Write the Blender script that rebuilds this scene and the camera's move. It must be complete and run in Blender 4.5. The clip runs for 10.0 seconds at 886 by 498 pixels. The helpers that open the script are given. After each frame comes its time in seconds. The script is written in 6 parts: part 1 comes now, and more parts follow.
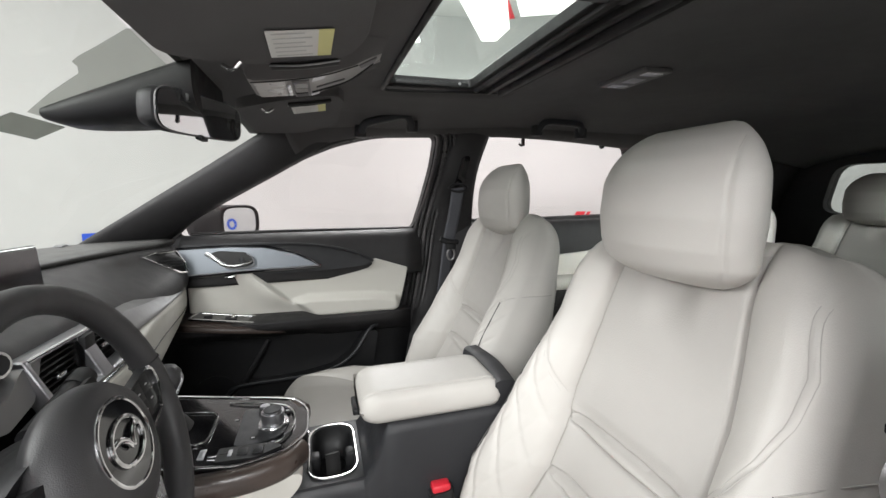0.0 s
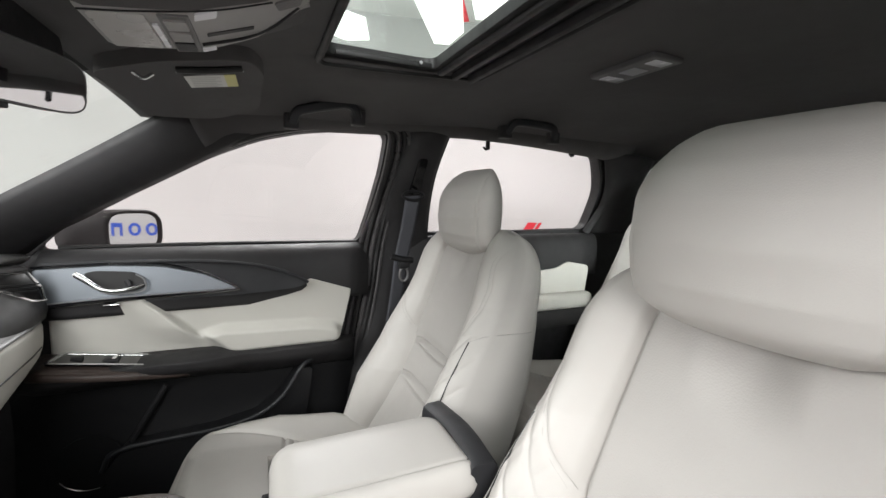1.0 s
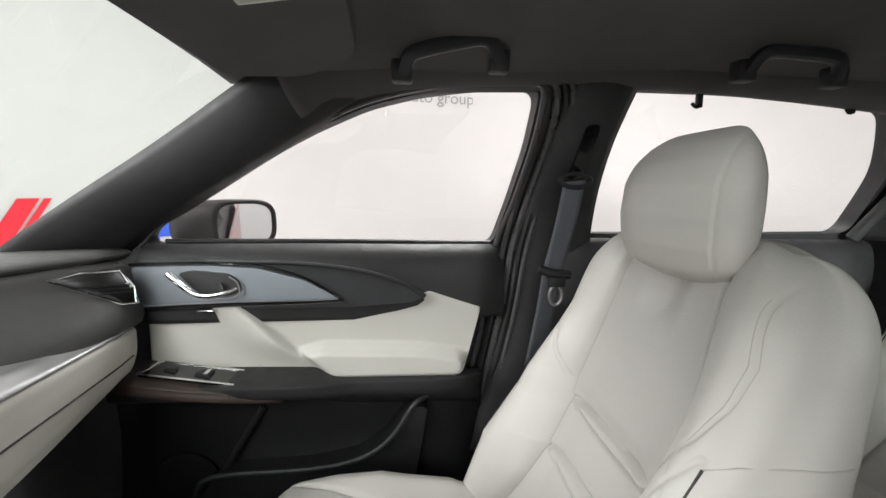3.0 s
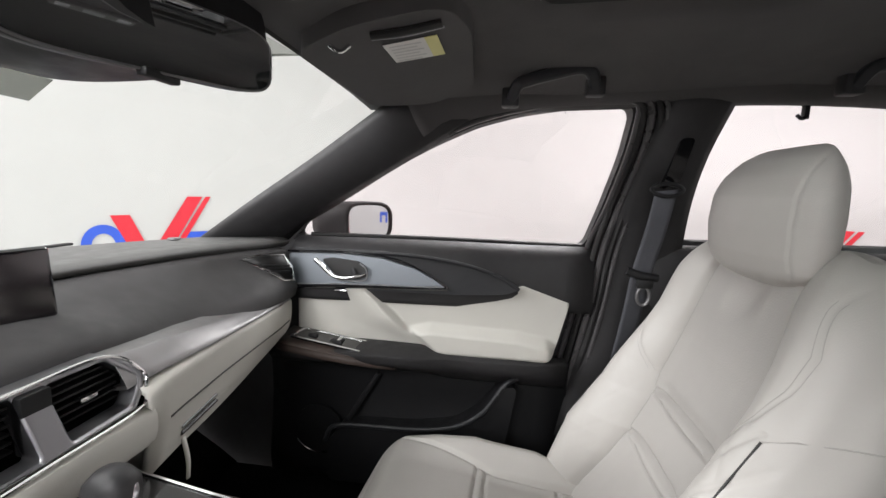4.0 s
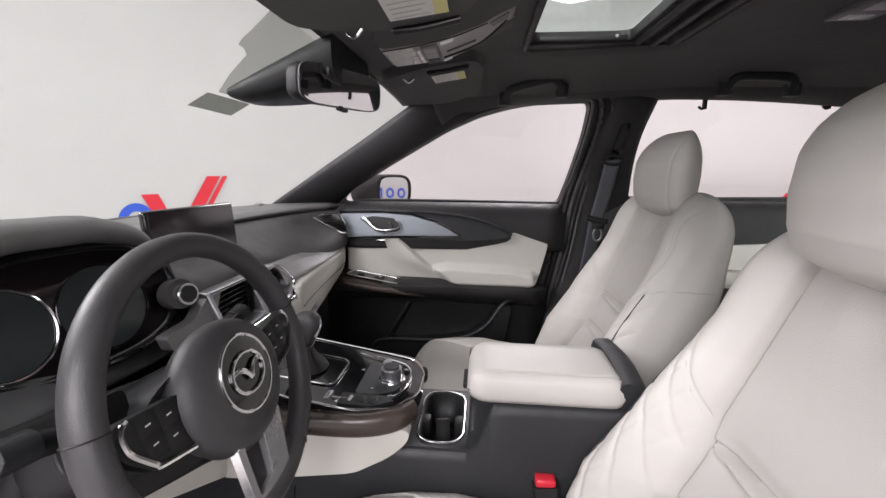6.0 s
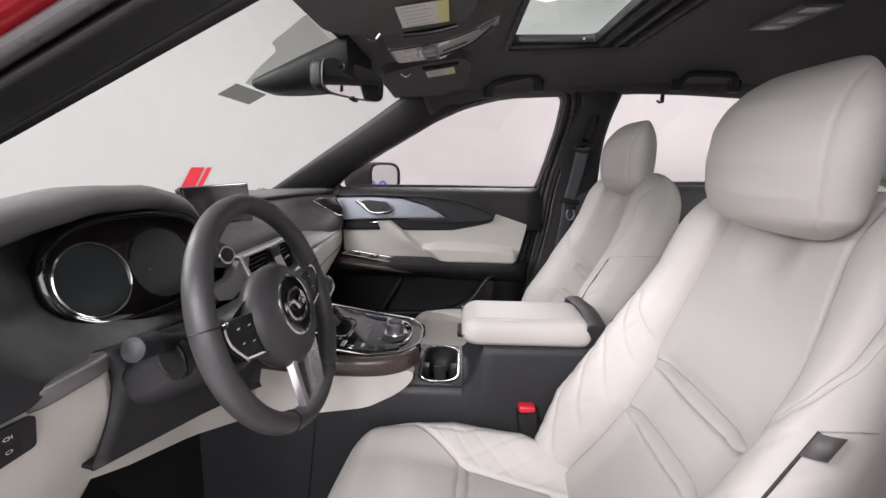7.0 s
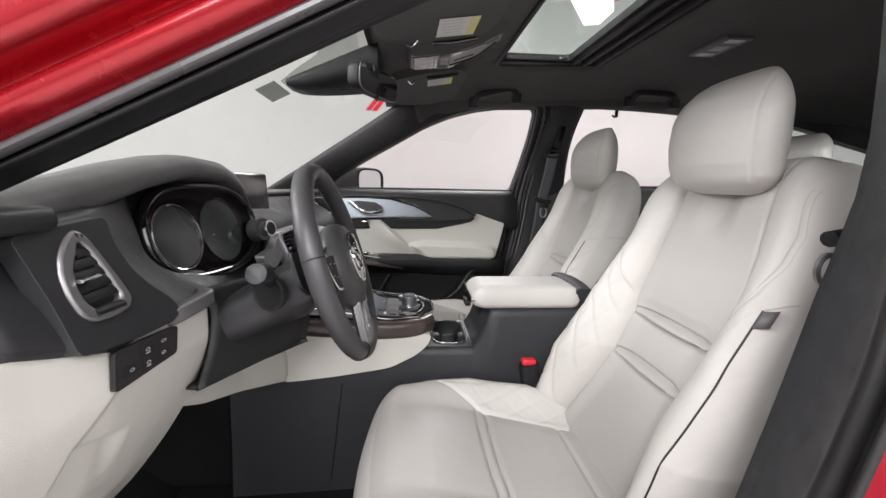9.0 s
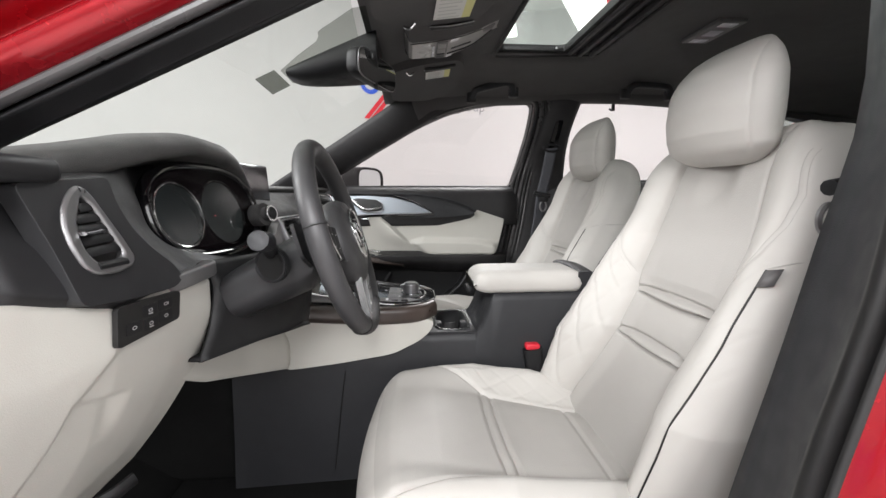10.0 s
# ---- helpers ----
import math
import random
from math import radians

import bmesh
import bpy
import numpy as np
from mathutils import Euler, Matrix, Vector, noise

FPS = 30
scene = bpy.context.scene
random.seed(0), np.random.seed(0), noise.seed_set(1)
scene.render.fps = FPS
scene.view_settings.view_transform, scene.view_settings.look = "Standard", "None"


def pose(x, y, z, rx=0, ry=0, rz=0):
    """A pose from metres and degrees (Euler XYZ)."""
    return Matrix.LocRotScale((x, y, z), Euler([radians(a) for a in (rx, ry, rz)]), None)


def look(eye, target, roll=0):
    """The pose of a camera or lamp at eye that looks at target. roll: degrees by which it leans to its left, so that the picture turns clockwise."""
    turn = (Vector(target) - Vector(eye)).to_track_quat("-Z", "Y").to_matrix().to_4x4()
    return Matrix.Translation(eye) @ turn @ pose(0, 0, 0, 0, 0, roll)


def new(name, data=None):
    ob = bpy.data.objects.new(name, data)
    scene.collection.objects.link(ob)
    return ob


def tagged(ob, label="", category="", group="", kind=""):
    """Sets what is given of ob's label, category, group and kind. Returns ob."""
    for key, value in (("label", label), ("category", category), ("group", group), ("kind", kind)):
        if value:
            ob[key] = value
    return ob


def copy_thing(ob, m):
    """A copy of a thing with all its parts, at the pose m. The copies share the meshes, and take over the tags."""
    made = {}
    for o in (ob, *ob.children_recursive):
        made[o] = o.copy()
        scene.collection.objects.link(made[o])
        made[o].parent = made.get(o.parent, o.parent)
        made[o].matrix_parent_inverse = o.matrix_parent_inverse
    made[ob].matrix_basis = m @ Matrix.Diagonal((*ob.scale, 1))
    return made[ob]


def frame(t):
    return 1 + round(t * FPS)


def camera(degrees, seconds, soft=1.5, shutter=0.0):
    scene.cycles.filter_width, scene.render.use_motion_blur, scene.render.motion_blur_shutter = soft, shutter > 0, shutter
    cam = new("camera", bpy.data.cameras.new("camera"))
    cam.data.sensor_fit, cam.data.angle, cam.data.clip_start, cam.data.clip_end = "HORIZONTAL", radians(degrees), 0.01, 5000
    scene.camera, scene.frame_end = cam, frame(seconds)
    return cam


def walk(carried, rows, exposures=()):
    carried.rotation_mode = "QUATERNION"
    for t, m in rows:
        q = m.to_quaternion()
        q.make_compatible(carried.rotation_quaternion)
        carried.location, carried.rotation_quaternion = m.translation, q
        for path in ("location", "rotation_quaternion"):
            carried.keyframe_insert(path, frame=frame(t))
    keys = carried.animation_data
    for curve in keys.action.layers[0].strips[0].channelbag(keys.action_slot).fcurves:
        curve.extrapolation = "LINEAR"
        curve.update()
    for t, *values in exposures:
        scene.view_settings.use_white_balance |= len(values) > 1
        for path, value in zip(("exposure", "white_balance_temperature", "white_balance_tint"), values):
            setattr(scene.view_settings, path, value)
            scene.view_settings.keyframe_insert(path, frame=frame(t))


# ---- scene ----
# camera and its walk
cam = camera(94.1, 10.0)
PATH = [
    (0, (0.103, -0.834, 1.323), (0.669, 1.065, 1.049), -0.3),
    (0.5, (0.171, -0.729, 1.331), (0.829, 1.142, 1.077), 0.4),
    (1, (0.16, -0.594, 1.326), (0.967, 1.221, 1.091), 1.2),
    (1.5, (0.167, -0.45, 1.334), (1.083, 1.309, 1.075), 1.8),
    (2, (0.213, -0.325, 1.327), (1.053, 1.472, 1.074), 2.5),
    (2.5, (0.234, -0.237, 1.325), (0.804, 1.659, 1.042), 1.8),
    (3, (0.245, -0.217, 1.317), (0.425, 1.753, 1.026), 1.0),
    (3.2, (0.24, -0.23, 1.321), (0.286, 1.748, 1.028), 1.2),
    (4.3, (0.21, -0.434, 1.326), (-0.059, 1.528, 1.043), 1.8),
    (4.5, (0.2, -0.486, 1.329), (-0.061, 1.475, 1.037), 1.9),
    (5, (0.175, -0.608, 1.332), (-0.041, 1.354, 1.012), 2.0),
    (5.5, (0.159, -0.703, 1.328), (-0.016, 1.258, 0.976), 1.0),
    (6, (0.179, -0.796, 1.316), (-0.005, 1.156, 0.919), 0.5),
    (6.2, (0.18, -0.834, 1.312), (0.004, 1.115, 0.902), 0.5),
    (7.3, (0.124, -0.996, 1.282), (0.088, 0.959, 0.861), 0.7),
    (7.5, (0.099, -1.024, 1.28), (0.094, 0.933, 0.866), 0.9),
    (8, (0.047, -1.079, 1.265), (0.111, 0.884, 0.887), 1.2),
    (8.5, (0.017, -1.106, 1.236), (0.139, 0.862, 0.895), 1.3),
    (9, (0.001, -1.119, 1.204), (0.155, 0.85, 0.892), 1.0),
    (9.5, (-0.003, -1.124, 1.168), (0.156, 0.85, 0.885), 0.4),
    (10, (-0.001, -1.129, 1.138), (0.151, 0.848, 0.879), -0.1),
]
walk(cam, [(t, look(eye, target, roll)) for t, eye, target, roll in PATH], [(0.0, 0.93, 6500, 9), (1.0, 0.94, 6500, 9.5), (2.0, 1.10, 6500, 8.5), (3.0, 1.15, 6500, 7.5), (4.5, 1.02, 6500, 15), (6.0, 0.80, 6500, 17), (7.5, 0.82, 6500, 18), (8.0, 0.82, 6500, 17), (9.5, 0.90, 6500, 12), (10.0, 0.90, 6500, 11)])

# unseen area lamps added to light the cabin, and an even white surround
world = bpy.data.worlds.new("world")
scene.world = world
world.use_nodes = True
world.node_tree.nodes["Background"].inputs[0].default_value = (1.0, 0.99, 0.97, 1)
world.node_tree.nodes["Background"].inputs[1].default_value = 0.5
# emission put into the wall's own material to brighten it; no lamp there
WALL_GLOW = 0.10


def fill_lamp(x, y, z, tx, ty, tz, size, power):
    lamp = bpy.data.lights.new("fill_light", "AREA")
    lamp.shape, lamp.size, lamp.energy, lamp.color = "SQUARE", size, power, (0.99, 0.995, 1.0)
    ob = new("fill_light", lamp)
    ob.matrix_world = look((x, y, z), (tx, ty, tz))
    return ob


fill_lamp(-0.5, -2.9, 2.8, 0.2, -0.1, 0.95, 1.8, 88)
fill_lamp(2.0, -3.1, 2.3, -0.3, -0.2, 1.05, 1.8, 25)
fill_lamp(-3.0, -0.4, 2.6, 0.4, 0, 1.0, 1.6, 82)
fill_lamp(0.6, 2.8, 2.9, 0.3, 0, 0.9, 1.1, 38)
# narrow lamp added out of view to brighten the second-row seat
fill_lamp(0.9, -3.5, 1.8, 1.65, 0.45, 1.2, 0.9, 10).data.spread = radians(30)


# materials
def material(name, base, rough=0.5, metal=0.0, grain=0.0, scale=400.0, vary=0.06, vscale=6.0, coat=0.0, rvary=0.08, spec=0.5, cells=False, sheen=0.0):
    """A surface with two scales of variation: fine grain in the relief, broad wear in tone and gloss."""
    m = bpy.data.materials.new(name)
    m.use_nodes = True
    t = m.node_tree
    b = t.nodes["Principled BSDF"]
    b.inputs["Metallic"].default_value = metal
    b.inputs["Specular IOR Level"].default_value = spec
    b.inputs["Coat Weight"].default_value = coat
    b.inputs["Coat Roughness"].default_value = 0.04
    b.inputs["Sheen Weight"].default_value = sheen
    co = t.nodes.new("ShaderNodeTexCoord")
    n1 = t.nodes.new("ShaderNodeTexNoise")
    n1.inputs["Scale"].default_value, n1.inputs["Detail"].default_value = vscale, 5
    t.links.new(co.outputs["Object"], n1.inputs["Vector"])
    ramp = t.nodes.new("ShaderNodeMapRange")
    ramp.inputs[1].default_value, ramp.inputs[2].default_value = 0.3, 0.7
    ramp.inputs[3].default_value, ramp.inputs[4].default_value = 1 - vary, 1 + vary
    t.links.new(n1.outputs["Fac"], ramp.inputs[0])
    mul = t.nodes.new("ShaderNodeVectorMath")
    mul.operation = "SCALE"
    mul.inputs[0].default_value = base
    t.links.new(ramp.outputs[0], mul.inputs["Scale"])
    t.links.new(mul.outputs[0], b.inputs["Base Color"])
    r2 = t.nodes.new("ShaderNodeMapRange")
    r2.inputs[1].default_value, r2.inputs[2].default_value = 0.3, 0.7
    r2.inputs[3].default_value, r2.inputs[4].default_value = max(0.02, rough - rvary), min(1, rough + rvary)
    n3 = t.nodes.new("ShaderNodeTexNoise")
    n3.inputs["Scale"].default_value, n3.inputs["Detail"].default_value = vscale * 5, 4
    t.links.new(co.outputs["Object"], n3.inputs["Vector"])
    t.links.new(n3.outputs["Fac"], r2.inputs[0])
    t.links.new(r2.outputs[0], b.inputs["Roughness"])
    if grain:
        if cells:
            n2 = t.nodes.new("ShaderNodeTexVoronoi")
            n2.inputs["Scale"].default_value = scale
            out = n2.outputs["Distance"]
        else:
            n2 = t.nodes.new("ShaderNodeTexNoise")
            n2.inputs["Scale"].default_value, n2.inputs["Detail"].default_value = scale, 3
            out = n2.outputs["Fac"]
        t.links.new(co.outputs["Object"], n2.inputs["Vector"])
        bump = t.nodes.new("ShaderNodeBump")
        bump.inputs["Strength"].default_value, bump.inputs["Distance"].default_value = grain, 0.001
        t.links.new(out, bump.inputs["Height"])
        t.links.new(bump.outputs[0], b.inputs["Normal"])
    return m


def glass(name, tint, gloss=0.06):
    """Thin pane: light passes straight through a tint, with a clear gloss on top."""
    m = bpy.data.materials.new(name)
    m.use_nodes = True
    t = m.node_tree
    t.nodes.clear()
    out = t.nodes.new("ShaderNodeOutputMaterial")
    mix = t.nodes.new("ShaderNodeMixShader")
    clear = t.nodes.new("ShaderNodeBsdfTransparent")
    shine = t.nodes.new("ShaderNodeBsdfGlossy")
    clear.inputs[0].default_value = (*tint, 1)
    shine.inputs["Roughness"].default_value = 0.01
    mix.inputs[0].default_value = gloss
    t.links.new(clear.outputs[0], mix.inputs[1])
    t.links.new(shine.outputs[0], mix.inputs[2])
    t.links.new(mix.outputs[0], out.inputs[0])
    return m


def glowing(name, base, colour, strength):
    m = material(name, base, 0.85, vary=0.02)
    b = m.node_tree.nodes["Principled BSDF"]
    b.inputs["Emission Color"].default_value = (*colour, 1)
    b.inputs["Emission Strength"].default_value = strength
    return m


LEATHER = material("cream_leather", (0.505, 0.485, 0.457), 0.46, grain=0.25, scale=700, vary=0.035, spec=0.4)
PERF = material("perforated_leather", (0.425, 0.407, 0.385), 0.55, grain=0.22, scale=420, cells=True, vary=0.03, spec=0.35)
STITCH = material("stitch_thread", (0.43, 0.413, 0.39), 0.8)
CREAM = material("cream_trim", (0.59, 0.575, 0.53), 0.5, grain=0.3, scale=900, vary=0.03, spec=0.4)
BLACK = material("black_soft_plastic", (0.026, 0.025, 0.026), 0.58, grain=0.35, scale=1000, vary=0.12, spec=0.38)
BLACK2 = material("black_hard_plastic", (0.011, 0.011, 0.012), 0.48, grain=0.2, scale=900, vary=0.12, spec=0.35)
DASHBLACK = material("black_dash_plastic", (0.021, 0.021, 0.0225), 0.46, grain=0.2, scale=1000, vary=0.1, spec=0.38)
POLISH = material("polished_spoke", (0.74, 0.74, 0.75), 0.26, 0.75, vary=0.02, rvary=0.03)
ROOFBLACK = material("black_sunroof_frame", (0.008, 0.008, 0.008), 0.5, spec=0.3, vary=0.1)
DASH = material("charcoal_dash_skin", (0.100, 0.099, 0.097), 0.55, grain=0.6, scale=800, vary=0.1)
FACE = material("black_dash_skin", (0.064, 0.062, 0.063), 0.62, grain=0.6, scale=800, vary=0.1, spec=0.3)
CLOTH = material("black_headliner_cloth", (0.076, 0.072, 0.072), 0.95, grain=0.6, scale=1300, vary=0.12, spec=0.2, sheen=0.08)
CARPET = material("black_carpet", (0.007, 0.007, 0.007), 0.98, grain=1.0, scale=1200, vary=0.3, spec=0.1)
CONSOLE = material("charcoal_console_skin", (0.0145, 0.0150, 0.0175), 0.5, grain=0.5, scale=800, vary=0.08)
PIANO = material("piano_black", (0.006, 0.006, 0.007), 0.08, coat=0.6, rvary=0.03)
CHROME = material("chrome", (0.78, 0.78, 0.79), 0.14, 1.0, rvary=0.05)
SATIN = material("satin_metal", (0.42, 0.42, 0.44), 0.38, 1.0, grain=0.1, scale=1500, vary=0.05)
GREYMETAL = material("grey_metal_trim", (0.26, 0.255, 0.26), 0.4, 0.8, grain=0.15, scale=1200)
BROWN = material("dark_brown_trim", (0.055, 0.04, 0.034), 0.35, grain=0.2, scale=300, vary=0.25, vscale=14, coat=0.2)
RED = material("red_car_paint", (0.30, 0.003, 0.009), 0.26, 0.55, vary=0.02, coat=0.45, rvary=0.03)
REDPLASTIC = material("red_button", (0.55, 0.02, 0.035), 0.35)
RUBBER = material("rubber_seal", (0.009, 0.0085, 0.0085), 0.5, vary=0.15)
SEALBLACK = material("mirror_housing_plastic", (0.030, 0.027, 0.028), 0.6, vary=0.08, spec=0.3)
SEALGREY = material("brown_grey_seal", (0.060, 0.057, 0.058), 0.32, vary=0.1)
WEBBING = material("seat_belt_webbing", (0.075, 0.077, 0.088), 0.75, grain=0.8, scale=1000, vary=0.1)
LEATHERBLK = material("black_wheel_leather", (0.042, 0.041, 0.043), 0.42, grain=0.35, scale=900, vary=0.08)
SCREEN = material("screen_glass", (0.012, 0.008, 0.010), 0.22, rvary=0.0, spec=0.9)
SCREEN.node_tree.nodes["Principled BSDF"].inputs["IOR"].default_value = 1.55
# bluish grey here stands for what the dial glass reflects
DIAL = material("dial_face_painted_sheen", (0.030, 0.036, 0.037), 0.16, rvary=0.0, spec=0.9, vary=0.15)
STRIP = material("satin_grey_facet", (0.30, 0.295, 0.295), 0.42, 0.7, grain=0.1, scale=1500, vary=0.05)
INLAY = material("blue_grey_inlay", (0.25, 0.272, 0.298), 0.36, 0.85, vary=0.03, vscale=2.0, rvary=0.02)
LABEL = material("white_label", (0.72, 0.71, 0.68), 0.6, vary=0.05)
YELLOW = material("yellow_label", (0.72, 0.68, 0.30), 0.6)
FAINT = material("faint_print", (0.56, 0.555, 0.54), 0.7)
ICON = material("icon_white", (0.7, 0.7, 0.7), 0.6)
LAMPGREY = material("grey_plastic", (0.30, 0.29, 0.28), 0.5, grain=0.3, scale=900)
DOMEGREY = material("dark_grey_plastic", (0.12, 0.115, 0.115), 0.45, grain=0.3, scale=900)
LENSGREY = material("pale_grey_lens", (0.40, 0.39, 0.37), 0.3, vary=0.04)
LENS = material("white_lens", (0.75, 0.75, 0.78), 0.25)
BLUE = material("blue_paint", (0.03, 0.10, 0.62), 0.6)
SIGNRED = material("red_sign_paint", (0.70, 0.02, 0.04), 0.6)
PRINT = material("dark_print", (0.26, 0.26, 0.265), 0.7)
MIRROR = material("mirror_glass", (0.85, 0.86, 0.87), 0.02, 1.0, vary=0.0, rvary=0.005)
WIND = glass("windscreen_glass", (0.80, 0.835, 0.80))
SIDE = glass("side_glass", (0.97, 0.955, 0.95), 0.04)
ROOFGLASS = glass("tinted_roof_glass", (0.84, 0.89, 0.86), 0.08)
REARGLASS = glass("tinted_rear_glass", (0.74, 0.77, 0.75), 0.05)
# made-up tint that holds light off the rear cabin
LIGHT_CUT = glass("light_cutting_glass", (0.70, 0.72, 0.71), 0.05)
FRIT = glass("grey_dotted_glass_band", (0.50, 0.51, 0.49), 0.02)
# this wall glows by itself, in place of light falling on it
WALL = glowing("self_lit_white_wall", (0.455, 0.447, 0.445), (1.0, 0.985, 0.975), WALL_GLOW)
FLOORW = material("white_booth_floor", (0.72, 0.71, 0.70), 0.5, vary=0.05)
CEIL = material("pale_booth_ceiling", (0.82, 0.83, 0.82), 0.8, vary=0.04)
PANEL = glowing("soft_box_panel", (0.8, 0.8, 0.8), (1.0, 0.99, 0.97), 1.2)


# building tools
def origin(ob):
    o = Vector((0, 0, 0))
    while ob:
        o += ob.location
        ob = ob.parent
    return o


def thing(name, at, label, category, group="", kind=""):
    ob = new(name)
    ob.location = at
    ob.empty_display_size = 0.05
    return tagged(ob, label, category, group, kind)


def part(name, bm, mat, parent=None, label="", smooth=True, angle=0.7, solid=0.0, bevel=0.0, sub=0, normals=True):
    """Links a bmesh given in world metres as one mesh object under parent."""
    if normals:
        bmesh.ops.recalc_face_normals(bm, faces=bm.faces)
    if parent:
        bmesh.ops.translate(bm, verts=bm.verts, vec=-origin(parent))
    if smooth:
        for f in bm.faces:
            f.smooth = True
        for e in bm.edges:
            if len(e.link_faces) == 2 and e.calc_face_angle(0) > angle:
                e.smooth = False
    me = bpy.data.meshes.new(name)
    bm.to_mesh(me)
    bm.free()
    for m in (mat if isinstance(mat, (list, tuple)) else [mat]):
        me.materials.append(m)
    ob = new(name, me)
    ob.parent = parent
    if solid:
        mod = ob.modifiers.new("thickness", "SOLIDIFY")
        mod.thickness, mod.offset = solid, -1
    if bevel:
        mod = ob.modifiers.new("edges", "BEVEL")
        mod.width, mod.segments, mod.limit_method, mod.angle_limit = bevel, 2, "ANGLE", 0.6
    if sub:
        mod = ob.modifiers.new("smooth", "SUBSURF")
        mod.levels = mod.render_levels = sub
    if label:
        tagged(ob, label)
    return ob


def loft(rings, closed=True, caps=True):
    bm = bmesh.new()
    rows = [[bm.verts.new(p) for p in r] for r in rings]
    n = len(rows[0])
    for a, b in zip(rows, rows[1:]):
        for i in range(n if closed else n - 1):
            j = (i + 1) % n
            bm.faces.new((a[i], a[j], b[j], b[i]))
    if closed and caps:
        bm.faces.new(rows[0])
        bm.faces.new(rows[-1][::-1])
    return bm


def spline(pts, n):
    """n points along a smooth curve through pts."""
    p = [Vector(q) for q in pts]
    if len(p) == 2:
        return [p[0].lerp(p[1], i / (n - 1)) for i in range(n)]
    p = [p[0] * 2 - p[1]] + p + [p[-1] * 2 - p[-2]]
    out = []
    for i in range(n):
        u = i / (n - 1) * (len(p) - 3)
        k = min(int(u), len(p) - 4)
        t = u - k
        a, b, c, d = p[k:k + 4]
        out.append(0.5 * (2 * b + (c - a) * t + (2 * a - 5 * b + 4 * c - d) * t * t + (3 * b - 3 * c + d - a) * t ** 3))
    return out


def tube(pts, ra, rb=None, n=16, sides=12, up=(0, 0, 1), power=2.0, taper=None, ring=False):
    """A round or squarish bar of half sizes ra (across) and rb (along up) that follows the points."""
    rb = rb or ra
    c = [Vector(q) for q in pts] if ring else spline(pts, n)
    rings = []
    for i, p in enumerate(c):
        if ring:
            d = c[(i + 1) % len(c)] - c[i - 1]
        else:
            d = c[min(i + 1, n - 1)] - c[max(i - 1, 0)]
        d.normalize()
        s = d.cross(Vector(up)).normalized()
        w = s.cross(d).normalized()
        k = taper(i / (len(c) - 1)) if taper else 1
        r = []
        for j in range(sides):
            a = 2 * math.pi * (j + 0.5) / sides
            ca, sa = math.cos(a), math.sin(a)
            r.append(p + k * (s * ra * math.copysign(abs(ca) ** (2 / power), ca) + w * rb * math.copysign(abs(sa) ** (2 / power), sa)))
        rings.append(r)
    if ring:
        rings.append(rings[0])
        bm = loft(rings, caps=False)
        bmesh.ops.remove_doubles(bm, verts=bm.verts, dist=1e-6)
        return bm
    return loft(rings)


def box(x0, x1, y0, y1, z0, z1, bev=0.004, seg=2):
    bm = bmesh.new()
    bmesh.ops.create_cube(bm, size=1)
    bmesh.ops.scale(bm, verts=bm.verts, vec=(x1 - x0, y1 - y0, z1 - z0))
    bmesh.ops.translate(bm, verts=bm.verts, vec=((x0 + x1) / 2, (y0 + y1) / 2, (z0 + z1) / 2))
    if bev:
        bmesh.ops.bevel(bm, geom=bm.edges, offset=bev, segments=seg, affect="EDGES", profile=0.5)
    return bm


def disc(r, h, n=32, bev=0.0, m=None):
    """A round plate, its axis along local z from 0 to h."""
    bm = bmesh.new()
    bmesh.ops.create_cone(bm, cap_ends=True, segments=n, radius1=r, radius2=r, depth=h)
    bmesh.ops.translate(bm, verts=bm.verts, vec=(0, 0, h / 2))
    if bev:
        bmesh.ops.bevel(bm, geom=[e for e in bm.edges if abs(e.verts[0].co.z - e.verts[1].co.z) < 1e-6], offset=bev, segments=2, affect="EDGES")
    if m:
        bm.transform(m)
    return bm


def plate(outer, holes, put, thick, side=(0, 1, 0)):
    """A flat cut-out sheet: outline and holes in the plan (u, v), each point laid in space by put(u, v)."""
    bm = bmesh.new()
    edges = []
    for loop in [outer, *holes]:
        vs = [bm.verts.new((u, v, 0)) for u, v in loop]
        for a, b in zip(vs, vs[1:] + vs[:1]):
            edges.append(bm.edges.new((a, b)))
    bmesh.ops.triangle_fill(bm, use_beauty=True, use_dissolve=False, edges=edges)
    for v in bm.verts:
        v.co = Vector(put(v.co.x, v.co.y))
    if thick:
        got = bmesh.ops.extrude_face_region(bm, geom=list(bm.faces))
        bmesh.ops.translate(bm, verts=[e for e in got["geom"] if isinstance(e, bmesh.types.BMVert)], vec=Vector(side) * thick)
    return bm


def rounded(pts, r=0.03, n=5):
    """The outline with its corners rounded off."""
    out = []
    k = len(pts)
    for i in range(k):
        a, b, c = Vector(pts[i - 1]), Vector(pts[i]), Vector(pts[(i + 1) % k])
        ra = min(r, (a - b).length * 0.45)
        rc = min(r, (c - b).length * 0.45)
        p, q = b + (a - b).normalized() * ra, b + (c - b).normalized() * rc
        for j in range(n + 1):
            t = j / n
            v = p * (1 - t) ** 2 + b * 2 * t * (1 - t) + q * t * t
            out.append((v.x, v.y))
    return out


def sheet(stations, n=24, m=None):
    """A smooth skin through station curves, each a list of points."""
    curves = [spline(s, n) for s in stations]
    if m:
        cols = [spline([c[i] for c in curves], m) for i in range(n)]
        curves = [[cols[i][j] for i in range(n)] for j in range(m)]
    return loft(curves, closed=False)


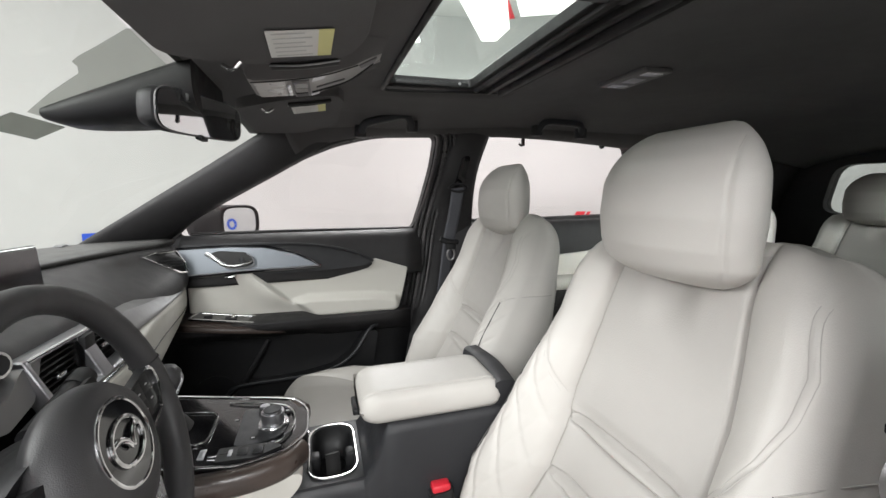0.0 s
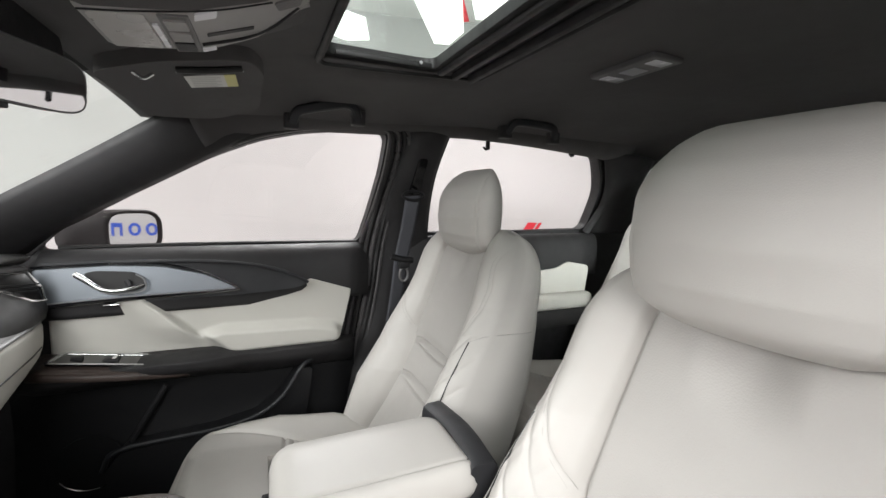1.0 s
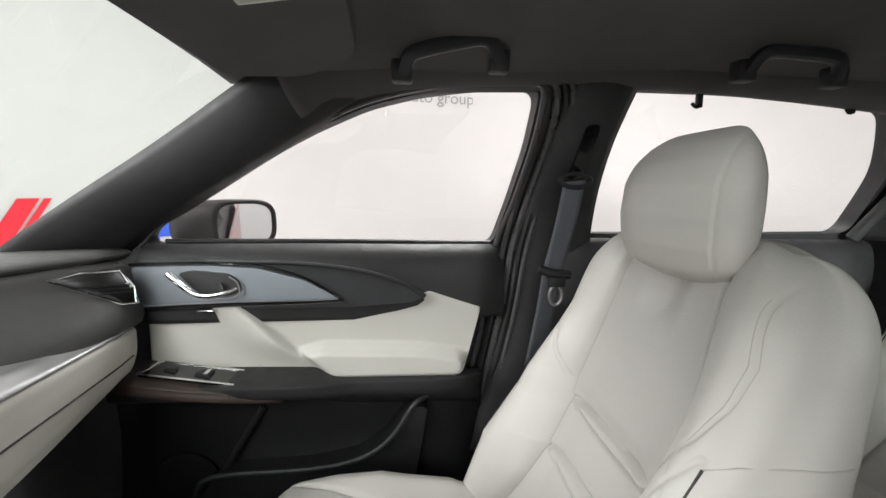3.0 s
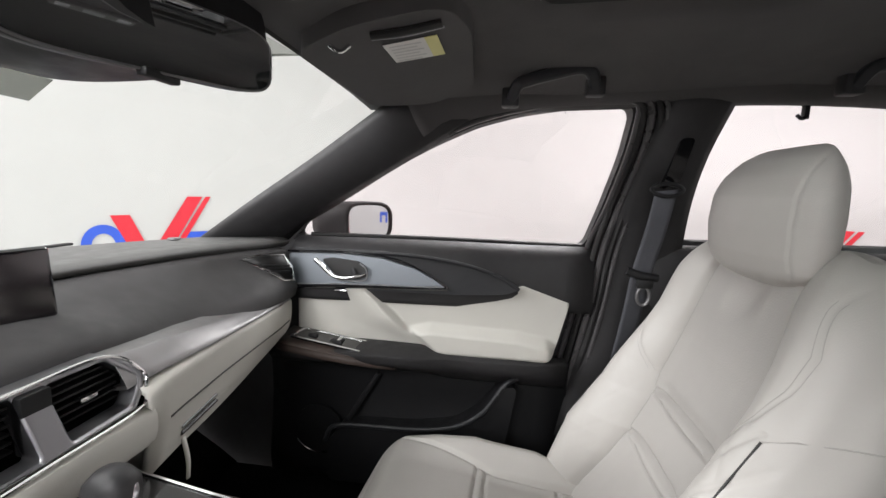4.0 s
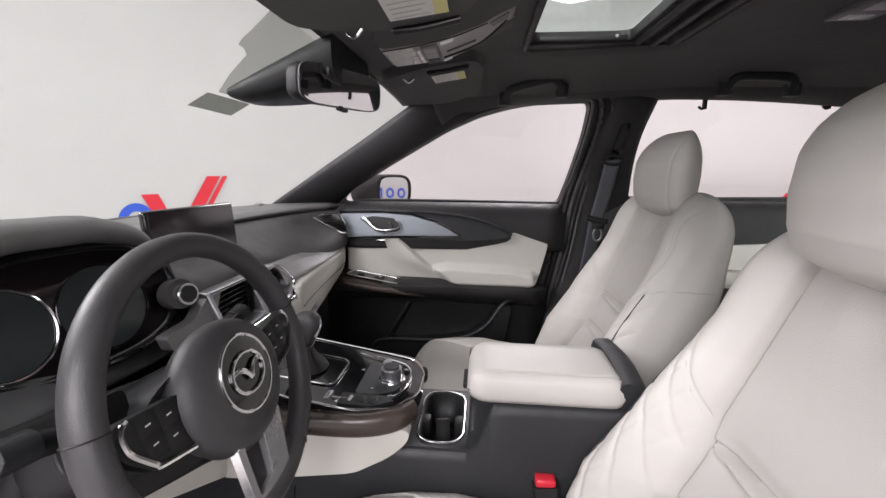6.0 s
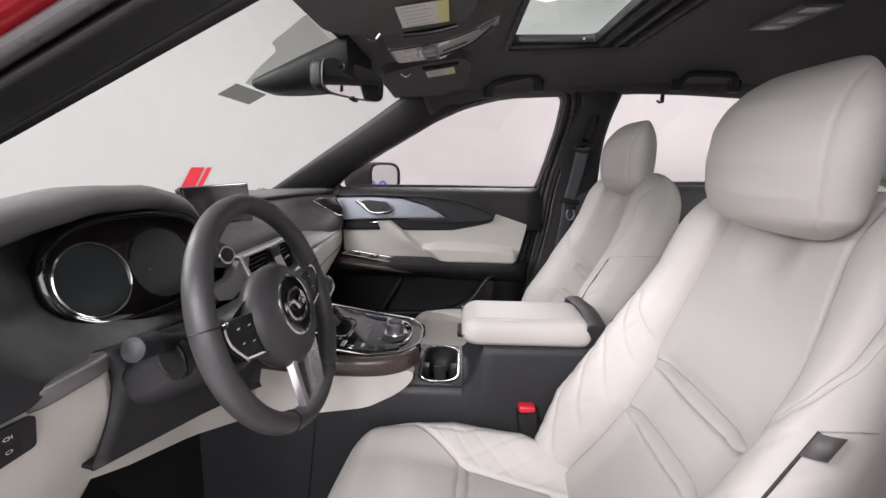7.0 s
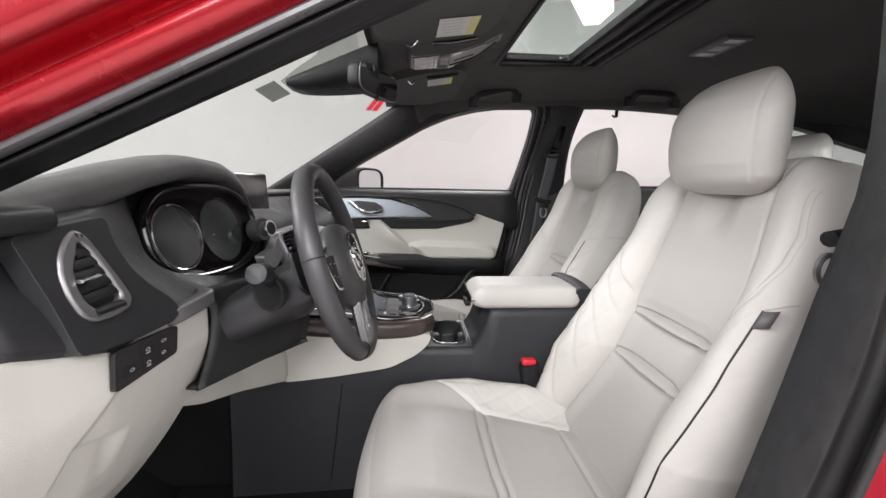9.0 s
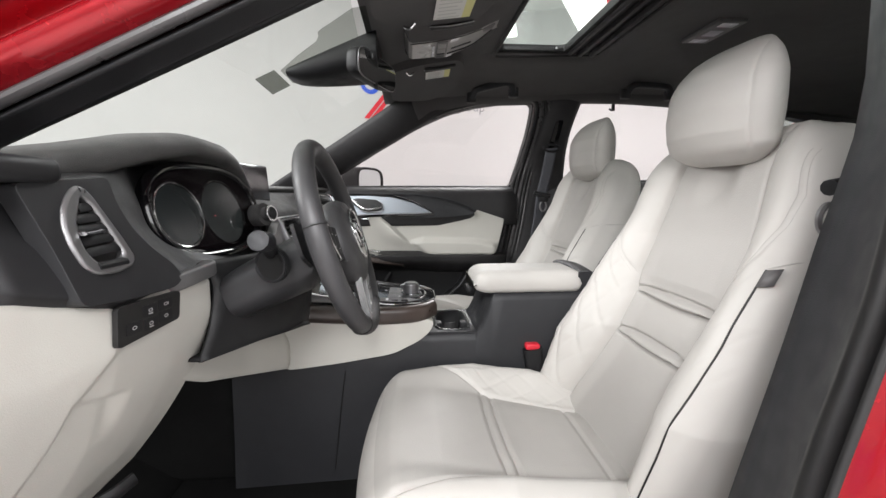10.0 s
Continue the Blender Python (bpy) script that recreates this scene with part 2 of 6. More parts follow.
def superring(cx, cy, cz, a, b, power=3.0, n=40):
    out = []
    for j in range(n):
        t = 2 * math.pi * j / n
        c, s = math.cos(t), math.sin(t)
        out.append((cx + a * math.copysign(abs(c) ** (2 / power), c), cy + b * math.copysign(abs(s) ** (2 / power), s), cz))
    return out


def smooth(a, b, x):
    t = min(1.0, max(0.0, (x - a) / (b - a)))
    return t * t * (3 - 2 * t)


def tab(x, xs, ys):
    return float(np.interp(x, xs, ys))


def mirrored(bm, sgn):
    if sgn < 0:
        for v in bm.verts:
            v.co.y = -v.co.y
        bmesh.ops.reverse_faces(bm, faces=bm.faces)
    return bm


def both(bm, other):
    """Adds other's faces to bm."""
    me = bpy.data.meshes.new("join")
    other.to_mesh(me)
    other.free()
    bm.from_mesh(me)
    bpy.data.meshes.remove(me)
    return bm


# ---- the booth ----
def booth():
    cx, cy, r = 1.0, 0.0, 4.3
    rings = []
    for z in (0.0, 0.6, 1.2, 1.8, 2.4, 3.4):
        rings.append([(cx + r * math.cos(2 * math.pi * i / 72), cy + r * math.sin(2 * math.pi * i / 72), z) for i in range(72)])
    tagged(part("wall_round", loft(rings, caps=False), WALL, solid=0.05), "round white photo booth wall with an added glow", "wall", kind="structure")
    tagged(part("ground", disc(4.6, 0.1, 64, m=Matrix.Translation((cx, cy, -0.1))), FLOORW), "smooth white booth floor", "floor", kind="structure")
    tagged(part("booth_ceiling", disc(4.4, 0.1, 64, m=Matrix.Translation((cx, cy, 3.4))), CEIL), "pale grey booth ceiling", "ceiling", kind="structure")


def on_wall(deg, z, r=4.235):
    a = math.radians(deg)
    return Vector((1.0 + r * math.cos(a), r * math.sin(a), z))


def wall_shape(outer, holes, deg, z, mat, name, label):
    """A flat sign shape: metres along the wall (u, rising angle) and up (v) from its middle."""
    def put(u, v):
        return on_wall(deg + math.degrees(u / 4.235), z + v)
    ob = part(name, plate(outer, holes, put, 0.0), mat, smooth=False)
    return tagged(ob, label, "wall sign")


def ring_pts(rx, ry, n=28):
    return [(rx * math.cos(2 * math.pi * i / n), ry * math.sin(2 * math.pi * i / n)) for i in range(n)]


def wall_logo(deg, z, k=1.0):
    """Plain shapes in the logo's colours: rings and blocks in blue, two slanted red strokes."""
    for u in (5.2, -6.6, -10.4):
        wall_shape([(a * k, b * k) for a, b in ring_pts(0.13, 0.155)], [[(a * k, b * k) for a, b in ring_pts(0.07, 0.09)]], deg + u * k, z - (0.08 if u < 0 else 0.0), BLUE, "sign_ring", "blue ring painted on the white wall")
    wall_shape([(0.22 * k, 0.22 * k), (0.10 * k, 0.22 * k), (-0.05 * k, -0.16 * k), (0.06 * k, -0.16 * k)], [], deg + 1.6 * k, z, SIGNRED, "sign_stroke", "red slanted stroke painted on the white wall")
    wall_shape([(0.16 * k, -0.16 * k), (0.04 * k, -0.16 * k), (-0.26 * k, 0.36 * k), (-0.15 * k, 0.36 * k)], [], deg - 0.2 * k, z, SIGNRED, "sign_stroke", "red slanted stroke painted on the white wall")
    wall_shape([(0.03 * k, -0.16 * k), (-0.02 * k, -0.16 * k), (-0.32 * k, 0.36 * k), (-0.28 * k, 0.36 * k)], [], deg - 0.2 * k, z, SIGNRED, "sign_stroke", "red slanted stroke painted on the white wall")
    for u in (-3.4, -13.4):
        wall_shape([(0.11 * k, -0.155 * k), (0.11 * k, 0.155 * k), (-0.11 * k, 0.155 * k), (-0.11 * k, -0.155 * k), (-0.05 * k, -0.155 * k), (-0.05 * k, 0.05 * k), (0.05 * k, 0.05 * k), (0.05 * k, -0.155 * k)], [], deg + u * k, z - (0.08 if u > -5 else 0.0), BLUE, "sign_block", "blue block painted on the white wall")


def booth_signs():
    wall_logo(142.6, 0.845)
    wall_logo(61.3, 0.715)
    wall_logo(-30.0, 0.845)
    wall_logo(215.0, 0.845)
    for deg in (22.6, 25.2):
        wall_shape(ring_pts(0.07, 0.085), [ring_pts(0.035, 0.05)], deg, 0.86, BLUE, "sign_ring", "blue ring painted on the white wall")
    wall_shape([(0.06, -0.085), (0.06, 0.085), (-0.06, 0.085), (-0.06, -0.085), (-0.03, -0.085), (-0.03, 0.03), (0.03, 0.03), (0.03, -0.085)], [], 20.0, 0.86, BLUE, "sign_block", "blue block painted on the white wall")
    wall_shape(ring_pts(0.13, 0.15), [ring_pts(0.08, 0.10)], 110.2, 2.47, BLUE, "sign_ring", "blue ring painted high on the white wall")
    for du in (0.0, 0.075):
        wall_shape([(0.14 + du, -0.16), (0.08 + du, -0.16), (-0.16 + du, 0.14), (-0.10 + du, 0.14)], [], 108.4, 2.2, SIGNRED, "sign_stroke", "red slanted stroke painted high on the white wall")
    cu = bpy.data.curves.new("sign_word", "FONT")
    cu.body, cu.size, cu.extrude, cu.align_x = "auto group", 0.165, 0.002, "CENTER"
    ob = new("sign_word", cu)
    p = on_wall(95.6, 2.19)
    ob.matrix_world = Matrix.Translation(p) @ Euler((math.pi / 2, 0, math.radians(5.6))).to_matrix().to_4x4()
    me = bpy.data.meshes.new_from_object(ob)
    me.materials.append(PRINT)
    word = new("sign_word", me)
    word.matrix_world = ob.matrix_world
    bpy.data.objects.remove(ob)
    tagged(word, "small grey printed words on the white wall", "wall sign")
    # hung light panels and a red stripe, seen through the sunroof
    for pts in ([(1.05, 2.2), (1.29, 2.64), (1.826, 3.478), (1.975, 3.437), (1.965, 3.092), (1.55, 2.3)], [(1.748, 2.512), (1.937, 2.802), (2.35, 2.6), (2.35, 2.2), (2.1, 2.0), (1.75, 2.1)], [(1.07, 3.26), (1.21, 3.69), (1.0, 3.80), (0.8, 3.7), (0.72, 3.35), (0.9, 3.2)]):
        mx, my = sum(p[0] for p in pts) / 6, sum(p[1] for p in pts) / 6
        lp = thing("light_panel", (mx, my, 2.9), "white six-sided light panel hung from the booth ceiling", "light panel", "booth light panels")
        part("panel", plate(pts, [], lambda u, v: (u, v, 2.9), 0.03, (0, 0, 1)), PANEL, lp, smooth=False)
        part("hanger", disc(0.012, 0.50, 10, m=Matrix.Translation((mx, my, 2.92))), SATIN, lp, "thin metal hanger")
    ob = thing("banner", (1.8, 2.8, 2.93), "narrow red stripe hung beside the light panels", "banner")
    part("cloth", plate([(1.36, 2.18), (1.42, 2.16), (1.95, 2.95), (1.90, 2.98)], [], lambda u, v: (u, v, 2.94), 0.01, (0, 0, 1)), SIGNRED, ob, smooth=False)
    part("hanger", disc(0.006, 0.46, 8, m=Matrix.Translation((1.62, 2.54, 2.95))), SATIN, ob)


booth()
booth_signs()


# ---- the car's shell ----
def wall_y(z):
    """Inner face of the cabin's side at height z, on the passenger's side."""
    return tab(z, [0.35, 0.9, 1.17, 1.52, 1.62], [0.80, 0.82, 0.84, 0.665, 0.60])


def roof_z(x, y):
    mid = tab(x, [-0.12, 0.0, 0.25, 0.8, 1.5, 2.1, 2.6], [1.528, 1.542, 1.58, 1.60, 1.59, 1.55, 1.48])
    return mid - tab(x, [-0.1, 0.3], [0.012, 0.06]) * (abs(y) / 0.66) ** 4.0


def side_wall(name, sgn, holes, outer, mat, thick, off=0.0):
    def put(u, v):
        return (u, sgn * (wall_y(v) + off), v)
    return part(name, plate(outer, holes, put, thick, (0, sgn, 0)), mat, None)


FRONT_WIN = rounded([(-0.398, 1.166), (-0.372, 1.208), (-0.298, 1.246), (-0.20, 1.302), (-0.10, 1.360), (-0.02, 1.404), (0.06, 1.442), (0.165, 1.485), (0.275, 1.512), (0.39, 1.527), (0.46, 1.531), (0.528, 1.531), (0.522, 1.42), (0.499, 1.29), (0.473, 1.172)], 0.032)
REAR_WIN = rounded([(0.712, 1.205), (0.698, 1.36), (0.703, 1.46), (0.722, 1.538), (0.95, 1.539), (1.17, 1.533), (1.385, 1.519), (1.435, 1.45), (1.474, 1.38), (1.480, 1.30), (1.480, 1.212), (1.235, 1.208)], 0.035)
QUARTER = rounded([(1.79, 1.25), (1.69, 1.40), (1.675, 1.475), (1.715, 1.492), (1.85, 1.468), (2.0, 1.43), (2.30, 1.37), (2.34, 1.27)], 0.04)
SIDE_OUT = [(-0.95, 0.35), (-0.95, 1.09), (-0.62, 1.13), (-0.08, 1.50), (0.02, 1.60), (2.5, 1.60), (2.64, 1.1), (2.64, 0.35)]
tagged(side_wall("wall_right", 1, [FRONT_WIN, REAR_WIN, QUARTER], SIDE_OUT, BLACK, 0.05, 0.012), "black inner side of the cabin", "car side", kind="structure")
LEFT_OUT = [(-0.95, 0.35), (-0.95, 1.05), (-0.64, 1.05), (-0.60, 0.46), (0.24, 0.46), (0.36, 0.6), (0.46, 0.95), (0.50, 1.25), (0.52, 1.545), (0.56, 1.60), (2.5, 1.60), (2.64, 1.1), (2.64, 0.35)]
tagged(side_wall("wall_left", -1, [REAR_WIN, QUARTER], LEFT_OUT, BLACK, 0.05, 0.012), "black inner side of the cabin with an open doorway", "car side", kind="structure")


def headliner():
    xs = [-0.105, -0.05, 0.05, 0.15, 0.22, 0.275, 0.35, 0.43, 0.525, 0.60, 0.65, 0.7, 0.8, 0.95, 1.1, 1.3, 1.5, 1.8, 2.1, 2.35, 2.56]
    ys = [-0.68, -0.66, -0.62, -0.55, -0.45, -0.36, -0.30, -0.2, -0.1, 0, 0.1, 0.2, 0.235, 0.33, 0.45, 0.55, 0.62, 0.66, 0.68]

    def skin(dz, wide):
        bm = bmesh.new()
        v = [[bm.verts.new((x, y, roof_z(x, y) + dz)) for y in ys] for x in xs]
        for i in range(len(xs) - 1):
            for j in range(len(ys) - 1):
                if 0.27 - wide < xs[i] < 0.595 + wide and -0.35 - wide < ys[j] < 0.22 + wide:
                    continue
                bm.faces.new((v[i][j], v[i][j + 1], v[i + 1][j + 1], v[i + 1][j]))
        return bm
    tagged(part("ceiling", skin(0, 0.0), CLOTH, solid=-0.012), "black cloth car headliner with a sunroof opening", "headliner", kind="structure")
    tagged(part("roof_skin", skin(0.075, 0.16), RED, solid=-0.01), "red painted car roof", "car roof", kind="structure")


headliner()


def sunroof():
    s = thing("sunroof", (0.42, -0.04, 1.6), "tinted glass sunroof in a black frame", "sunroof")
    x0, x1, xg, y0, y1 = 0.275, 0.60, 0.492, -0.36, 0.235
    z = roof_z(0.4, 0)
    out = rounded([(x0 - 0.010, y0 - 0.012), (x1 + 0.012, y0 - 0.012), (x1 + 0.012, y1 + 0.012), (x0 - 0.010, y1 + 0.012)], 0.03)
    inn = rounded([(x0 + 0.004, y0 + 0.01), (xg, y0 + 0.01), (xg, y1 - 0.012), (x0 + 0.004, y1 - 0.012)], 0.025)
    part("frame", plate(out, [inn], lambda u, v: (u, v, z + 0.004), 0.022, (0, 0, 1)), ROOFBLACK, s, bevel=0.004)
    part("lip", tube([(u, v, roof_z(u, v) - 0.001) for u, v in out], 0.006, 0.005, ring=True, sides=8), ROOFBLACK, s, "black edging of the roof opening")
    part("glass", box(x0 - 0.02, xg + 0.02, y0 - 0.02, y1 + 0.02, z + 0.027, z + 0.032, 0), ROOFGLASS, s).visible_shadow = False
    part("rail", box(x0 + 0.02, xg + 0.06, y1 - 0.020, y1 - 0.008, z + 0.004, z + 0.016, 0.003), ROOFBLACK, s, "black guide rail")
    part("bolt", disc(0.0035, 0.004, 16, 0.001, pose(xg - 0.03, y1 - 0.021, z + 0.012, 90, 0, 0)), GREYMETAL, s)
    for x, h in ((xg + 0.012, -0.004), (xg + 0.045, -0.008), (xg + 0.082, -0.010)):
        part("shade_edge", box(x, x + 0.014, y0 + 0.004, y1 - 0.006, z + h, z + 0.02, 0.004), RUBBER if h > -0.009 else BLACK, s, "edge of the drawn-back shade")


sunroof()


def windscreen():
    st = []
    for y in (-0.74, -0.5, -0.25, 0, 0.25, 0.5, 0.74, 0.82):
        k = (y / 0.74) ** 2
        st.append([(-1.22 + 0.36 * k, y, 1.10), (-0.63 + 0.20 * k, y, 1.33 - 0.01 * k), (-0.13 + 0.09 * k, y * 0.84, 1.535 - 0.015 * k)])
    ob = part("window_1", sheet(st, 14), WIND)
    ob.visible_shadow = False
    tagged(ob, "raked clear windscreen with a faint green tint", "windscreen", kind="structure")
    ob = part("window_2", plate(FRONT_WIN, [], lambda u, v: (u, wall_y(v) + 0.035, v), 0.004), SIDE)
    ob.visible_shadow = False
    tagged(ob, "clear side window of the passenger door", "window", kind="structure")
    ob = part("window_3", plate(REAR_WIN, [], lambda u, v: (u, wall_y(v) + 0.035, v), 0.004), SIDE)
    ob.visible_shadow = False
    tagged(ob, "clear side window of the rear door", "window", kind="structure")
    # left-hand panes are unseen, added dark to dim the rear
    for sgn, names in ((1, ("window_4",)), (-1, ("window_6", "window_7"))):
        for nm in names:
            hole = REAR_WIN if nm == "window_6" else QUARTER
            ob = part(nm, plate(hole, [], lambda u, v: (u, sgn * (wall_y(v) + 0.035), v), 0.004), LIGHT_CUT if sgn < 0 else REARGLASS)
            tagged(ob, "tinted rear side window, unseen and added on the left side", "window", kind="structure")


windscreen()


def floor_pan():
    bm = box(-1.0, 2.66, -0.78, 0.78, 0.36, 0.42, 0)
    tagged(part("floor", bm, CARPET), "black carpeted car floor", "floor", kind="structure")
    tagged(part("wall_front", sheet([[(-0.60, y, 0.40), (-0.85, y, 0.62), (-0.95, y, 1.12)] for y in (-0.78, 0, 0.78)], 10), CARPET, solid=0.03), "black footwell bulkhead", "bulkhead", kind="structure")
    tg = plate(rounded([(-0.84, 0.36), (0.84, 0.36), (0.84, 1.15), (0.72, 1.54), (-0.72, 1.54), (-0.84, 1.15)], 0.05), [rounded([(-0.61, 1.21), (0.61, 1.21), (0.55, 1.44), (-0.55, 1.44)], 0.07)],
               lambda u, v: (2.60 - (v - 0.36) * 0.12, u, v), 0.06, (1, 0, 0))
    tagged(part("wall_rear", tg, BLACK), "black inner tailgate", "tailgate", kind="structure")
    ob = part("window_5", plate([(-0.70, 1.17), (0.70, 1.17), (0.62, 1.46), (-0.62, 1.46)], [], lambda u, v: (2.63 - (v - 0.36) * 0.12, u, v), 0.004, (1, 0, 0)), REARGLASS)
    tagged(ob, "tinted tailgate window", "window", kind="structure")
    # outer body below the glass
    for sgn, nm in ((1, "right"), (-1, "left")):
        out = [(-1.0, 0.30), (-1.0, 1.05), (-0.62, 1.10), (-0.60, 0.40), (0.6, 0.40), (0.66, 1.10), (2.75, 1.10), (2.75, 0.30)]
        if sgn > 0:
            out = [(-1.0, 0.30), (-1.0, 1.05), (2.75, 1.14), (2.75, 0.30)]
        tagged(part("body_side_" + nm, plate(out, [], lambda u, v: (u, sgn * tab(v, [0.3, 0.7, 1.14], [0.93, 0.98, 0.905]), v), 0.012, (0, sgn, 0)), RED), "red painted outer body side", "car body", kind="structure")


floor_pan()


# pillars: skins between the glass edge and the door edge
def strip_between(a, b, bulge, n=20, m=9):
    ca, cb = spline(a, n), spline(b, n)
    rows = []
    for p, q in zip(ca, cb):
        row = []
        for j in range(m):
            t = j / (m - 1)
            v = p.lerp(q, t) + Vector(bulge) * math.sin(math.pi * t) ** 0.7
            row.append(v)
        rows.append(row)
    return loft(rows, closed=False)


for sgn, nm in ((1, "right"), (-1, "left")):
    A = [(-0.86, 0.80, 1.03), (-0.55, 0.712, 1.215), (-0.28, 0.69, 1.383), (-0.035, 0.64, 1.536)]
    B = [(-0.42, 0.835, 1.16), (-0.30, 0.80, 1.25), (-0.08, 0.74, 1.37), (0.16, 0.68, 1.50)]
    bm = mirrored(strip_between(A, B, (0.01, -0.02, -0.005)), sgn)
    (sgn > 0) and tagged(part("pillar_a_" + nm, bm, BLACK, solid=0.01), "black windscreen pillar trim", "pillar trim", kind="structure")
    bm = mirrored(strip_between([(0.0, 0.61, 1.538), (0.08, 0.61, 1.552), (0.3, 0.60, 1.575), (0.6, 0.60, 1.585), (1.0, 0.60, 1.585), (1.5, 0.60, 1.575)],
                                [(0.04, 0.70, 1.448), (0.16, 0.70, 1.495), (0.33, 0.675, 1.53), (0.6, 0.668, 1.54), (1.0, 0.668, 1.535), (1.5, 0.675, 1.50)], (0, -0.012, -0.012)), sgn)
    tagged(part("roof_rail_" + nm, bm, CLOTH, solid=0.01), "black cloth roof side rail above the windows", "roof rail", kind="structure")
    bm = mirrored(strip_between([(0.595, 0.645, 1.56), (0.56, 0.70, 1.40), (0.53, 0.785, 1.22), (0.48, 0.79, 0.95), (0.415, 0.77, 0.64)],
                                [(0.735, 0.655, 1.56), (0.696, 0.705, 1.40), (0.708, 0.795, 1.22), (0.70, 0.79, 0.95), (0.66, 0.77, 0.64)], (0, -0.018, 0)), sgn)
    (sgn > 0) and tagged(part("pillar_b_" + nm, bm, BLACK, solid=0.01), "black centre pillar trim", "pillar trim", kind="structure")
    bm = mirrored(strip_between([(1.40, 0.66, 1.53), (1.485, 0.735, 1.38), (1.49, 0.82, 1.20)], [(1.67, 0.66, 1.51), (1.685, 0.73, 1.40), (1.78, 0.81, 1.20)], (0, -0.04, 0)), sgn)
    tagged(part("pillar_c_" + nm, bm, BLACK, solid=0.01), "black rear pillar trim", "pillar trim", kind="structure")
    path = [(x, wall_y(z) - 0.004, z) for x, z in ((-0.40, 1.165), (-0.30, 1.252), (-0.20, 1.310), (-0.10, 1.368), (-0.02, 1.412), (0.06, 1.450), (0.165, 1.493), (0.275, 1.520), (0.39, 1.535), (0.46, 1.539), (0.51, 1.537), (0.533, 1.515), (0.530, 1.42), (0.507, 1.29), (0.480, 1.172), (0.455, 1.0), (0.40, 0.75))]
    bm = mirrored(tube(path, 0.007, 0.008, 90, 8), sgn)
    (sgn > 0) and tagged(part("door_seal_" + nm, bm, SEALGREY), "grey-brown rubber door seal", "door seal", kind="structure")

# the open driver doorway: trim flange, seal and painted body outside it
def doorway_curve(y, lift):
    return [(-0.62, y, 1.09 + lift), (-0.40, y, 1.196 + lift), (-0.20, y, 1.291 + lift), (0.0, y, 1.387 + lift), (0.20, y * 0.995, 1.481 + lift), (0.36, y * 0.985, 1.53 + lift), (0.50, y * 0.98, 1.545 + lift)]


inner, outer = doorway_curve(-0.67, 0.0), doorway_curve(-0.70, 0.010)
tagged(part("pillar_flange", strip_between(inner, outer, (0, 0.004, 0)), BLACK2, solid=0.004), "black trim under the windscreen pillar at the doorway", "pillar trim", kind="structure")
inside = [(-0.70, -0.76, 1.10), (-0.45, -0.715, 1.285), (-0.25, -0.68, 1.40), (-0.03, -0.625, 1.52), (0.2, -0.61, 1.57), (0.36, -0.61, 1.58), (0.50, -0.61, 1.585)]
tagged(part("pillar_inner", strip_between(inner, inside, (0, 0.01, 0)), BLACK2, solid=0.01), "black inner face of the windscreen pillar", "pillar trim", kind="structure")
tagged(part("doorway_seal", tube(doorway_curve(-0.704, 0.018), 0.007, 0.006, 40, 10), SEALGREY), "grey rubber seal along the open doorway", "door seal", kind="structure")
EDGE = [(-0.95, -0.72, 0.93)] + doorway_curve(-0.703, 0.022)[:-1] + [(0.55, -0.70, 1.575), (1.0, -0.69, 1.58), (1.8, -0.68, 1.56)]
SECTION = [(0.0, 0.0), (-0.010, 0.006), (-0.020, 0.014), (-0.024, 0.024), (-0.020, 0.033), (-0.008, 0.040), (-0.008, 0.046), (-0.022, 0.052), (-0.038, 0.062), (-0.042, 0.076), (-0.038, 0.095), (-0.034, 0.125), (-0.02, 0.15), (0.04, 0.165)]
rows = [[p + Vector((0, q.x, q.y)) for q in spline([(a, b, 0) for a, b in SECTION], 36)] for p in spline(EDGE, 50)]
tagged(part("pillar_outer", loft(rows, closed=False), RED, solid=0.004), "red painted windscreen pillar and roof edge", "car body", kind="structure")
T = [(0.52, -0.655, 1.55), (0.50, -0.69, 1.42), (0.478, -0.72, 1.23), (0.444, -0.72, 1.08), (0.412, -0.72, 0.944), (0.372, -0.72, 0.79), (0.32, -0.725, 0.6), (0.28, -0.73, 0.46)]
S = [(0.50, -0.705, 1.56), (0.44, -0.775, 1.42), (0.40, -0.83, 1.25), (0.37, -0.845, 1.09), (0.351, -0.845, 1.0), (0.324, -0.845, 0.889), (0.28, -0.85, 0.65), (0.25, -0.85, 0.46)]
R = [(0.50, -0.73, 1.585), (0.43, -0.82, 1.42), (0.36, -0.895, 1.25), (0.31, -0.905, 1.09), (0.287, -0.905, 1.0), (0.262, -0.905, 0.889), (0.22, -0.91, 0.65), (0.2, -0.91, 0.46)]
V = [(0.70, -0.74, 1.60), (0.68, -0.84, 1.42), (0.66, -0.93, 1.25), (0.66, -0.97, 1.09), (0.66, -0.98, 1.0), (0.66, -0.985, 0.889), (0.66, -0.99, 0.65), (0.66, -0.98, 0.46)]
tagged(part("pillar_b_flange", strip_between(T, S, (0.012, -0.006, 0)), CONSOLE, solid=0.01), "charcoal centre pillar trim beside the driver seat", "pillar trim", kind="structure")
tagged(part("pillar_b_seal", tube(S, 0.013, 0.013, 40, 10, up=(0, 1, 0)), RUBBER), "black rubber seal on the centre pillar", "door seal", kind="structure")
tagged(part("pillar_b_gap", strip_between(S, R, (0.02, 0, 0)), RUBBER, solid=0.006), "black rubber edge of the centre pillar", "door seal", kind="structure")
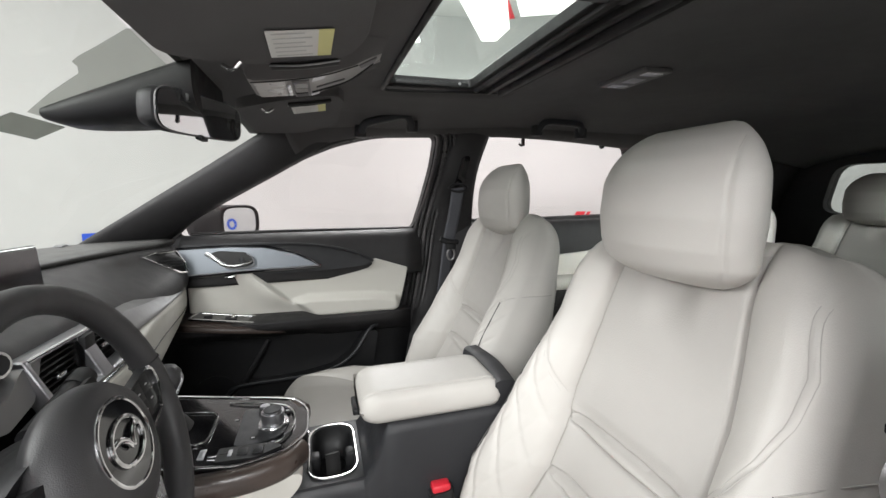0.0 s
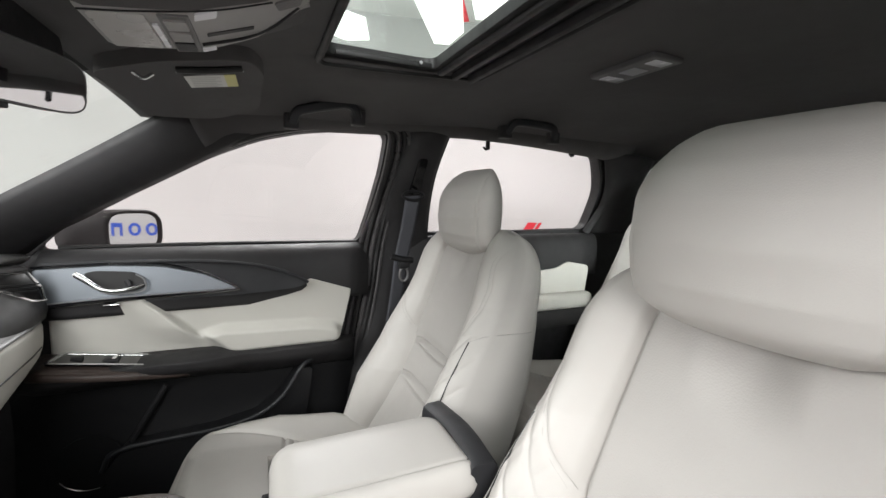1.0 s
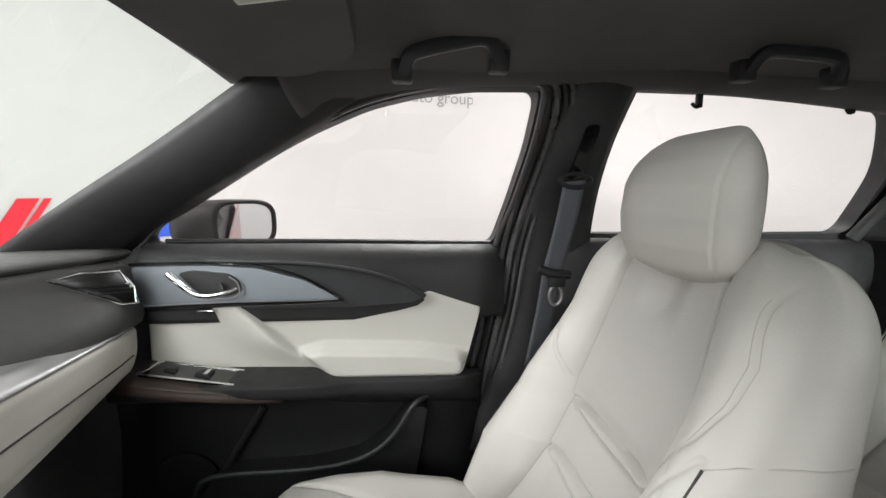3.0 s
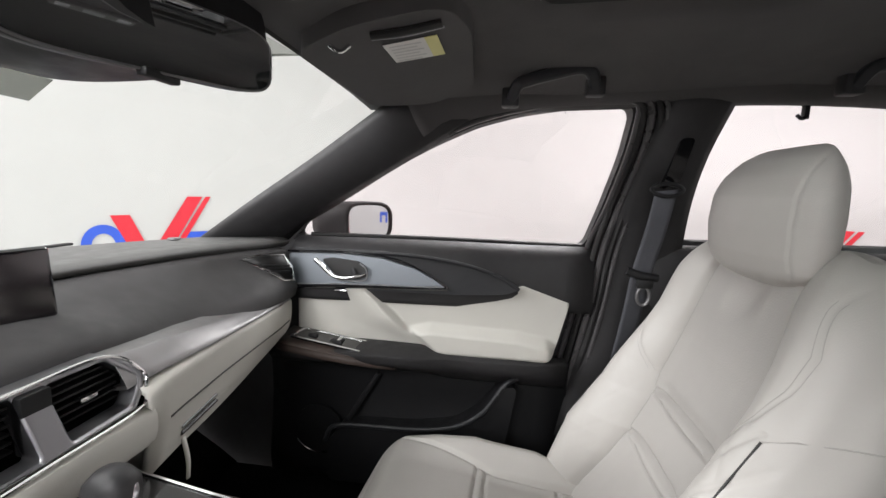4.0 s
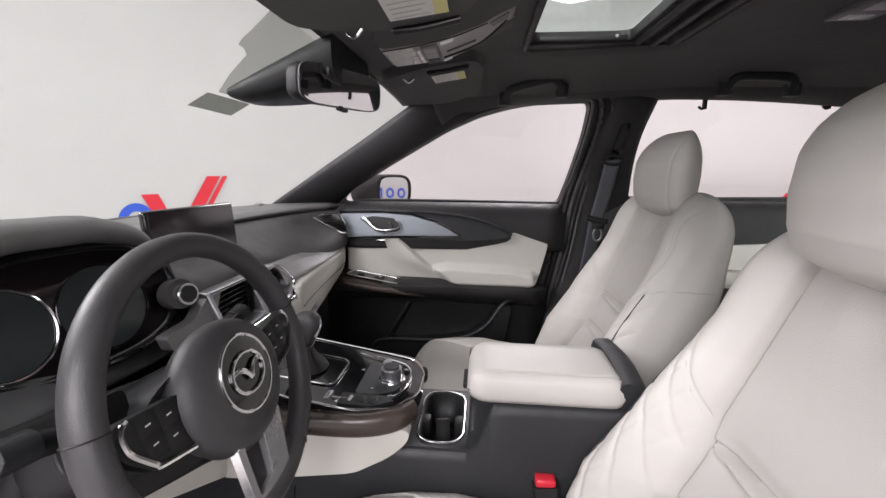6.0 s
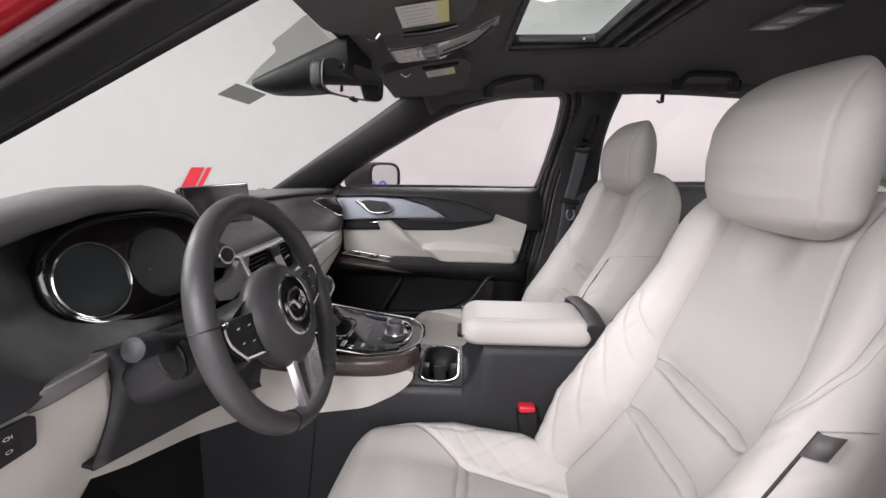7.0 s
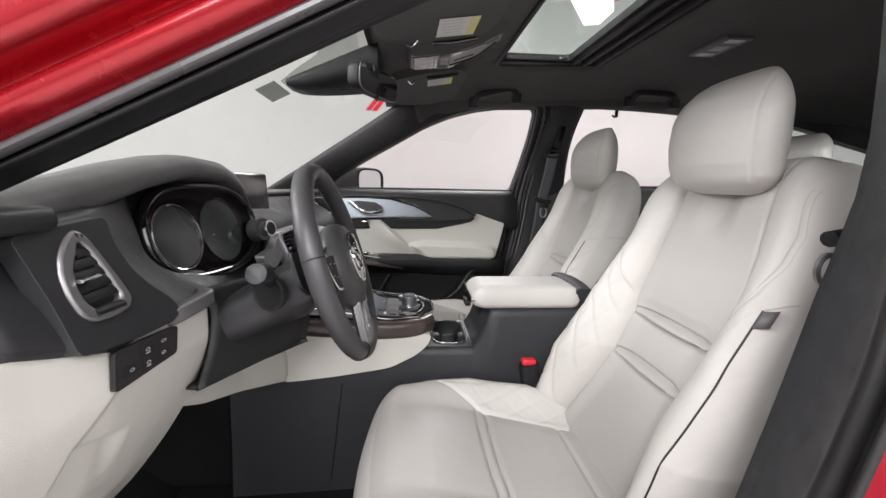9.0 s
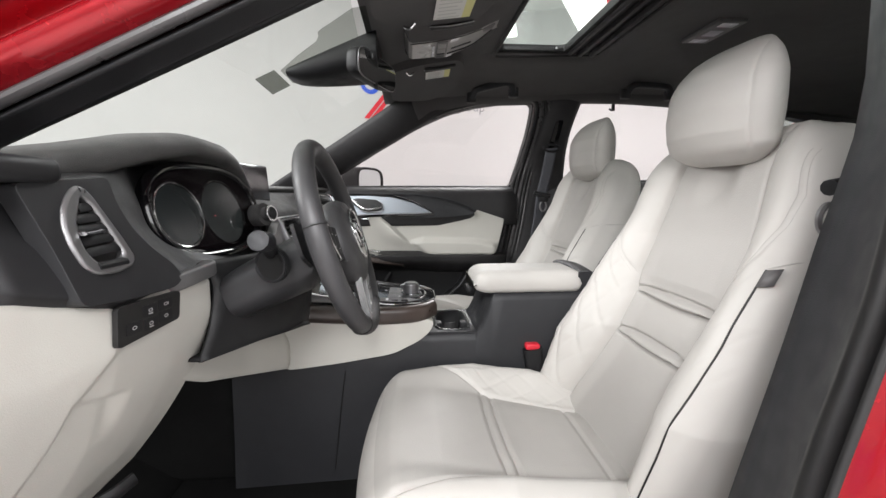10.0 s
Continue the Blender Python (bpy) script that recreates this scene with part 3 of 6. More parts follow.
tagged(part("pillar_b_outer", strip_between(R, V, (0, -0.02, 0)), RED, solid=0.01), "red painted centre pillar and rear door", "car body", kind="structure")


# ---- seats ----
def seam_half(z):
    """Half width of the centre panel at height z."""
    return tab(z, [0.60, 0.68, 0.76, 0.835, 0.90, 0.97, 1.05, 1.12, 1.2, 1.27], [0.175, 0.158, 0.138, 0.124, 0.127, 0.138, 0.135, 0.126, 0.114, 0.11])


def wing_half(z):
    """The double-sewn seam that parts the plain shoulder from the quilted or side leather."""
    return tab(z, [0.95, 0.975, 1.01, 1.05, 1.09, 1.14, 1.2], [0.135, 0.152, 0.178, 0.198, 0.208, 0.210, 0.196])


RIBS = ((0.934, 0.021), (0.842, 0.021))


def rib_line(y, k, low):
    """The two creases of one crescent roll across the panel."""
    zz, deep = RIBS[k]
    h = seam_half(zz)
    return zz - (deep * max(0.0, 1 - (y / h) ** 2) ** 0.6 if low else 0.0) - 0.004 * (y / h) ** 2


def line(d, w=0.0035):
    return math.exp(-(d / w) ** 2)


def back_groove(y, z):
    a, s = abs(y), seam_half(z)
    g = 0.011 * line(a - s, 0.0050)
    if a < s:
        for k in (0, 1):
            up, lo = rib_line(y, k, False), rib_line(y, k, True)
            ease = smooth(s, s - 0.02, a)
            g += 0.010 * (line(z - up, 0.0038) + line(z - lo, 0.0038)) * (0.35 + 0.65 * ease)
            if lo < z < up:
                g -= 0.009 * math.sin(math.pi * (z - lo) / (up - lo)) * ease
        if 0.848 < z < 0.908:
            g -= 0.005 * math.sin(math.pi * (z - 0.848) / 0.06) * smooth(s, s - 0.05, a)
        if z > 0.94:
            g -= 0.006 * smooth(0.94, 0.965, z) * smooth(s, s - 0.045, a)
    else:
        w = wing_half(z)
        if z > 0.945:
            slope = (wing_half(z + 0.004) - wing_half(z - 0.004)) / 0.008
            g += 0.0030 * line((a - w) / math.sqrt(1 + slope * slope), 0.0036) * smooth(0.945, 0.96, z)
        if z < 0.955 or (a > w and z < 1.04):
            p, amp = 0.040, (1.0 if y > 0 else 0.28) * smooth(s + 0.003, s + 0.014, a)
            for sg in (1, -1):
                u = ((a - s) + sg * 0.50 * z) / p
                g += amp * (1.5 if sg < 0 else 0.6) * (0.0026 * line((u - round(u)) * p, 0.0040) - 0.0006)
    return g


NC, NO = 97, 44


def back_ring(z, seams=True, sq=False):
    """One level of the backrest: depth and side of each point, front first, then round the back."""
    top = 1.232 if sq else 1.258
    xc = tab(z, [0.60, 0.65, 0.78, 0.913, 1.05, 1.2, 1.26], [0.355, 0.385, 0.455, 0.52, 0.567, 0.605, 0.62])
    w = tab(z, [0.60, 0.68, 0.80, 0.95, 1.1, 1.2, 1.25], [0.232, 0.260, 0.272, 0.256, 0.236, 0.229, 0.228])
    bol = tab(z, [0.60, 0.68, 0.80, 0.95, 1.1, 1.22], [0.035, 0.080, 0.098, 0.080, 0.044, 0.034]) * (0.55 if sq else 1.0)
    dp = tab(z, [0.6, 0.9, 1.1, 1.25], [0.13, 0.115, 0.098, 0.075])
    q = max(0.0, z - top + 0.085) / 0.0853
    k = math.sqrt(max(0.0, 1 - q * q))
    r0 = max(0.0, z - top + (0.07 if sq else 0.125)) / (0.0703 if sq else 0.1253)
    w *= (0.84 if sq else 0.66) + (0.16 if sq else 0.34) * max(0.0, 1 - r0 ** 2.3) ** (1 / 2.3)
    e = min(0.9, seam_half(z) / w)
    ss = [*np.linspace(-1, -e, NO), *np.linspace(-e, e, NC)[1:-1], *np.linspace(e, 1, NO)]
    r = []
    for s in ss:
        a = abs(s)
        t = min(1.0, max(0.0, (a - e) / (1 - e)) / 0.62)
        d = -bol * (0.12 * smooth(e - 0.2, e, a) + 0.88 * math.sin(t * math.pi / 2) ** 0.85)
        u = max(0.0, (a - 0.78) / 0.22)
        d += 0.072 * (1 - math.sqrt(max(0.0, 1 - u * u)))
        y = w * s
        d += back_groove(y, z) * smooth(0.985, 0.95, a) * (0.6 if sq else 1.0) if seams else 0.0
        d += 0.02 * smooth(0.25, 0.0, a) * smooth(1.1, 1.2, z)
        r.append((d, y))
    d1 = r[-1][0]
    for j in range(1, 9):
        t = j / 9
        r.append((d1 + (dp - d1) * t, w * (1 + 0.03 * math.sin(math.pi * t))))
    for j in range(13):
        t = j / 12
        r.append((dp + 0.02 * (1 - (2 * t - 1) ** 4), w * (1 - 2 * t) * tab(z, [0.95, 1.2], [1.0, 0.93])))
    for j in range(1, 9):
        t = j / 9
        r.append((dp + (d1 - dp) * t, -w * (1 + 0.03 * math.sin(math.pi * t))))
    mid = dp * 0.45
    lift = smooth(1.06, 1.24, z)
    return [(xc + mid + (d - mid) * k, y, z - lift * (0.022 * smooth(0.6, 0.15, abs(y / w)) + 0.010 * smooth(0.78, 1.0, abs(y / w)))) for d, y in r]


def seat_mesh(fit, sq):
    """The backrest's skin and, apart from it, the centre panel between the seams."""
    end = 1.2315 if sq else 1.2575
    zs = [*np.linspace(0.60, 1.165, 220), *np.linspace(1.165, end, 26)[1:]]
    rings = [[fit(*p) for p in back_ring(z, True, sq)] for z in zs]
    a, b, top = NO - 1, NO + NC - 2, 240
    panel = loft([r[a:b + 1] for r in rings[:top + 1]], closed=False)
    rim = loft([r[b:] + r[:a + 1] for r in rings[:top + 1]], closed=False)
    both(rim, loft(rings[top:], caps=False))
    bmesh.ops.remove_doubles(rim, verts=rim.verts, dist=1e-5)
    rim.faces.new([rim.verts.new(p) for p in rings[-1]])
    return rim, panel


def on_back(y, z, sq=False):
    """The point of the backrest's front skin at the side y and the height z."""
    r = back_ring(z, False, sq)[:2 * NO + NC - 2]
    ys = [p[1] for p in r]
    return tab(y, ys, [p[0] for p in r]), y, tab(y, ys, [p[2] for p in r])


def cushion_seam(x):
    """Half widths of the centre panel, outboard and inboard."""
    return tab(x, [-0.09, 0.05, 0.2, 0.4], [0.225, 0.19, 0.155, 0.15]), tab(x, [-0.09, 0.06, 0.17, 0.38], [0.232, 0.222, 0.145, 0.105])


def cushion_mesh():
    nx = 150
    rings = []
    for i in range(nx):
        x = -0.088 + 0.50 * (i / (nx - 1)) ** 1.15
        k = math.sqrt(max(0.0, 1 - (max(0.0, -0.01 - x) / 0.0785) ** 2))
        w = tab(x, [-0.09, -0.05, 0.0, 0.06, 0.15, 0.3, 0.42], [0.225, 0.243, 0.254, 0.261, 0.264, 0.257, 0.23]) * (0.88 + 0.12 * k)
        zc = tab(x, [-0.09, -0.03, 0.05, 0.2, 0.4], [0.69, 0.698, 0.690, 0.662, 0.635])
        bol = tab(x, [-0.09, 0.0, 0.15, 0.3, 0.42], [0.002, 0.014, 0.046, 0.05, 0.03])
        r = []
        so, si = cushion_seam(x)
        for s in [*np.linspace(-1, -so / w, NO), *np.linspace(-so / w, si / w, NC)[1:-1], *np.linspace(si / w, 1, NO)]:
            a = abs(s)
            y = w * s
            z = zc + bol * smooth(0.5, 0.82, a)
            u = max(0.0, (a - 0.78) / 0.22)
            z -= 0.060 * (1 - math.sqrt(max(0.0, 1 - u * u)))
            sm = si if y > 0 else so
            g = 0.008 * line(abs(y) - sm, 0.0042)
            if abs(y) < sm:
                xs = 0.152 + 0.3 * y * y
                g += 0.007 * line(x - xs, 0.0042) + 0.007 * line(x - xs - 0.022, 0.0042) + 0.006 * line(x - 0.345, 0.0042)
                g -= 0.004 * smooth(sm, sm - 0.05, abs(y))
            elif x > 0.02 and y > 0:
                for sg in (1, -1):
                    q = ((abs(y) - sm) + sg * 0.6 * x) / 0.044
                    g += (0.0022 if sg < 0 else 0.0012) * line((q - round(q)) * 0.044, 0.0042)
            r.append((y, z - g))
        z1 = r[-1][1]
        for j in range(1, 7):
            r.append((w * (1 + 0.02 * math.sin(math.pi * j / 7)), z1 + (0.52 - z1) * j / 7))
        for j in range(7):
            r.append((w * (1 - 2 * j / 6), 0.52))
        for j in range(1, 7):
            r.append((-w * (1 + 0.02 * math.sin(math.pi * j / 7)), 0.52 + (z1 - 0.52) * j / 7))
        zb = 0.565
        rings.append([(x - 0.02 * (1 - (y / w) ** 2) * smooth(0.1, -0.09, x), y, zb + (z - zb) * (0.25 + 0.75 * k)) for y, z in r])
    a, b, k = NO - 1, NO + NC - 2, 14
    panel = loft([r[a:b + 1] for r in rings[k:]], closed=False)
    rim = loft([r[b:] + r[:a + 1] for r in rings[k:]], closed=False)
    both(rim, loft(rings[:k + 1], caps=False))
    bmesh.ops.remove_doubles(rim, verts=rim.verts, dist=1e-5)
    rim.faces.new([rim.verts.new(p) for p in rings[0]])
    return rim, panel


def head_section(t):
    """Front and back depth, half width and end taper of the headrest at t of its height."""
    e = math.sqrt(max(0.0, 1 - (max(0.0, t - 0.62) / 0.3805) ** 2)) * math.sqrt(max(0.0, 1 - (max(0.0, 0.16 - t) / 0.1605) ** 2))
    front = tab(t, [0, 0.1, 0.25, 0.45, 0.65, 0.8, 0.92, 1], [0.560, 0.540, 0.526, 0.521, 0.525, 0.534, 0.548, 0.566])
    back = tab(t, [0, 0.2, 0.5, 0.8, 1], [0.640, 0.652, 0.658, 0.656, 0.650])
    hw = tab(t, [0, 0.15, 0.4, 0.7, 0.85, 1], [0.116, 0.135, 0.140, 0.137, 0.131, 0.120])
    return front, back, hw, e


def headrest_mesh(fit):
    rings = []
    n = 220
    for i in range(64):
        t = i / 63
        z = 1.188 + 0.215 * t
        front, back, hw, e = head_section(t)
        cx, a = (front + back) / 2, (back - front) / 2
        row = superring(cx, 0, z, a * (0.25 + 0.75 * e), hw * (0.56 + 0.44 * e), 2.05, n)
        out = []
        for x, y, zz in row:
            g = 0.0022 * line(abs(y) - hw * 0.80, 0.0022) if x < cx else 0
            y *= 1 - 0.24 * smooth(cx - 0.045, back + 0.01, x)
            dx, dy = (x - cx) / a, y / hw
            out.append(fit(x - dx * g, y - dy * g, zz + 0.006 * smooth(0.55, 1.0, t) * smooth(front, back, x)))
        rings.append(out)
    return loft(rings)


def make_seat(name, at, label, group, inward=1, shift=(0, 0, 0), tall=1.0, tag=False, head=1.0, hx=0.0, hz=0.0, sq=False):
    yc = at[1]
    s = thing(name, at, label, "car seat", group)
    sx, sy, sz = shift

    def fit(x, y, z):
        return (x + sx, y * inward + yc, 0.62 + (z - 0.62) * tall + sz)
    rim, mid = seat_mesh(fit, sq)
    part("backrest", rim, LEATHER, s, angle=1.2)
    part("back_panel", mid, PERF, s, "perforated leather centre panel", angle=1.2)
    rim, mid = cushion_mesh()
    for piece, nm, mat in ((rim, "cushion", LEATHER), (mid, "cushion_panel", PERF)):
        for v in piece.verts:
            v.co = Vector((v.co.x + sx, v.co.y * inward + yc, v.co.z + sz))
        part(nm, piece, mat, s, "perforated leather seat panel" if nm == "cushion_panel" else "", angle=1.2, normals=nm == "cushion")
    bm = headrest_mesh(lambda x, y, z: fit(x + hx, y, 1.188 + hz + (z - 1.188) * head))
    part("headrest", bm, LEATHER, s, angle=1.3)
    for sgn in (1, -1):
        q = []
        for t in np.linspace(0.10, 0.90, 30):
            front, back, hw, e = head_section(t)
            y, wide = hw * 0.80, hw * (0.56 + 0.44 * e)
            ax = (back - front) / 2 * (0.25 + 0.75 * e)
            x = (front + back) / 2 - ax * max(0.0, 1 - (y / wide) ** 2.05) ** (1 / 2.05) + 0.0012
            q.append(fit(x + hx, sgn * (y - 0.004), 1.188 + hz + 0.215 * t * head + 0.006 * head * smooth(0.55, 1.0, t) * smooth(front, back, x)))
        part("seam", tube(q, 0.0007, None, 40, 5), STITCH, s, "sewn headrest seam")
    part("base", both(box(0.0 + sx, 0.36 + sx, yc - 0.22, yc + 0.22, 0.46 + sz, 0.53 + sz, 0.015), box(0.05 + sx, 0.34 + sx, yc - 0.20, yc + 0.20, 0.42, 0.47 + sz, 0.005)), BLACK2, s, "black plastic seat base")
    # dark piped seam down each side, and the seam that crosses the side above it
    for sgn in (-1, 1):
        pts = []
        for z in np.linspace(0.64, 1.03, 22):
            x, y, zz = on_back(sgn * tab(z, [0.64, 0.75, 0.85, 0.95, 1.03], [0.228, 0.232, 0.231, 0.226, 0.220]), z, sq)
            pts.append(fit(x - 0.0005, y, zz))
        part("airbag_seam", tube(pts, 0.0016, None, 60, 6), RUBBER, s, "dark piped seam on the seat side")
        r = back_ring(1.045, False, sq)
        q = [fit(*on_back(sgn * (0.220 + 0.004 * k), 1.03 + 0.003 * k, sq)) for k in range(5)]
        side = [r[2 * NO + NC - 3 + k] for k in range(1, 8)]
        q += [fit(p[0], sgn * p[1] * 1.003, p[2]) for p in side]
        part("seam", tube(q, 0.0011, None, 40, 5), STITCH, s, "sewn seam")
        if tag and sgn < 0:
            a, b = Vector(pts[-1]), Vector(pts[-1]).lerp(Vector(pts[-2]), 1.3)
            off = Vector((0.012, -0.016, 0.004))
            out = Vector((0.003, 0.002, 0))
            flag = loft([[a - out, b - out], [a + off * 0.5 - out, b + off * 0.5 - out], [a + off, b + off]], closed=False)
            part("tag", flag, DOMEGREY, s, "small grey cloth tag", solid=0.0015)
        # double seam of the shoulder, panel seam
        for gap in (-0.0035, 0.0035):
            q = []
            for z in np.linspace(0.962, 1.21, 36):
                x, y, zz = on_back(sgn * (wing_half(z) + gap), z, sq)
                q.append(fit(x + 0.0012, y, zz))
            part("seam", tube(q, 0.0005, None, 50, 5), STITCH, s, "sewn shoulder seam")
        q = []
        for z in np.linspace(0.64, 1.17, 60):
            r = back_ring(z, True, sq)
            k = NO - 1 if sgn < 0 else NO + NC - 2
            q.append(fit(r[k][0] - 0.001, r[k][1], r[k][2]))
        part("seam", tube(q, 0.0012, None, 60, 5), STITCH, s, "sewn seam")
    for k in (0, 1):
        for low in (False, True):
            q = []
            h = seam_half(RIBS[k][0]) - 0.006
            for y in np.linspace(-h, h, 24):
                z = rib_line(y, k, low)
                r = back_ring(z, True, sq)
                i = min(range(NO, NO + NC - 2), key=lambda i: abs(r[i][1] - y))
                q.append(fit(r[i][0] - 0.0008, y, z))
            part("seam", tube(q, 0.0010, None, 40, 5), STITCH, s, "sewn seam")
    for sgn in (1, -1):
        part("post", tube([fit(0.63, sgn * 0.06, 1.16), fit(0.618, sgn * 0.06, 1.23)], 0.006, None, 4, 8, up=(0, 1, 0)), CHROME, s)
    return s


make_seat("front_seat", (0.195, 0.37, 0.42), "cream leather front passenger seat with quilted bolsters, beside the console", "front seats", -1, shift=(0.045, 0, 0), hx=0.03)
make_seat("front_seat", (0.15, -0.36, 0.42), "cream leather driver seat with quilted bolsters and perforated panels", "front seats", tag=True, hx=0.004, hz=0.005)
REAR = make_seat("second_row_seat", (1.1, 0.43, 0.42), "cream leather second-row seat with quilted bolsters", "second-row seats", -1, shift=(0.93, 0, 0.015), tall=1.06, head=0.78, sq=True)
copy_thing(REAR, Matrix.Translation((1.1, -0.43, 0.42)))
THIRD = make_seat("third_row_seat", (1.9, 0.27, 0.42), "cream leather third-row seat in the shaded tail of the cabin", "third-row seats", shift=(1.72, 0, 0.0), tall=0.98, sq=True)
copy_thing(THIRD, Matrix.Translation((1.9, -0.27, 0.42)))


# ---- passenger door ----
def door_skin(outline, y, depth, holes=(), lean=0.0, xlean=0.0):
    """A cut-out in the door's plane, standing proud of it towards the cabin by depth."""
    def put(u, v):
        return (u, y + lean * (v - 1.0) + xlean * u, v)
    return plate(outline, list(holes), put, depth, (0, 1, 0))


def passenger_door():
    d = thing("door_1", (0.05, 0.80, 0.45), "closed passenger door with black, silver and cream trim", "car door", kind="structure")
    # black upper trim, rolled into the window sill
    st = []
    for x in np.linspace(-0.36, 0.49, 12):
        y0 = 0.76 + 0.03 * (x + 0.36) / 0.85
        st.append([(x, y0 + 0.085, 1.168), (x, y0 + 0.05, 1.174), (x, y0 + 0.012, 1.163), (x, y0 - 0.012, 1.135), (x, y0 - 0.022, 1.09), (x, y0 - 0.025, 1.04), (x, y0 - 0.02, 1.0)])
    part("upper_trim", sheet(st, 22), BLACK, d, solid=0.01)
    swoosh = rounded([(-0.36, 1.148), (-0.10, 1.147), (0.05, 1.135), (0.18, 1.108), (0.295, 1.066), (0.27, 1.046), (0.12, 1.035), (-0.10, 1.034), (-0.345, 1.025)], 0.018)
    part("dark_inlay", door_skin(swoosh, 0.738, 0.03, lean=0.10), CONSOLE, d, "dark blue-grey swept inlay", bevel=0.006)
    silver = rounded([(-0.365, 1.132), (-0.20, 1.136), (-0.09, 1.129), (0.01, 1.103), (0.096, 1.058), (-0.04, 1.052), (-0.20, 1.048), (-0.345, 1.043)], 0.012)
    part("silver_inlay", door_skin(silver, 0.728, 0.03, lean=0.10), INLAY, d, "brushed silver-blue swept inlay", bevel=0.006)
    part("ridge", tube([(-0.20, 0.737, 1.146), (0.0, 0.737, 1.141), (0.14, 0.736, 1.124), (0.235, 0.733, 1.096), (0.292, 0.731, 1.064)], 0.0035, 0.005, 40, 8), CONSOLE, d, "raised edge of the dark inlay")
    part("inlay_edge", tube([(-0.345, 0.726, 1.038), (-0.158, 0.728, 1.047), (0.02, 0.729, 1.052), (0.10, 0.730, 1.056)], 0.0035, 0.005, 30, 6), PIANO, d)
    part("inlay_line", tube([(-0.350, 0.724, 1.046), (-0.158, 0.726, 1.054), (0.02, 0.727, 1.057), (0.09, 0.728, 1.060)], 0.0016, 0.002, 30, 6), SATIN, d, "thin bright line under the inlay")
    part("inlay_edge", tube([(-0.363, 0.736, 1.138), (-0.20, 0.737, 1.142), (-0.085, 0.737, 1.135), (0.015, 0.733, 1.107), (0.098, 0.729, 1.058)], 0.003, None, 30, 6), PIANO, d)
    # handle in its recess
    h = part("handle_recess", door_skin(rounded([(-0.262, 1.119), (-0.234, 1.125), (-0.155, 1.118), (-0.131, 1.102), (-0.126, 1.078), (-0.150, 1.068), (-0.205, 1.068), (-0.228, 1.082)], 0.010), 0.722, 0.012, lean=0.1), RUBBER, d, "dark recess behind the handle", bevel=0.003)
    part("handle", tube([(-0.270, 0.712, 1.121), (-0.246, 0.701, 1.106), (-0.216, 0.697, 1.083), (-0.186, 0.698, 1.076), (-0.152, 0.703, 1.081), (-0.130, 0.716, 1.088)], 0.0052, 0.0064, 30, 12, taper=lambda t: 1.25 - 0.75 * t), CHROME, h, "chrome pull handle")
    part("recess_rim", tube([(-0.222, 0.716, 1.073), (-0.200, 0.715, 1.066), (-0.150, 0.715, 1.066), (-0.126, 0.716, 1.075), (-0.128, 0.718, 1.100), (-0.146, 0.720, 1.115)], 0.0022, None, 30, 6), SATIN, h, "satin rim of the recess")
    part("latch_lever", tube([(-0.166, 0.716, 1.100), (-0.160, 0.714, 1.086)], 0.005, 0.007, 4, 8), CONSOLE, h, "small dark lever")
    part("button", box(-0.222, -0.186, 0.722, 0.732, 1.032, 1.0365, 0.002), CHROME, d, "small chrome bar")
    # cream panel: the swept pull stands proud of it, the padded armrest swells below
    def crease(v):
        return tab(v, [0.847, 0.922, 1.040], [0.064, -0.022, -0.144])

    def swell(u, v):
        k = u - crease(v)
        lift = 0.026 * smooth(0.862, 0.965, v)
        h = lift * (math.exp(-(min(0.0, k) / 0.085) ** 2) if k < 0 else smooth(0.020, 0.0, k))
        top = tab(u, [-0.03, 0.05, 0.29, 0.37, 0.41], [0.926, 0.946, 0.938, 0.924, 0.905])
        pad = smooth(top + 0.006, top - 0.022, v) * smooth(0.0, 0.05, k) * smooth(0.412, 0.375, u)
        h += 0.036 * pad * (1 - 0.75 * smooth(0.878, 0.846, v))
        if v < 0.93:
            h -= 0.0025 * line(k + 0.002, 0.0025)
        return h
    cols = []
    for u in np.linspace(-0.345, 0.428, 130):
        top = tab(u, [-0.345, -0.14, 0.12, 0.24, 0.285, 0.303, 0.428], [1.040, 1.045, 1.050, 1.054, 1.064, 1.070, 1.028])
        low = tab(u, [-0.345, 0.0, 0.34, 0.385, 0.402, 0.428], [0.885, 0.848, 0.852, 0.878, 0.91, 1.020])
        cols.append([(u, 0.757 + 0.02 * (v - 1.0) - swell(u, v), v) for v in np.linspace(low, top, 64)])
    part("cream_panel", loft(cols, closed=False), CREAM, d, "cream leatherette door panel with a swept pull and padded armrest", solid=-0.012, angle=1.3)
    # black armrest base with the window switches
    st = []
    for x in np.linspace(-0.39, 0.43, 16):
        k = smooth(0.02, 0.12, x)
        dy = 0.09 * (1 - k) + 0.05 * k - 0.03 * smooth(0.3, 0.43, x)
        z = 0.878 - 0.006 * x - 0.01 * k
        st.append([(x, 0.755, z + 0.008), (x, 0.755 - dy * 0.9, z), (x, 0.755 - dy, z - 0.012), (x, 0.755 - dy * 0.9, z - 0.035), (x, 0.755 - dy * 0.4, z - 0.06), (x, 0.765, z - 0.085)])
    part("armrest_base", sheet(st, 16), BLACK, d, "black sculpted armrest base", solid=0.006)
    st = []
    for t in np.linspace(0, 1, 10):
        x = -0.36 + 0.325 * t
        z = 0.908 - 0.050 * t
        y0, y1 = 0.752, 0.652 + 0.02 * t ** 3 * 2
        st.append([(x, y0, z + 0.004), (x, y1 + 0.012, z - 0.006), (x, y1, z - 0.016), (x, y1 + 0.004, z - 0.034), (x, y0 - 0.02, z - 0.044)])
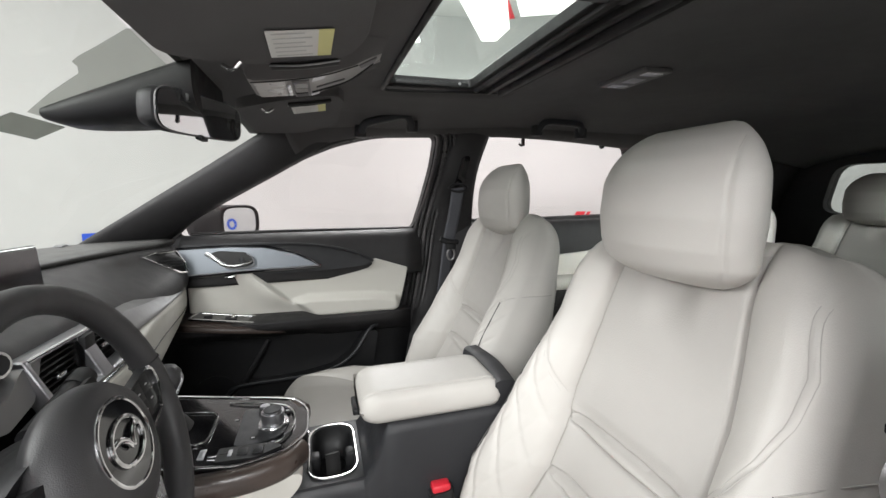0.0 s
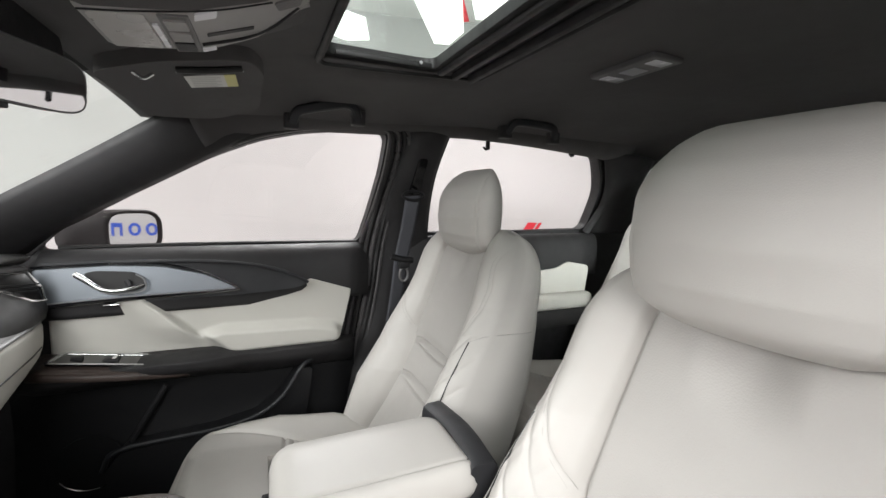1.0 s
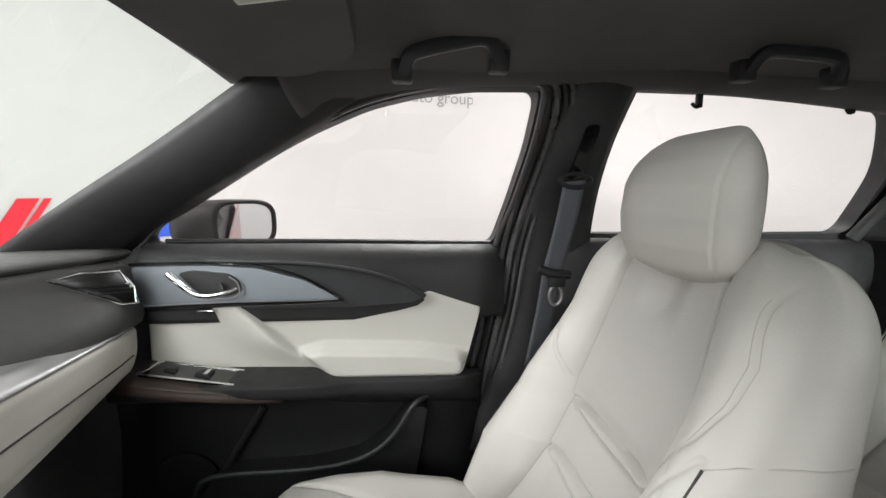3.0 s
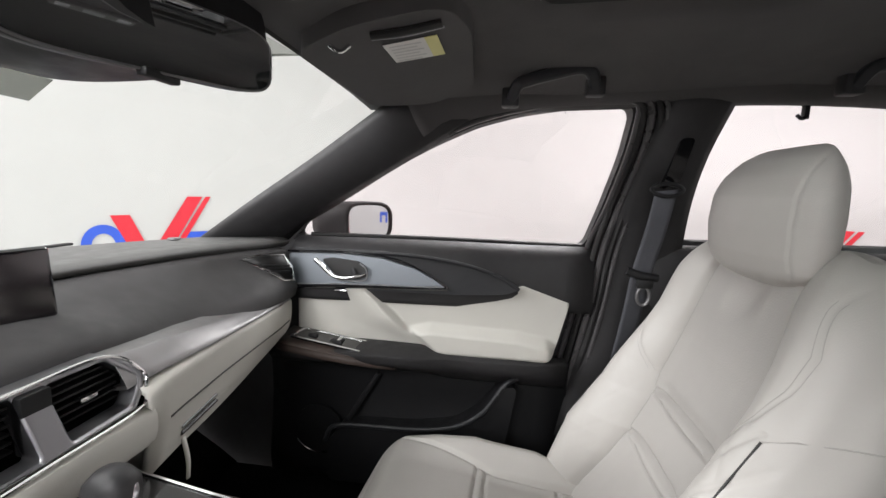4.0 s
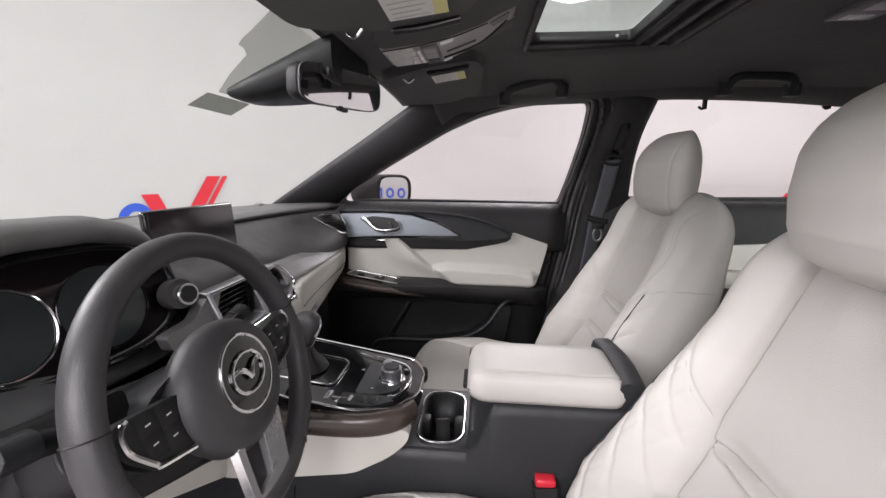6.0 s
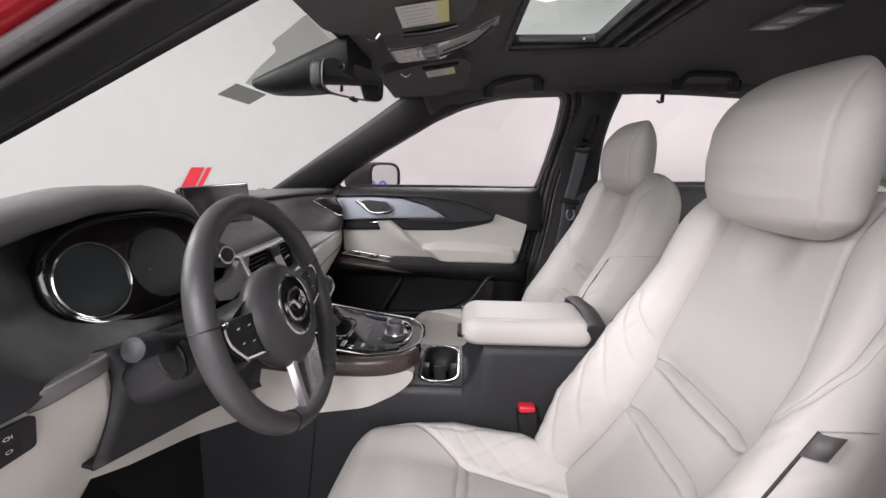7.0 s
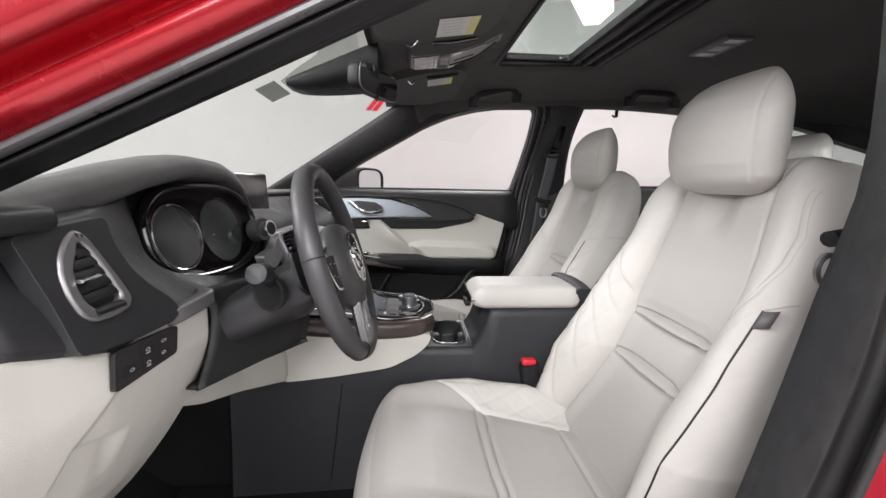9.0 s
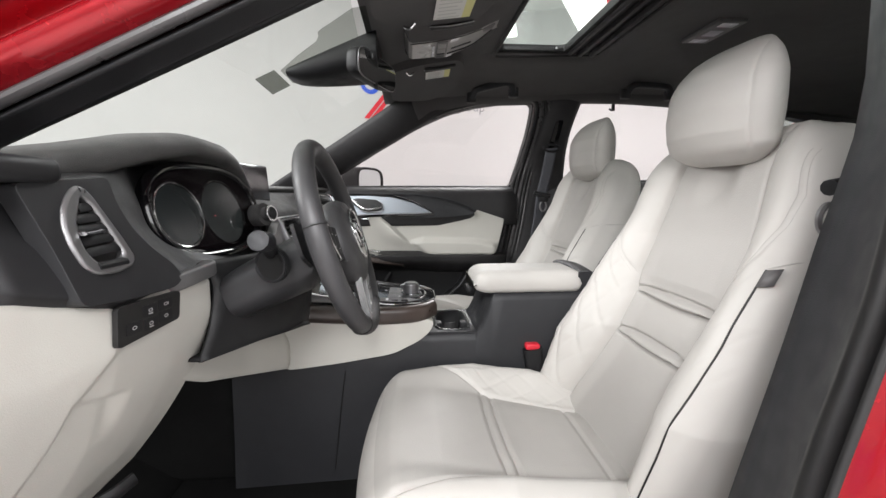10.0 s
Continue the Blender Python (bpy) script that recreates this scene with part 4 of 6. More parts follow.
    sw = part("switch_plinth", sheet(st, 14), BROWN, d, "dark brown glossy switch plinth", solid=0.004)

    def top(u, v):
        return (u, v, 0.914 - 0.160 * (u + 0.334) - 0.10 * (0.742 - v))
    part("switch_frame", plate(rounded([(-0.335, 0.672), (-0.315, 0.742), (-0.075, 0.742), (-0.105, 0.690), (-0.125, 0.676)], 0.01), [rounded([(-0.326, 0.679), (-0.31, 0.737), (-0.087, 0.737), (-0.112, 0.694), (-0.128, 0.682)], 0.008)], top, 0.004, (0, 0, 1)), CHROME, sw, "thin chrome frame")
    part("switch_panel", plate(rounded([(-0.326, 0.679), (-0.31, 0.737), (-0.087, 0.737), (-0.112, 0.694), (-0.128, 0.682)], 0.008), [], top, 0.002, (0, 0, 1)), PIANO, sw)
    part("window_switch", box(-0.225, -0.19, 0.695, 0.725, 0.878, 0.896, 0.002), BLACK2, sw)
    part("window_switch", box(-0.205, -0.196, 0.697, 0.723, 0.894, 0.8985, 0.001), CHROME, sw)
    part("lock_switch", box(-0.29, -0.265, 0.70, 0.715, 0.895, 0.9085, 0.001), BLACK2, sw)
    # lower black door with the map pocket
    st = []
    for x in np.linspace(-0.44, 0.44, 12):
        st.append([(x, 0.762, 0.86), (x, 0.775, 0.80), (x, 0.78, 0.70), (x, 0.77, 0.60), (x, 0.755, 0.50), (x, 0.76, 0.44)])
    part("lower_panel", sheet(st, 20), BLACK2, d, solid=0.01)
    pk = rounded([(-0.24, 0.58), (-0.20, 0.635), (0.02, 0.645), (0.13, 0.665), (0.20, 0.715), (0.255, 0.795), (0.30, 0.80), (0.285, 0.70), (0.26, 0.55), (0.20, 0.46), (-0.24, 0.46)], 0.02)
    part("map_pocket", door_skin(pk, 0.705, 0.07), BLACK2, d, "black moulded map pocket", bevel=0.008)
    part("pocket_lip", tube([(-0.245, 0.70, 0.59), (-0.20, 0.698, 0.642), (0.02, 0.698, 0.652), (0.135, 0.698, 0.673), (0.21, 0.70, 0.722), (0.265, 0.71, 0.80), (0.30, 0.73, 0.815)], 0.007, None, 40, 8), CONSOLE, d)
    part("pocket_edge", tube([(-0.185, 0.735, 0.64), (-0.15, 0.742, 0.70), (-0.098, 0.752, 0.785)], 0.005, 0.008, 16, 8), BLACK2, d, "edge of the pocket recess")
    part("speaker", disc(0.075, 0.006, 40, 0.002, pose(-0.28, 0.745, 0.60, 90, 0, 0)), BLACK2, d, "black round speaker grille")
    part("speaker_ring", tube([(-0.28 + 0.08 * math.cos(a), 0.74, 0.60 + 0.08 * math.sin(a)) for a in np.linspace(-2.6, -0.9, 14)], 0.0025, None, 20, 6, up=(0, 1, 0)), CHROME, d, "thin chrome arc")
    part("window_channel", tube([(-0.345, 0.852, 1.176), (0.07, 0.856, 1.178), (0.486, 0.858, 1.176)], 0.008, 0.006, 12, 8), RUBBER, d)
    # frame of the glass, seen as several dark strips along the pillar
    for off, r, mat in ((0.018, 0.009, RUBBER), (0.036, 0.009, SEALGREY), (0.054, 0.008, RUBBER), (0.068, 0.006, SEALGREY)):
        path = []
        for x, z, nx, nz in ((0.02, 1.424, -0.42, 0.9), (0.165, 1.485, -0.33, 0.94), (0.275, 1.512, -0.2, 0.98), (0.39, 1.527, -0.1, 1.0), (0.46, 1.531, 0.0, 1.0), (0.505, 1.529, 0.5, 0.86), (0.526, 1.505, 0.9, 0.42), (0.522, 1.42, 1.0, -0.03), (0.499, 1.29, 1.0, -0.1), (0.473, 1.172, 1.0, -0.12), (0.448, 1.0, 1.0, -0.12), (0.395, 0.75, 1.0, -0.15), (0.33, 0.55, 1.0, -0.2)):
            path.append((x + off * nx, min(wall_y(z), 0.80) - 0.004 - off * 0.35, z + off * nz * 0.6))
        part("frame_strip", tube(path, r, r, 80, 8), mat, d)


passenger_door()


def rear_door():
    d = thing("door_2", (1.05, 0.80, 0.45), "closed rear door with black and cream trim", "car door", kind="structure")
    st = []
    for x in np.linspace(0.60, 1.50, 10):
        st.append([(x, 0.845, 1.19), (x, 0.80, 1.195), (x, 0.775, 1.17), (x, 0.765, 1.10), (x, 0.77, 1.02)])
    part("upper_trim", sheet(st, 16), BLACK, d, solid=0.01)
    part("cream_panel", door_skin(rounded([(0.66, 1.02), (0.95, 1.035), (1.14, 1.045), (1.28, 1.055), (1.33, 1.082), (1.45, 1.06), (1.43, 0.90), (0.70, 0.88)], 0.02), 0.758, 0.03), CREAM, d, "cream rear door panel", bevel=0.006)
    part("armrest", box(0.66, 1.46, 0.70, 0.775, 0.82, 0.895, 0.02), BLACK, d)
    part("cream_pad", box(0.68, 1.44, 0.705, 0.77, 0.890, 0.955, 0.022, 3), CREAM, d)
    part("lower_panel", sheet([[(x, 0.765, 0.88), (x, 0.775, 0.70), (x, 0.76, 0.46)] for x in (0.55, 1.0, 1.5)], 10), BLACK, d, solid=0.01)
    part("window_channel", tube([(0.63, 0.85, 1.199), (1.05, 0.852, 1.203), (1.42, 0.852, 1.209)], 0.008, 0.006, 12, 8), RUBBER, d)
    part("divider", tube([(1.46, 0.80, 1.20), (1.50, 0.76, 1.30), (1.53, 0.735, 1.38)], 0.012, 0.016, 10, 8), BLACK, d, "black triangular glass divider")
    for x, y in ((0.88, 0.660), (1.25, 0.663)):
        hk = part("sunshade_hook", box(x - 0.006, x + 0.006, y, y + 0.012, 1.50, 1.545, 0.002), BLACK2, d, "small black sunshade hook")
        part("hook_tip", tube([(x, y, 1.505), (x - 0.012, y - 0.003, 1.50), (x - 0.022, y - 0.002, 1.508)], 0.004, None, 6, 6), BLACK2, hk)


rear_door()


def grab_handle(x0, x1, z0, z1):
    g = thing("grab_handle", ((x0 + x1) / 2, 0.53, z0 + 0.03), "black folding grab handle on the roof rail", "grab handle", "roof grab handles")
    y = 0.515
    pts = [(x0, y + 0.012, z0), (x0 + 0.012, y - 0.005, z0 + 0.030), (x0 + 0.035, y - 0.010, z0 + 0.040), ((x0 + x1) / 2, y - 0.012, (z0 + z1) / 2 + 0.041), (x1 - 0.035, y - 0.010, z1 + 0.040), (x1 - 0.012, y - 0.005, z1 + 0.030), (x1, y + 0.012, z1)]
    part("grip", tube(pts, 0.012, 0.010, 40, 10, up=(0, 1, 0), power=3), CONSOLE, g)
    for x, z in ((x0, z0), (x1, z1)):
        part("foot", box(x - 0.018, x + 0.018, y + 0.0, y + 0.03, z - 0.008, z + 0.03, 0.005), BLACK, g)


grab_handle(0.238, 0.405, 1.503, 1.525)
grab_handle(0.862, 1.045, 1.528, 1.524)


def seat_belt():
    b = thing("seat_belt", (0.6, 0.66, 1.0), "black seat belt hanging from the centre pillar", "seat belt")
    part("guide_plate", plate(rounded([(0.605, 1.34), (0.64, 1.345), (0.655, 1.455), (0.625, 1.455)], 0.012), [], lambda u, v: (u, 0.664 + (1.40 - v) * 0.3, v), 0.02), PIANO, b, "glossy black height adjuster")
    ring = [(0.605 + 0.034 * math.cos(a) + 0.0 * math.sin(a), 0.645, 1.338 + 0.014 * math.sin(a)) for a in np.linspace(0, 2 * math.pi, 24, endpoint=False)]
    part("upper_loop", tube(ring, 0.005, None, ring=True, up=(0, 1, 0), sides=8), BLACK2, b)
    st = [[(0.58, 0.648, 1.335), (0.63, 0.652, 1.34)], [(0.565, 0.648, 1.24), (0.615, 0.655, 1.245)], [(0.545, 0.65, 1.14), (0.592, 0.655, 1.14)], [(0.54, 0.665, 1.05), (0.585, 0.67, 1.05)], [(0.53, 0.70, 0.90), (0.575, 0.705, 0.90)]]
    part("webbing", sheet(st, 6, 24), WEBBING, b, solid=0.003)
    part("slider", tube([(0.532, 0.640, 1.148), (0.565, 0.638, 1.138), (0.602, 0.640, 1.134)], 0.010, 0.010, 12, 10), BLACK2, b, "black plastic slider")
    ring = [(0.572 + 0.014 * math.cos(a), 0.636, 1.090 + 0.022 * math.sin(a)) for a in np.linspace(0, 2 * math.pi, 20, endpoint=False)]
    part("tongue", tube(ring, 0.004, None, ring=True, up=(0, 1, 0), sides=6), GREYMETAL, b, "steel belt tongue")
    part("tongue_grip", box(0.555, 0.592, 0.630, 0.644, 1.108, 1.13, 0.004), BLACK2, b)
    b = thing("seat_belt", (0.505, -0.648, 1.0), "black driver seat belt against the centre pillar", "seat belt")
    st = [[(0.555, -0.653, 1.40), (0.600, -0.648, 1.40)], [(0.530, -0.673, 1.20), (0.575, -0.668, 1.20)], [(0.495, -0.683, 1.05), (0.540, -0.678, 1.05)], [(0.445, -0.688, 0.85), (0.490, -0.683, 0.85)]]
    part("webbing", sheet(st, 6, 20), WEBBING, b, solid=0.003)
    part("slider", tube([(0.503, -0.663, 1.146), (0.530, -0.660, 1.150), (0.555, -0.660, 1.152)], 0.011, 0.010, 10, 10), BLACK2, b, "black plastic slider")
    ring = [(0.510 + 0.013 * math.cos(a), -0.660, 1.108 + 0.018 * math.sin(a)) for a in np.linspace(0, 2 * math.pi, 20, endpoint=False)]
    part("tongue", tube(ring, 0.004, None, ring=True, up=(0, 1, 0), sides=6), GREYMETAL, b, "steel belt tongue")
    k = thing("belt_buckle", (0.31, -0.125, 0.6), "black belt buckle with a red release button", "belt buckle")
    part("body", tube([(0.325, -0.118, 0.62), (0.315, -0.12, 0.70), (0.308, -0.123, 0.745)], 0.014, 0.024, 10, 12, up=(1, 0, 0), power=4), BLACK2, k)
    part("button", box(0.289, 0.326, -0.134, -0.110, 0.742, 0.758, 0.005, 3), REDPLASTIC, k, "red release button")


seat_belt()


def door_mirror():
    m = thing("door_mirror", (-0.25, 0.95, 1.18), "folded-out door mirror outside the passenger window", "mirror")
    a, b = Vector((-0.258, 0.925, 1.206)), Vector((-0.160, 1.065, 1.206))
    u = (b - a).normalized()
    n = Vector((u.y, -u.x, 0))
    mid = (a + b) / 2
    w = (b - a).length / 2
    fwd = Vector((-1, 0.10, 0))

    def ring(k, dep, kz=1.0, fore=0.0):
        out = []
        for t in np.linspace(0, 2 * math.pi, 44, endpoint=False):
            c, q = math.cos(t), math.sin(t)
            x = w * k * math.copysign(abs(c) ** 0.55, c)
            z = 0.062 * kz * math.copysign(abs(q) ** 0.6, q) * (1 - 0.10 * (c + 1) / 2)
            out.append(mid + u * x + Vector((0, 0, z)) + n * dep + fwd * fore)
        return out
    part("housing", loft([ring(0.99, 0.004, 0.99), ring(1.03, 0.012, 1.05), ring(1.13, 0.012, 1.14), ring(1.19, 0.004, 1.20), ring(1.22, 0.0, 1.20, 0.025), ring(1.20, 0.0, 1.14, 0.08), ring(1.0, 0.0, 0.9, 0.125), ring(0.5, 0.0, 0.45, 0.15)]), SEALBLACK, m, "dark grey mirror housing", angle=1.2)
    part("glass", loft([ring(0.985, 0.006, 0.99), ring(0.985, 0.001, 0.99)]), MIRROR, m, "mirror glass")
    part("arm", tube([(-0.30, 0.86, 1.125), (-0.285, 0.90, 1.140), (-0.27, 0.95, 1.165)], 0.022, 0.02, 10, 10), SEALBLACK, m)
    part("corner_sail", plate(rounded([(-0.50, 1.160), (-0.394, 1.160), (-0.374, 1.222), (-0.40, 1.225)], 0.008), [], lambda p, q: (p, wall_y(q) + 0.03, q), 0.012), SEALBLACK, m, "black mirror base in the window corner")


door_mirror()


# ---- dashboard ----
def lip_x(y):
    return tab(y, [-0.15, 0.1, 0.25, 0.4, 0.5, 0.6, 0.72], [-0.53, -0.53, -0.523, -0.50, -0.475, -0.44, -0.375])


def dashboard():
    d = thing("dashboard", (-0.6, 0, 0.9), "charcoal dashboard with cream lower panels and satin trim", "dashboard")
    st = []
    for y in np.linspace(-0.76, 0.76, 20):
        back = -1.10 + 0.30 * (y / 0.76) ** 2
        lx = lip_x(y) if y > -0.12 else tab(y, [-0.76, -0.6, -0.45, -0.15], [-0.42, -0.50, -0.56, -0.53])
        st.append([(back, y, 1.128), (back * 0.6 + lx * 0.4, y, 1.164), (lx - 0.06, y, 1.172), (lx - 0.008, y, 1.170), (lx + 0.004, y, 1.160), (lx - 0.012, y, 1.146)])
    part("top_pad", sheet(st, 30), DASH, d, solid=0.01)
    # passenger and centre face
    st = []
    for y in np.linspace(-0.14, 0.72, 18):
        lx = lip_x(y)
        k = tab(y, [0.3, 0.58, 0.72], [0.55, 0.72, 0.72])
        sx = tab(y, [-0.14, 0.17, 0.36, 0.6, 0.72], [-0.33, -0.335, -0.345, -0.318, -0.330])
        sz = tab(y, [-0.14, 0.1, 0.17, 0.36, 0.6, 0.72], [1.07, 1.075, 1.06, 1.022, 1.04, 1.045])
        st.append([(lx - 0.014, y, 1.150), (lx + tab(y, [0.3, 0.6], [0.03, 0.012]), y, 1.143), (lx * k + sx * (1 - k), y, 1.115 + (sz - 1.03) * 0.3), (sx - 0.02, y, sz + 0.035), (sx, y, sz), (sx - 0.005, y, sz - 0.03)])
    part("face_pad", sheet(st, 26), FACE, d, "soft black dash face", solid=0.01)
    st = []
    for y, x, zt, zb in ((0.128, -0.303, 1.075, 1.030), (0.20, -0.306, 1.068, 1.029), (0.33, -0.312, 1.054, 1.024), (0.45, -0.322, 1.040, 1.020), (0.56, -0.332, 1.030, 1.017), (0.675, -0.343, 1.021, 1.014)):
        st.append([(x - 0.045, y, zt + 0.006), (x - 0.014, y, zt), (x - 0.008, y, zt - 0.002), (x + 0.004, y, (zt + zb) / 2), (x + 0.014, y, zb + 0.003), (x + 0.012, y, zb - 0.003), (x - 0.02, y, zb - 0.006)])
    part("satin_strip", sheet(st, 30, 40), STRIP, d, "brushed satin metal facet", angle=0.5)
    # cream lower half with the glove box
    st = []
    for y in np.linspace(0.145, 0.69, 14):
        x = tab(y, [0.145, 0.22, 0.36, 0.6, 0.69], [-0.276, -0.290, -0.308, -0.328, -0.342])
        r = smooth(0.30, 0.69, y)
        st.append([(x - 0.03, y, 1.026 - 0.012 * r), (x + 0.006, y, 1.018 - 0.008 * r), (x + 0.010, y, 0.99), (x + 0.008, y, 0.958), (x + 0.002, y, 0.925 + 0.01 * r), (x - 0.006, y, 0.888 + 0.03 * r), (x - 0.022, y, 0.868 + 0.04 * r), (x - 0.12, y, 0.860 + 0.04 * r)])
    part("lower_panel", sheet(st, 30), CREAM, d, "cream lower dash panel", solid=0.01)
    q = []
    for y in np.linspace(0.19, 0.675, 14):
        q.append((tab(y, [0.145, 0.22, 0.36, 0.6, 0.69], [-0.276, -0.290, -0.308, -0.328, -0.342]) + 0.0070, y, 0.953))
    g = part("glovebox_gap", tube(q, 0.0022, None, 30, 6), RUBBER, d, "gap round the glove box lid")
    part("lid_slot", tube([(-0.292, 0.225, 0.900), (-0.297, 0.27, 0.902), (-0.304, 0.33, 0.904)], 0.004, 0.004, 12, 8), RUBBER, g, "dark finger slot of the lid")
    part("lid_handle", tube([(-0.289, 0.225, 0.912), (-0.294, 0.27, 0.914), (-0.302, 0.33, 0.916)], 0.002, 0.003, 12, 8), SATIN, g, "small satin lid catch")
    part("lid_strap", sheet([[(-0.300, 0.232, 0.885), (-0.300, 0.241, 0.885)], [(-0.294, 0.233, 0.845), (-0.294, 0.242, 0.845)], [(-0.298, 0.236, 0.805), (-0.298, 0.244, 0.805)]], 3, 8), CREAM, g, "pale strap hanging from the lid", solid=0.002)
    # centre vents
    v = part("vent_frame", plate([(-0.125, 1.085), (0.122, 1.082), (0.160, 1.042), (0.150, 1.018), (0.128, 1.0), (-0.125, 0.997)], [rounded([(-0.115, 1.077), (0.006, 1.076), (0.006, 1.003), (-0.115, 1.003)], 0.006), rounded([(0.040, 1.075), (0.117, 1.074), (0.149, 1.040), (0.141, 1.022), (0.123, 1.007), (0.040, 1.005)], 0.006)],
                                 lambda u, w: (-0.292 - 0.45 * (w - 1.04), u, w), 0.03, (-1, 0, 0)), SATIN, d, "satin vent frame", bevel=0.004)
    part("vent_rim", tube([(-0.310, -0.12, 1.083), (-0.309, 0.0, 1.082), (-0.309, 0.118, 1.080), (-0.290, 0.158, 1.042), (-0.280, 0.149, 1.017), (-0.272, 0.127, 0.999), (-0.271, 0, 0.997), (-0.270, -0.12, 0.994)], 0.0024, None, 50, 6), CHROME, v, "chrome rim")
    part("vent_wing", plate(rounded([(-0.080, 1.079), (-0.121, 1.078), (-0.140, 1.068), (-0.168, 1.051), (-0.232, 1.046), (-0.228, 1.022), (-0.188, 1.012), (-0.134, 1.026), (-0.109, 1.050), (-0.092, 1.068)], 0.006), [], lambda u, w: (-0.303 - 0.25 * (w - 1.04) - 0.05 * abs(u + 0.11), u, w), 0.02, (-1, 0, 0)), GREYMETAL, v, "satin wing beside the vent", bevel=0.004)
    part("vent_bar", box(-0.315, -0.298, 0.006, 0.040, 1.004, 1.077, 0.003), BLACK2, v, "black block between the vents")
    for y0, y1 in ((-0.113, 0.004), (0.042, 0.136)):
        part("vent_throat", box(-0.36, -0.342, y0, y1 + 0.01, 1.0, 1.08, 0.002), RUBBER, v)
        for i in range(6):
            z = 1.014 + 0.0105 * i
            e = y1 - max(0.0, (z - 1.045)) * 0.9 if y0 > 0 else y1
            part("slat", box(-0.335, -0.312, y0, e, z - 0.0016, z + 0.0016, 0.0008, 1), BLACK2, v)
        part("vent_tab", box(-0.315, -0.304, (y0 + y1) / 2 - 0.012, (y0 + y1) / 2 + 0.012, 1.032, 1.039, 0.002), CHROME, v)
    part("cream_band", sheet([[(-0.285, y, 0.996), (-0.266, y, 0.989), (-0.263, y, 0.968), (-0.268, y, 0.945), (-0.284, y, 0.928), (-0.33, y, 0.922)] for y in (-0.15, 0.0, 0.15)], 12), CREAM, d, "cream band under the vents", solid=0.006)
    # climate panel
    c = part("climate_panel", sheet([[(-0.335, y, 0.930), (-0.338, y, 0.91), (-0.335, y, 0.865), (-0.31, y, 0.845)] for y in (-0.14, 0.0, 0.155)], 10), PIANO, d, "glossy black climate panel", solid=0.012)
    part("chrome_line", box(-0.334, -0.329, -0.135, 0.15, 0.905, 0.908, 0.001), CHROME, c)
    for i in range(7):
        part("button", box(-0.337, -0.327, -0.125 + 0.04 * i, -0.092 + 0.04 * i, 0.878, 0.898, 0.002), BLACK2, c)
    for i in range(7):
        part("button_mark", box(-0.3275, -0.3265, -0.115 + 0.04 * i, -0.102 + 0.04 * i, 0.886, 0.889, 0), ICON, c)
    for y in (-0.10, 0.125):
        part("dial", disc(0.021, 0.016, 28, 0.003, pose(-0.337, y, 0.932, 0, 90, 0)), BLACK2, c, "ridged climate dial")
    # side vent by the passenger door
    rim = [(-0.408, 0.585, 1.134), (-0.385, 0.625, 1.140), (-0.348, 0.680, 1.137), (-0.328, 0.686, 1.100), (-0.318, 0.680, 1.068), (-0.336, 0.660, 1.070), (-0.372, 0.624, 1.100)]
    sv = part("side_vent", tube(rim, 0.004, None, ring=True, sides=8), CHROME, d, "chrome rim of the side vent")
    bm = bmesh.new()
    bm.faces.new([bm.verts.new((x - 0.012, y + 0.008, z)) for x, y, z in rim])
    part("vent_throat", bm, RUBBER, sv, solid=0.004)
    for k in (0.35, 0.55, 0.75):
        part("slat", tube([(-0.390 + 0.05 * k, 0.605 + 0.03 * k, 1.132 - 0.045 * k), (-0.330 + 0.004 * k, 0.680, 1.122 - 0.04 * k)], 0.004, 0.002, 4, 6), BLACK2, sv)
    part("sensor", disc(0.016, 0.004, 24, 0.001, Matrix.Translation((-0.62, 0.62, 1.172))), SATIN, d, "small round satin sensor")
    part("defrost_slot", box(-0.80, -0.785, -0.45, 0.5, 1.164, 1.170, 0.002), RUBBER, d)


dashboard()


def centre_screen():
    s = thing("display_screen", (-0.45, 0.03, 1.16), "dark wide display screen standing on the dashboard", "screen")
    m = Matrix.Translation((-0.445, 0.042, 1.172)) @ Euler((0, radians(-4), radians(-8.0))).to_matrix().to_4x4()
    bm = box(-0.012, 0.004, -0.118, 0.118, -0.053, 0.053, 0.006, 3)
    bm.transform(m)
    part("housing", bm, PIANO, s)
    bm = box(0.003, 0.0052, -0.111, 0.111, -0.046, 0.046, 0.001)
    bm.transform(m)
    part("screen_glass", bm, SCREEN, s, "switched-off screen glass")
    part("foot", box(-0.50, -0.44, -0.05, 0.10, 1.12, 1.145, 0.008), BLACK2, s)


centre_screen()


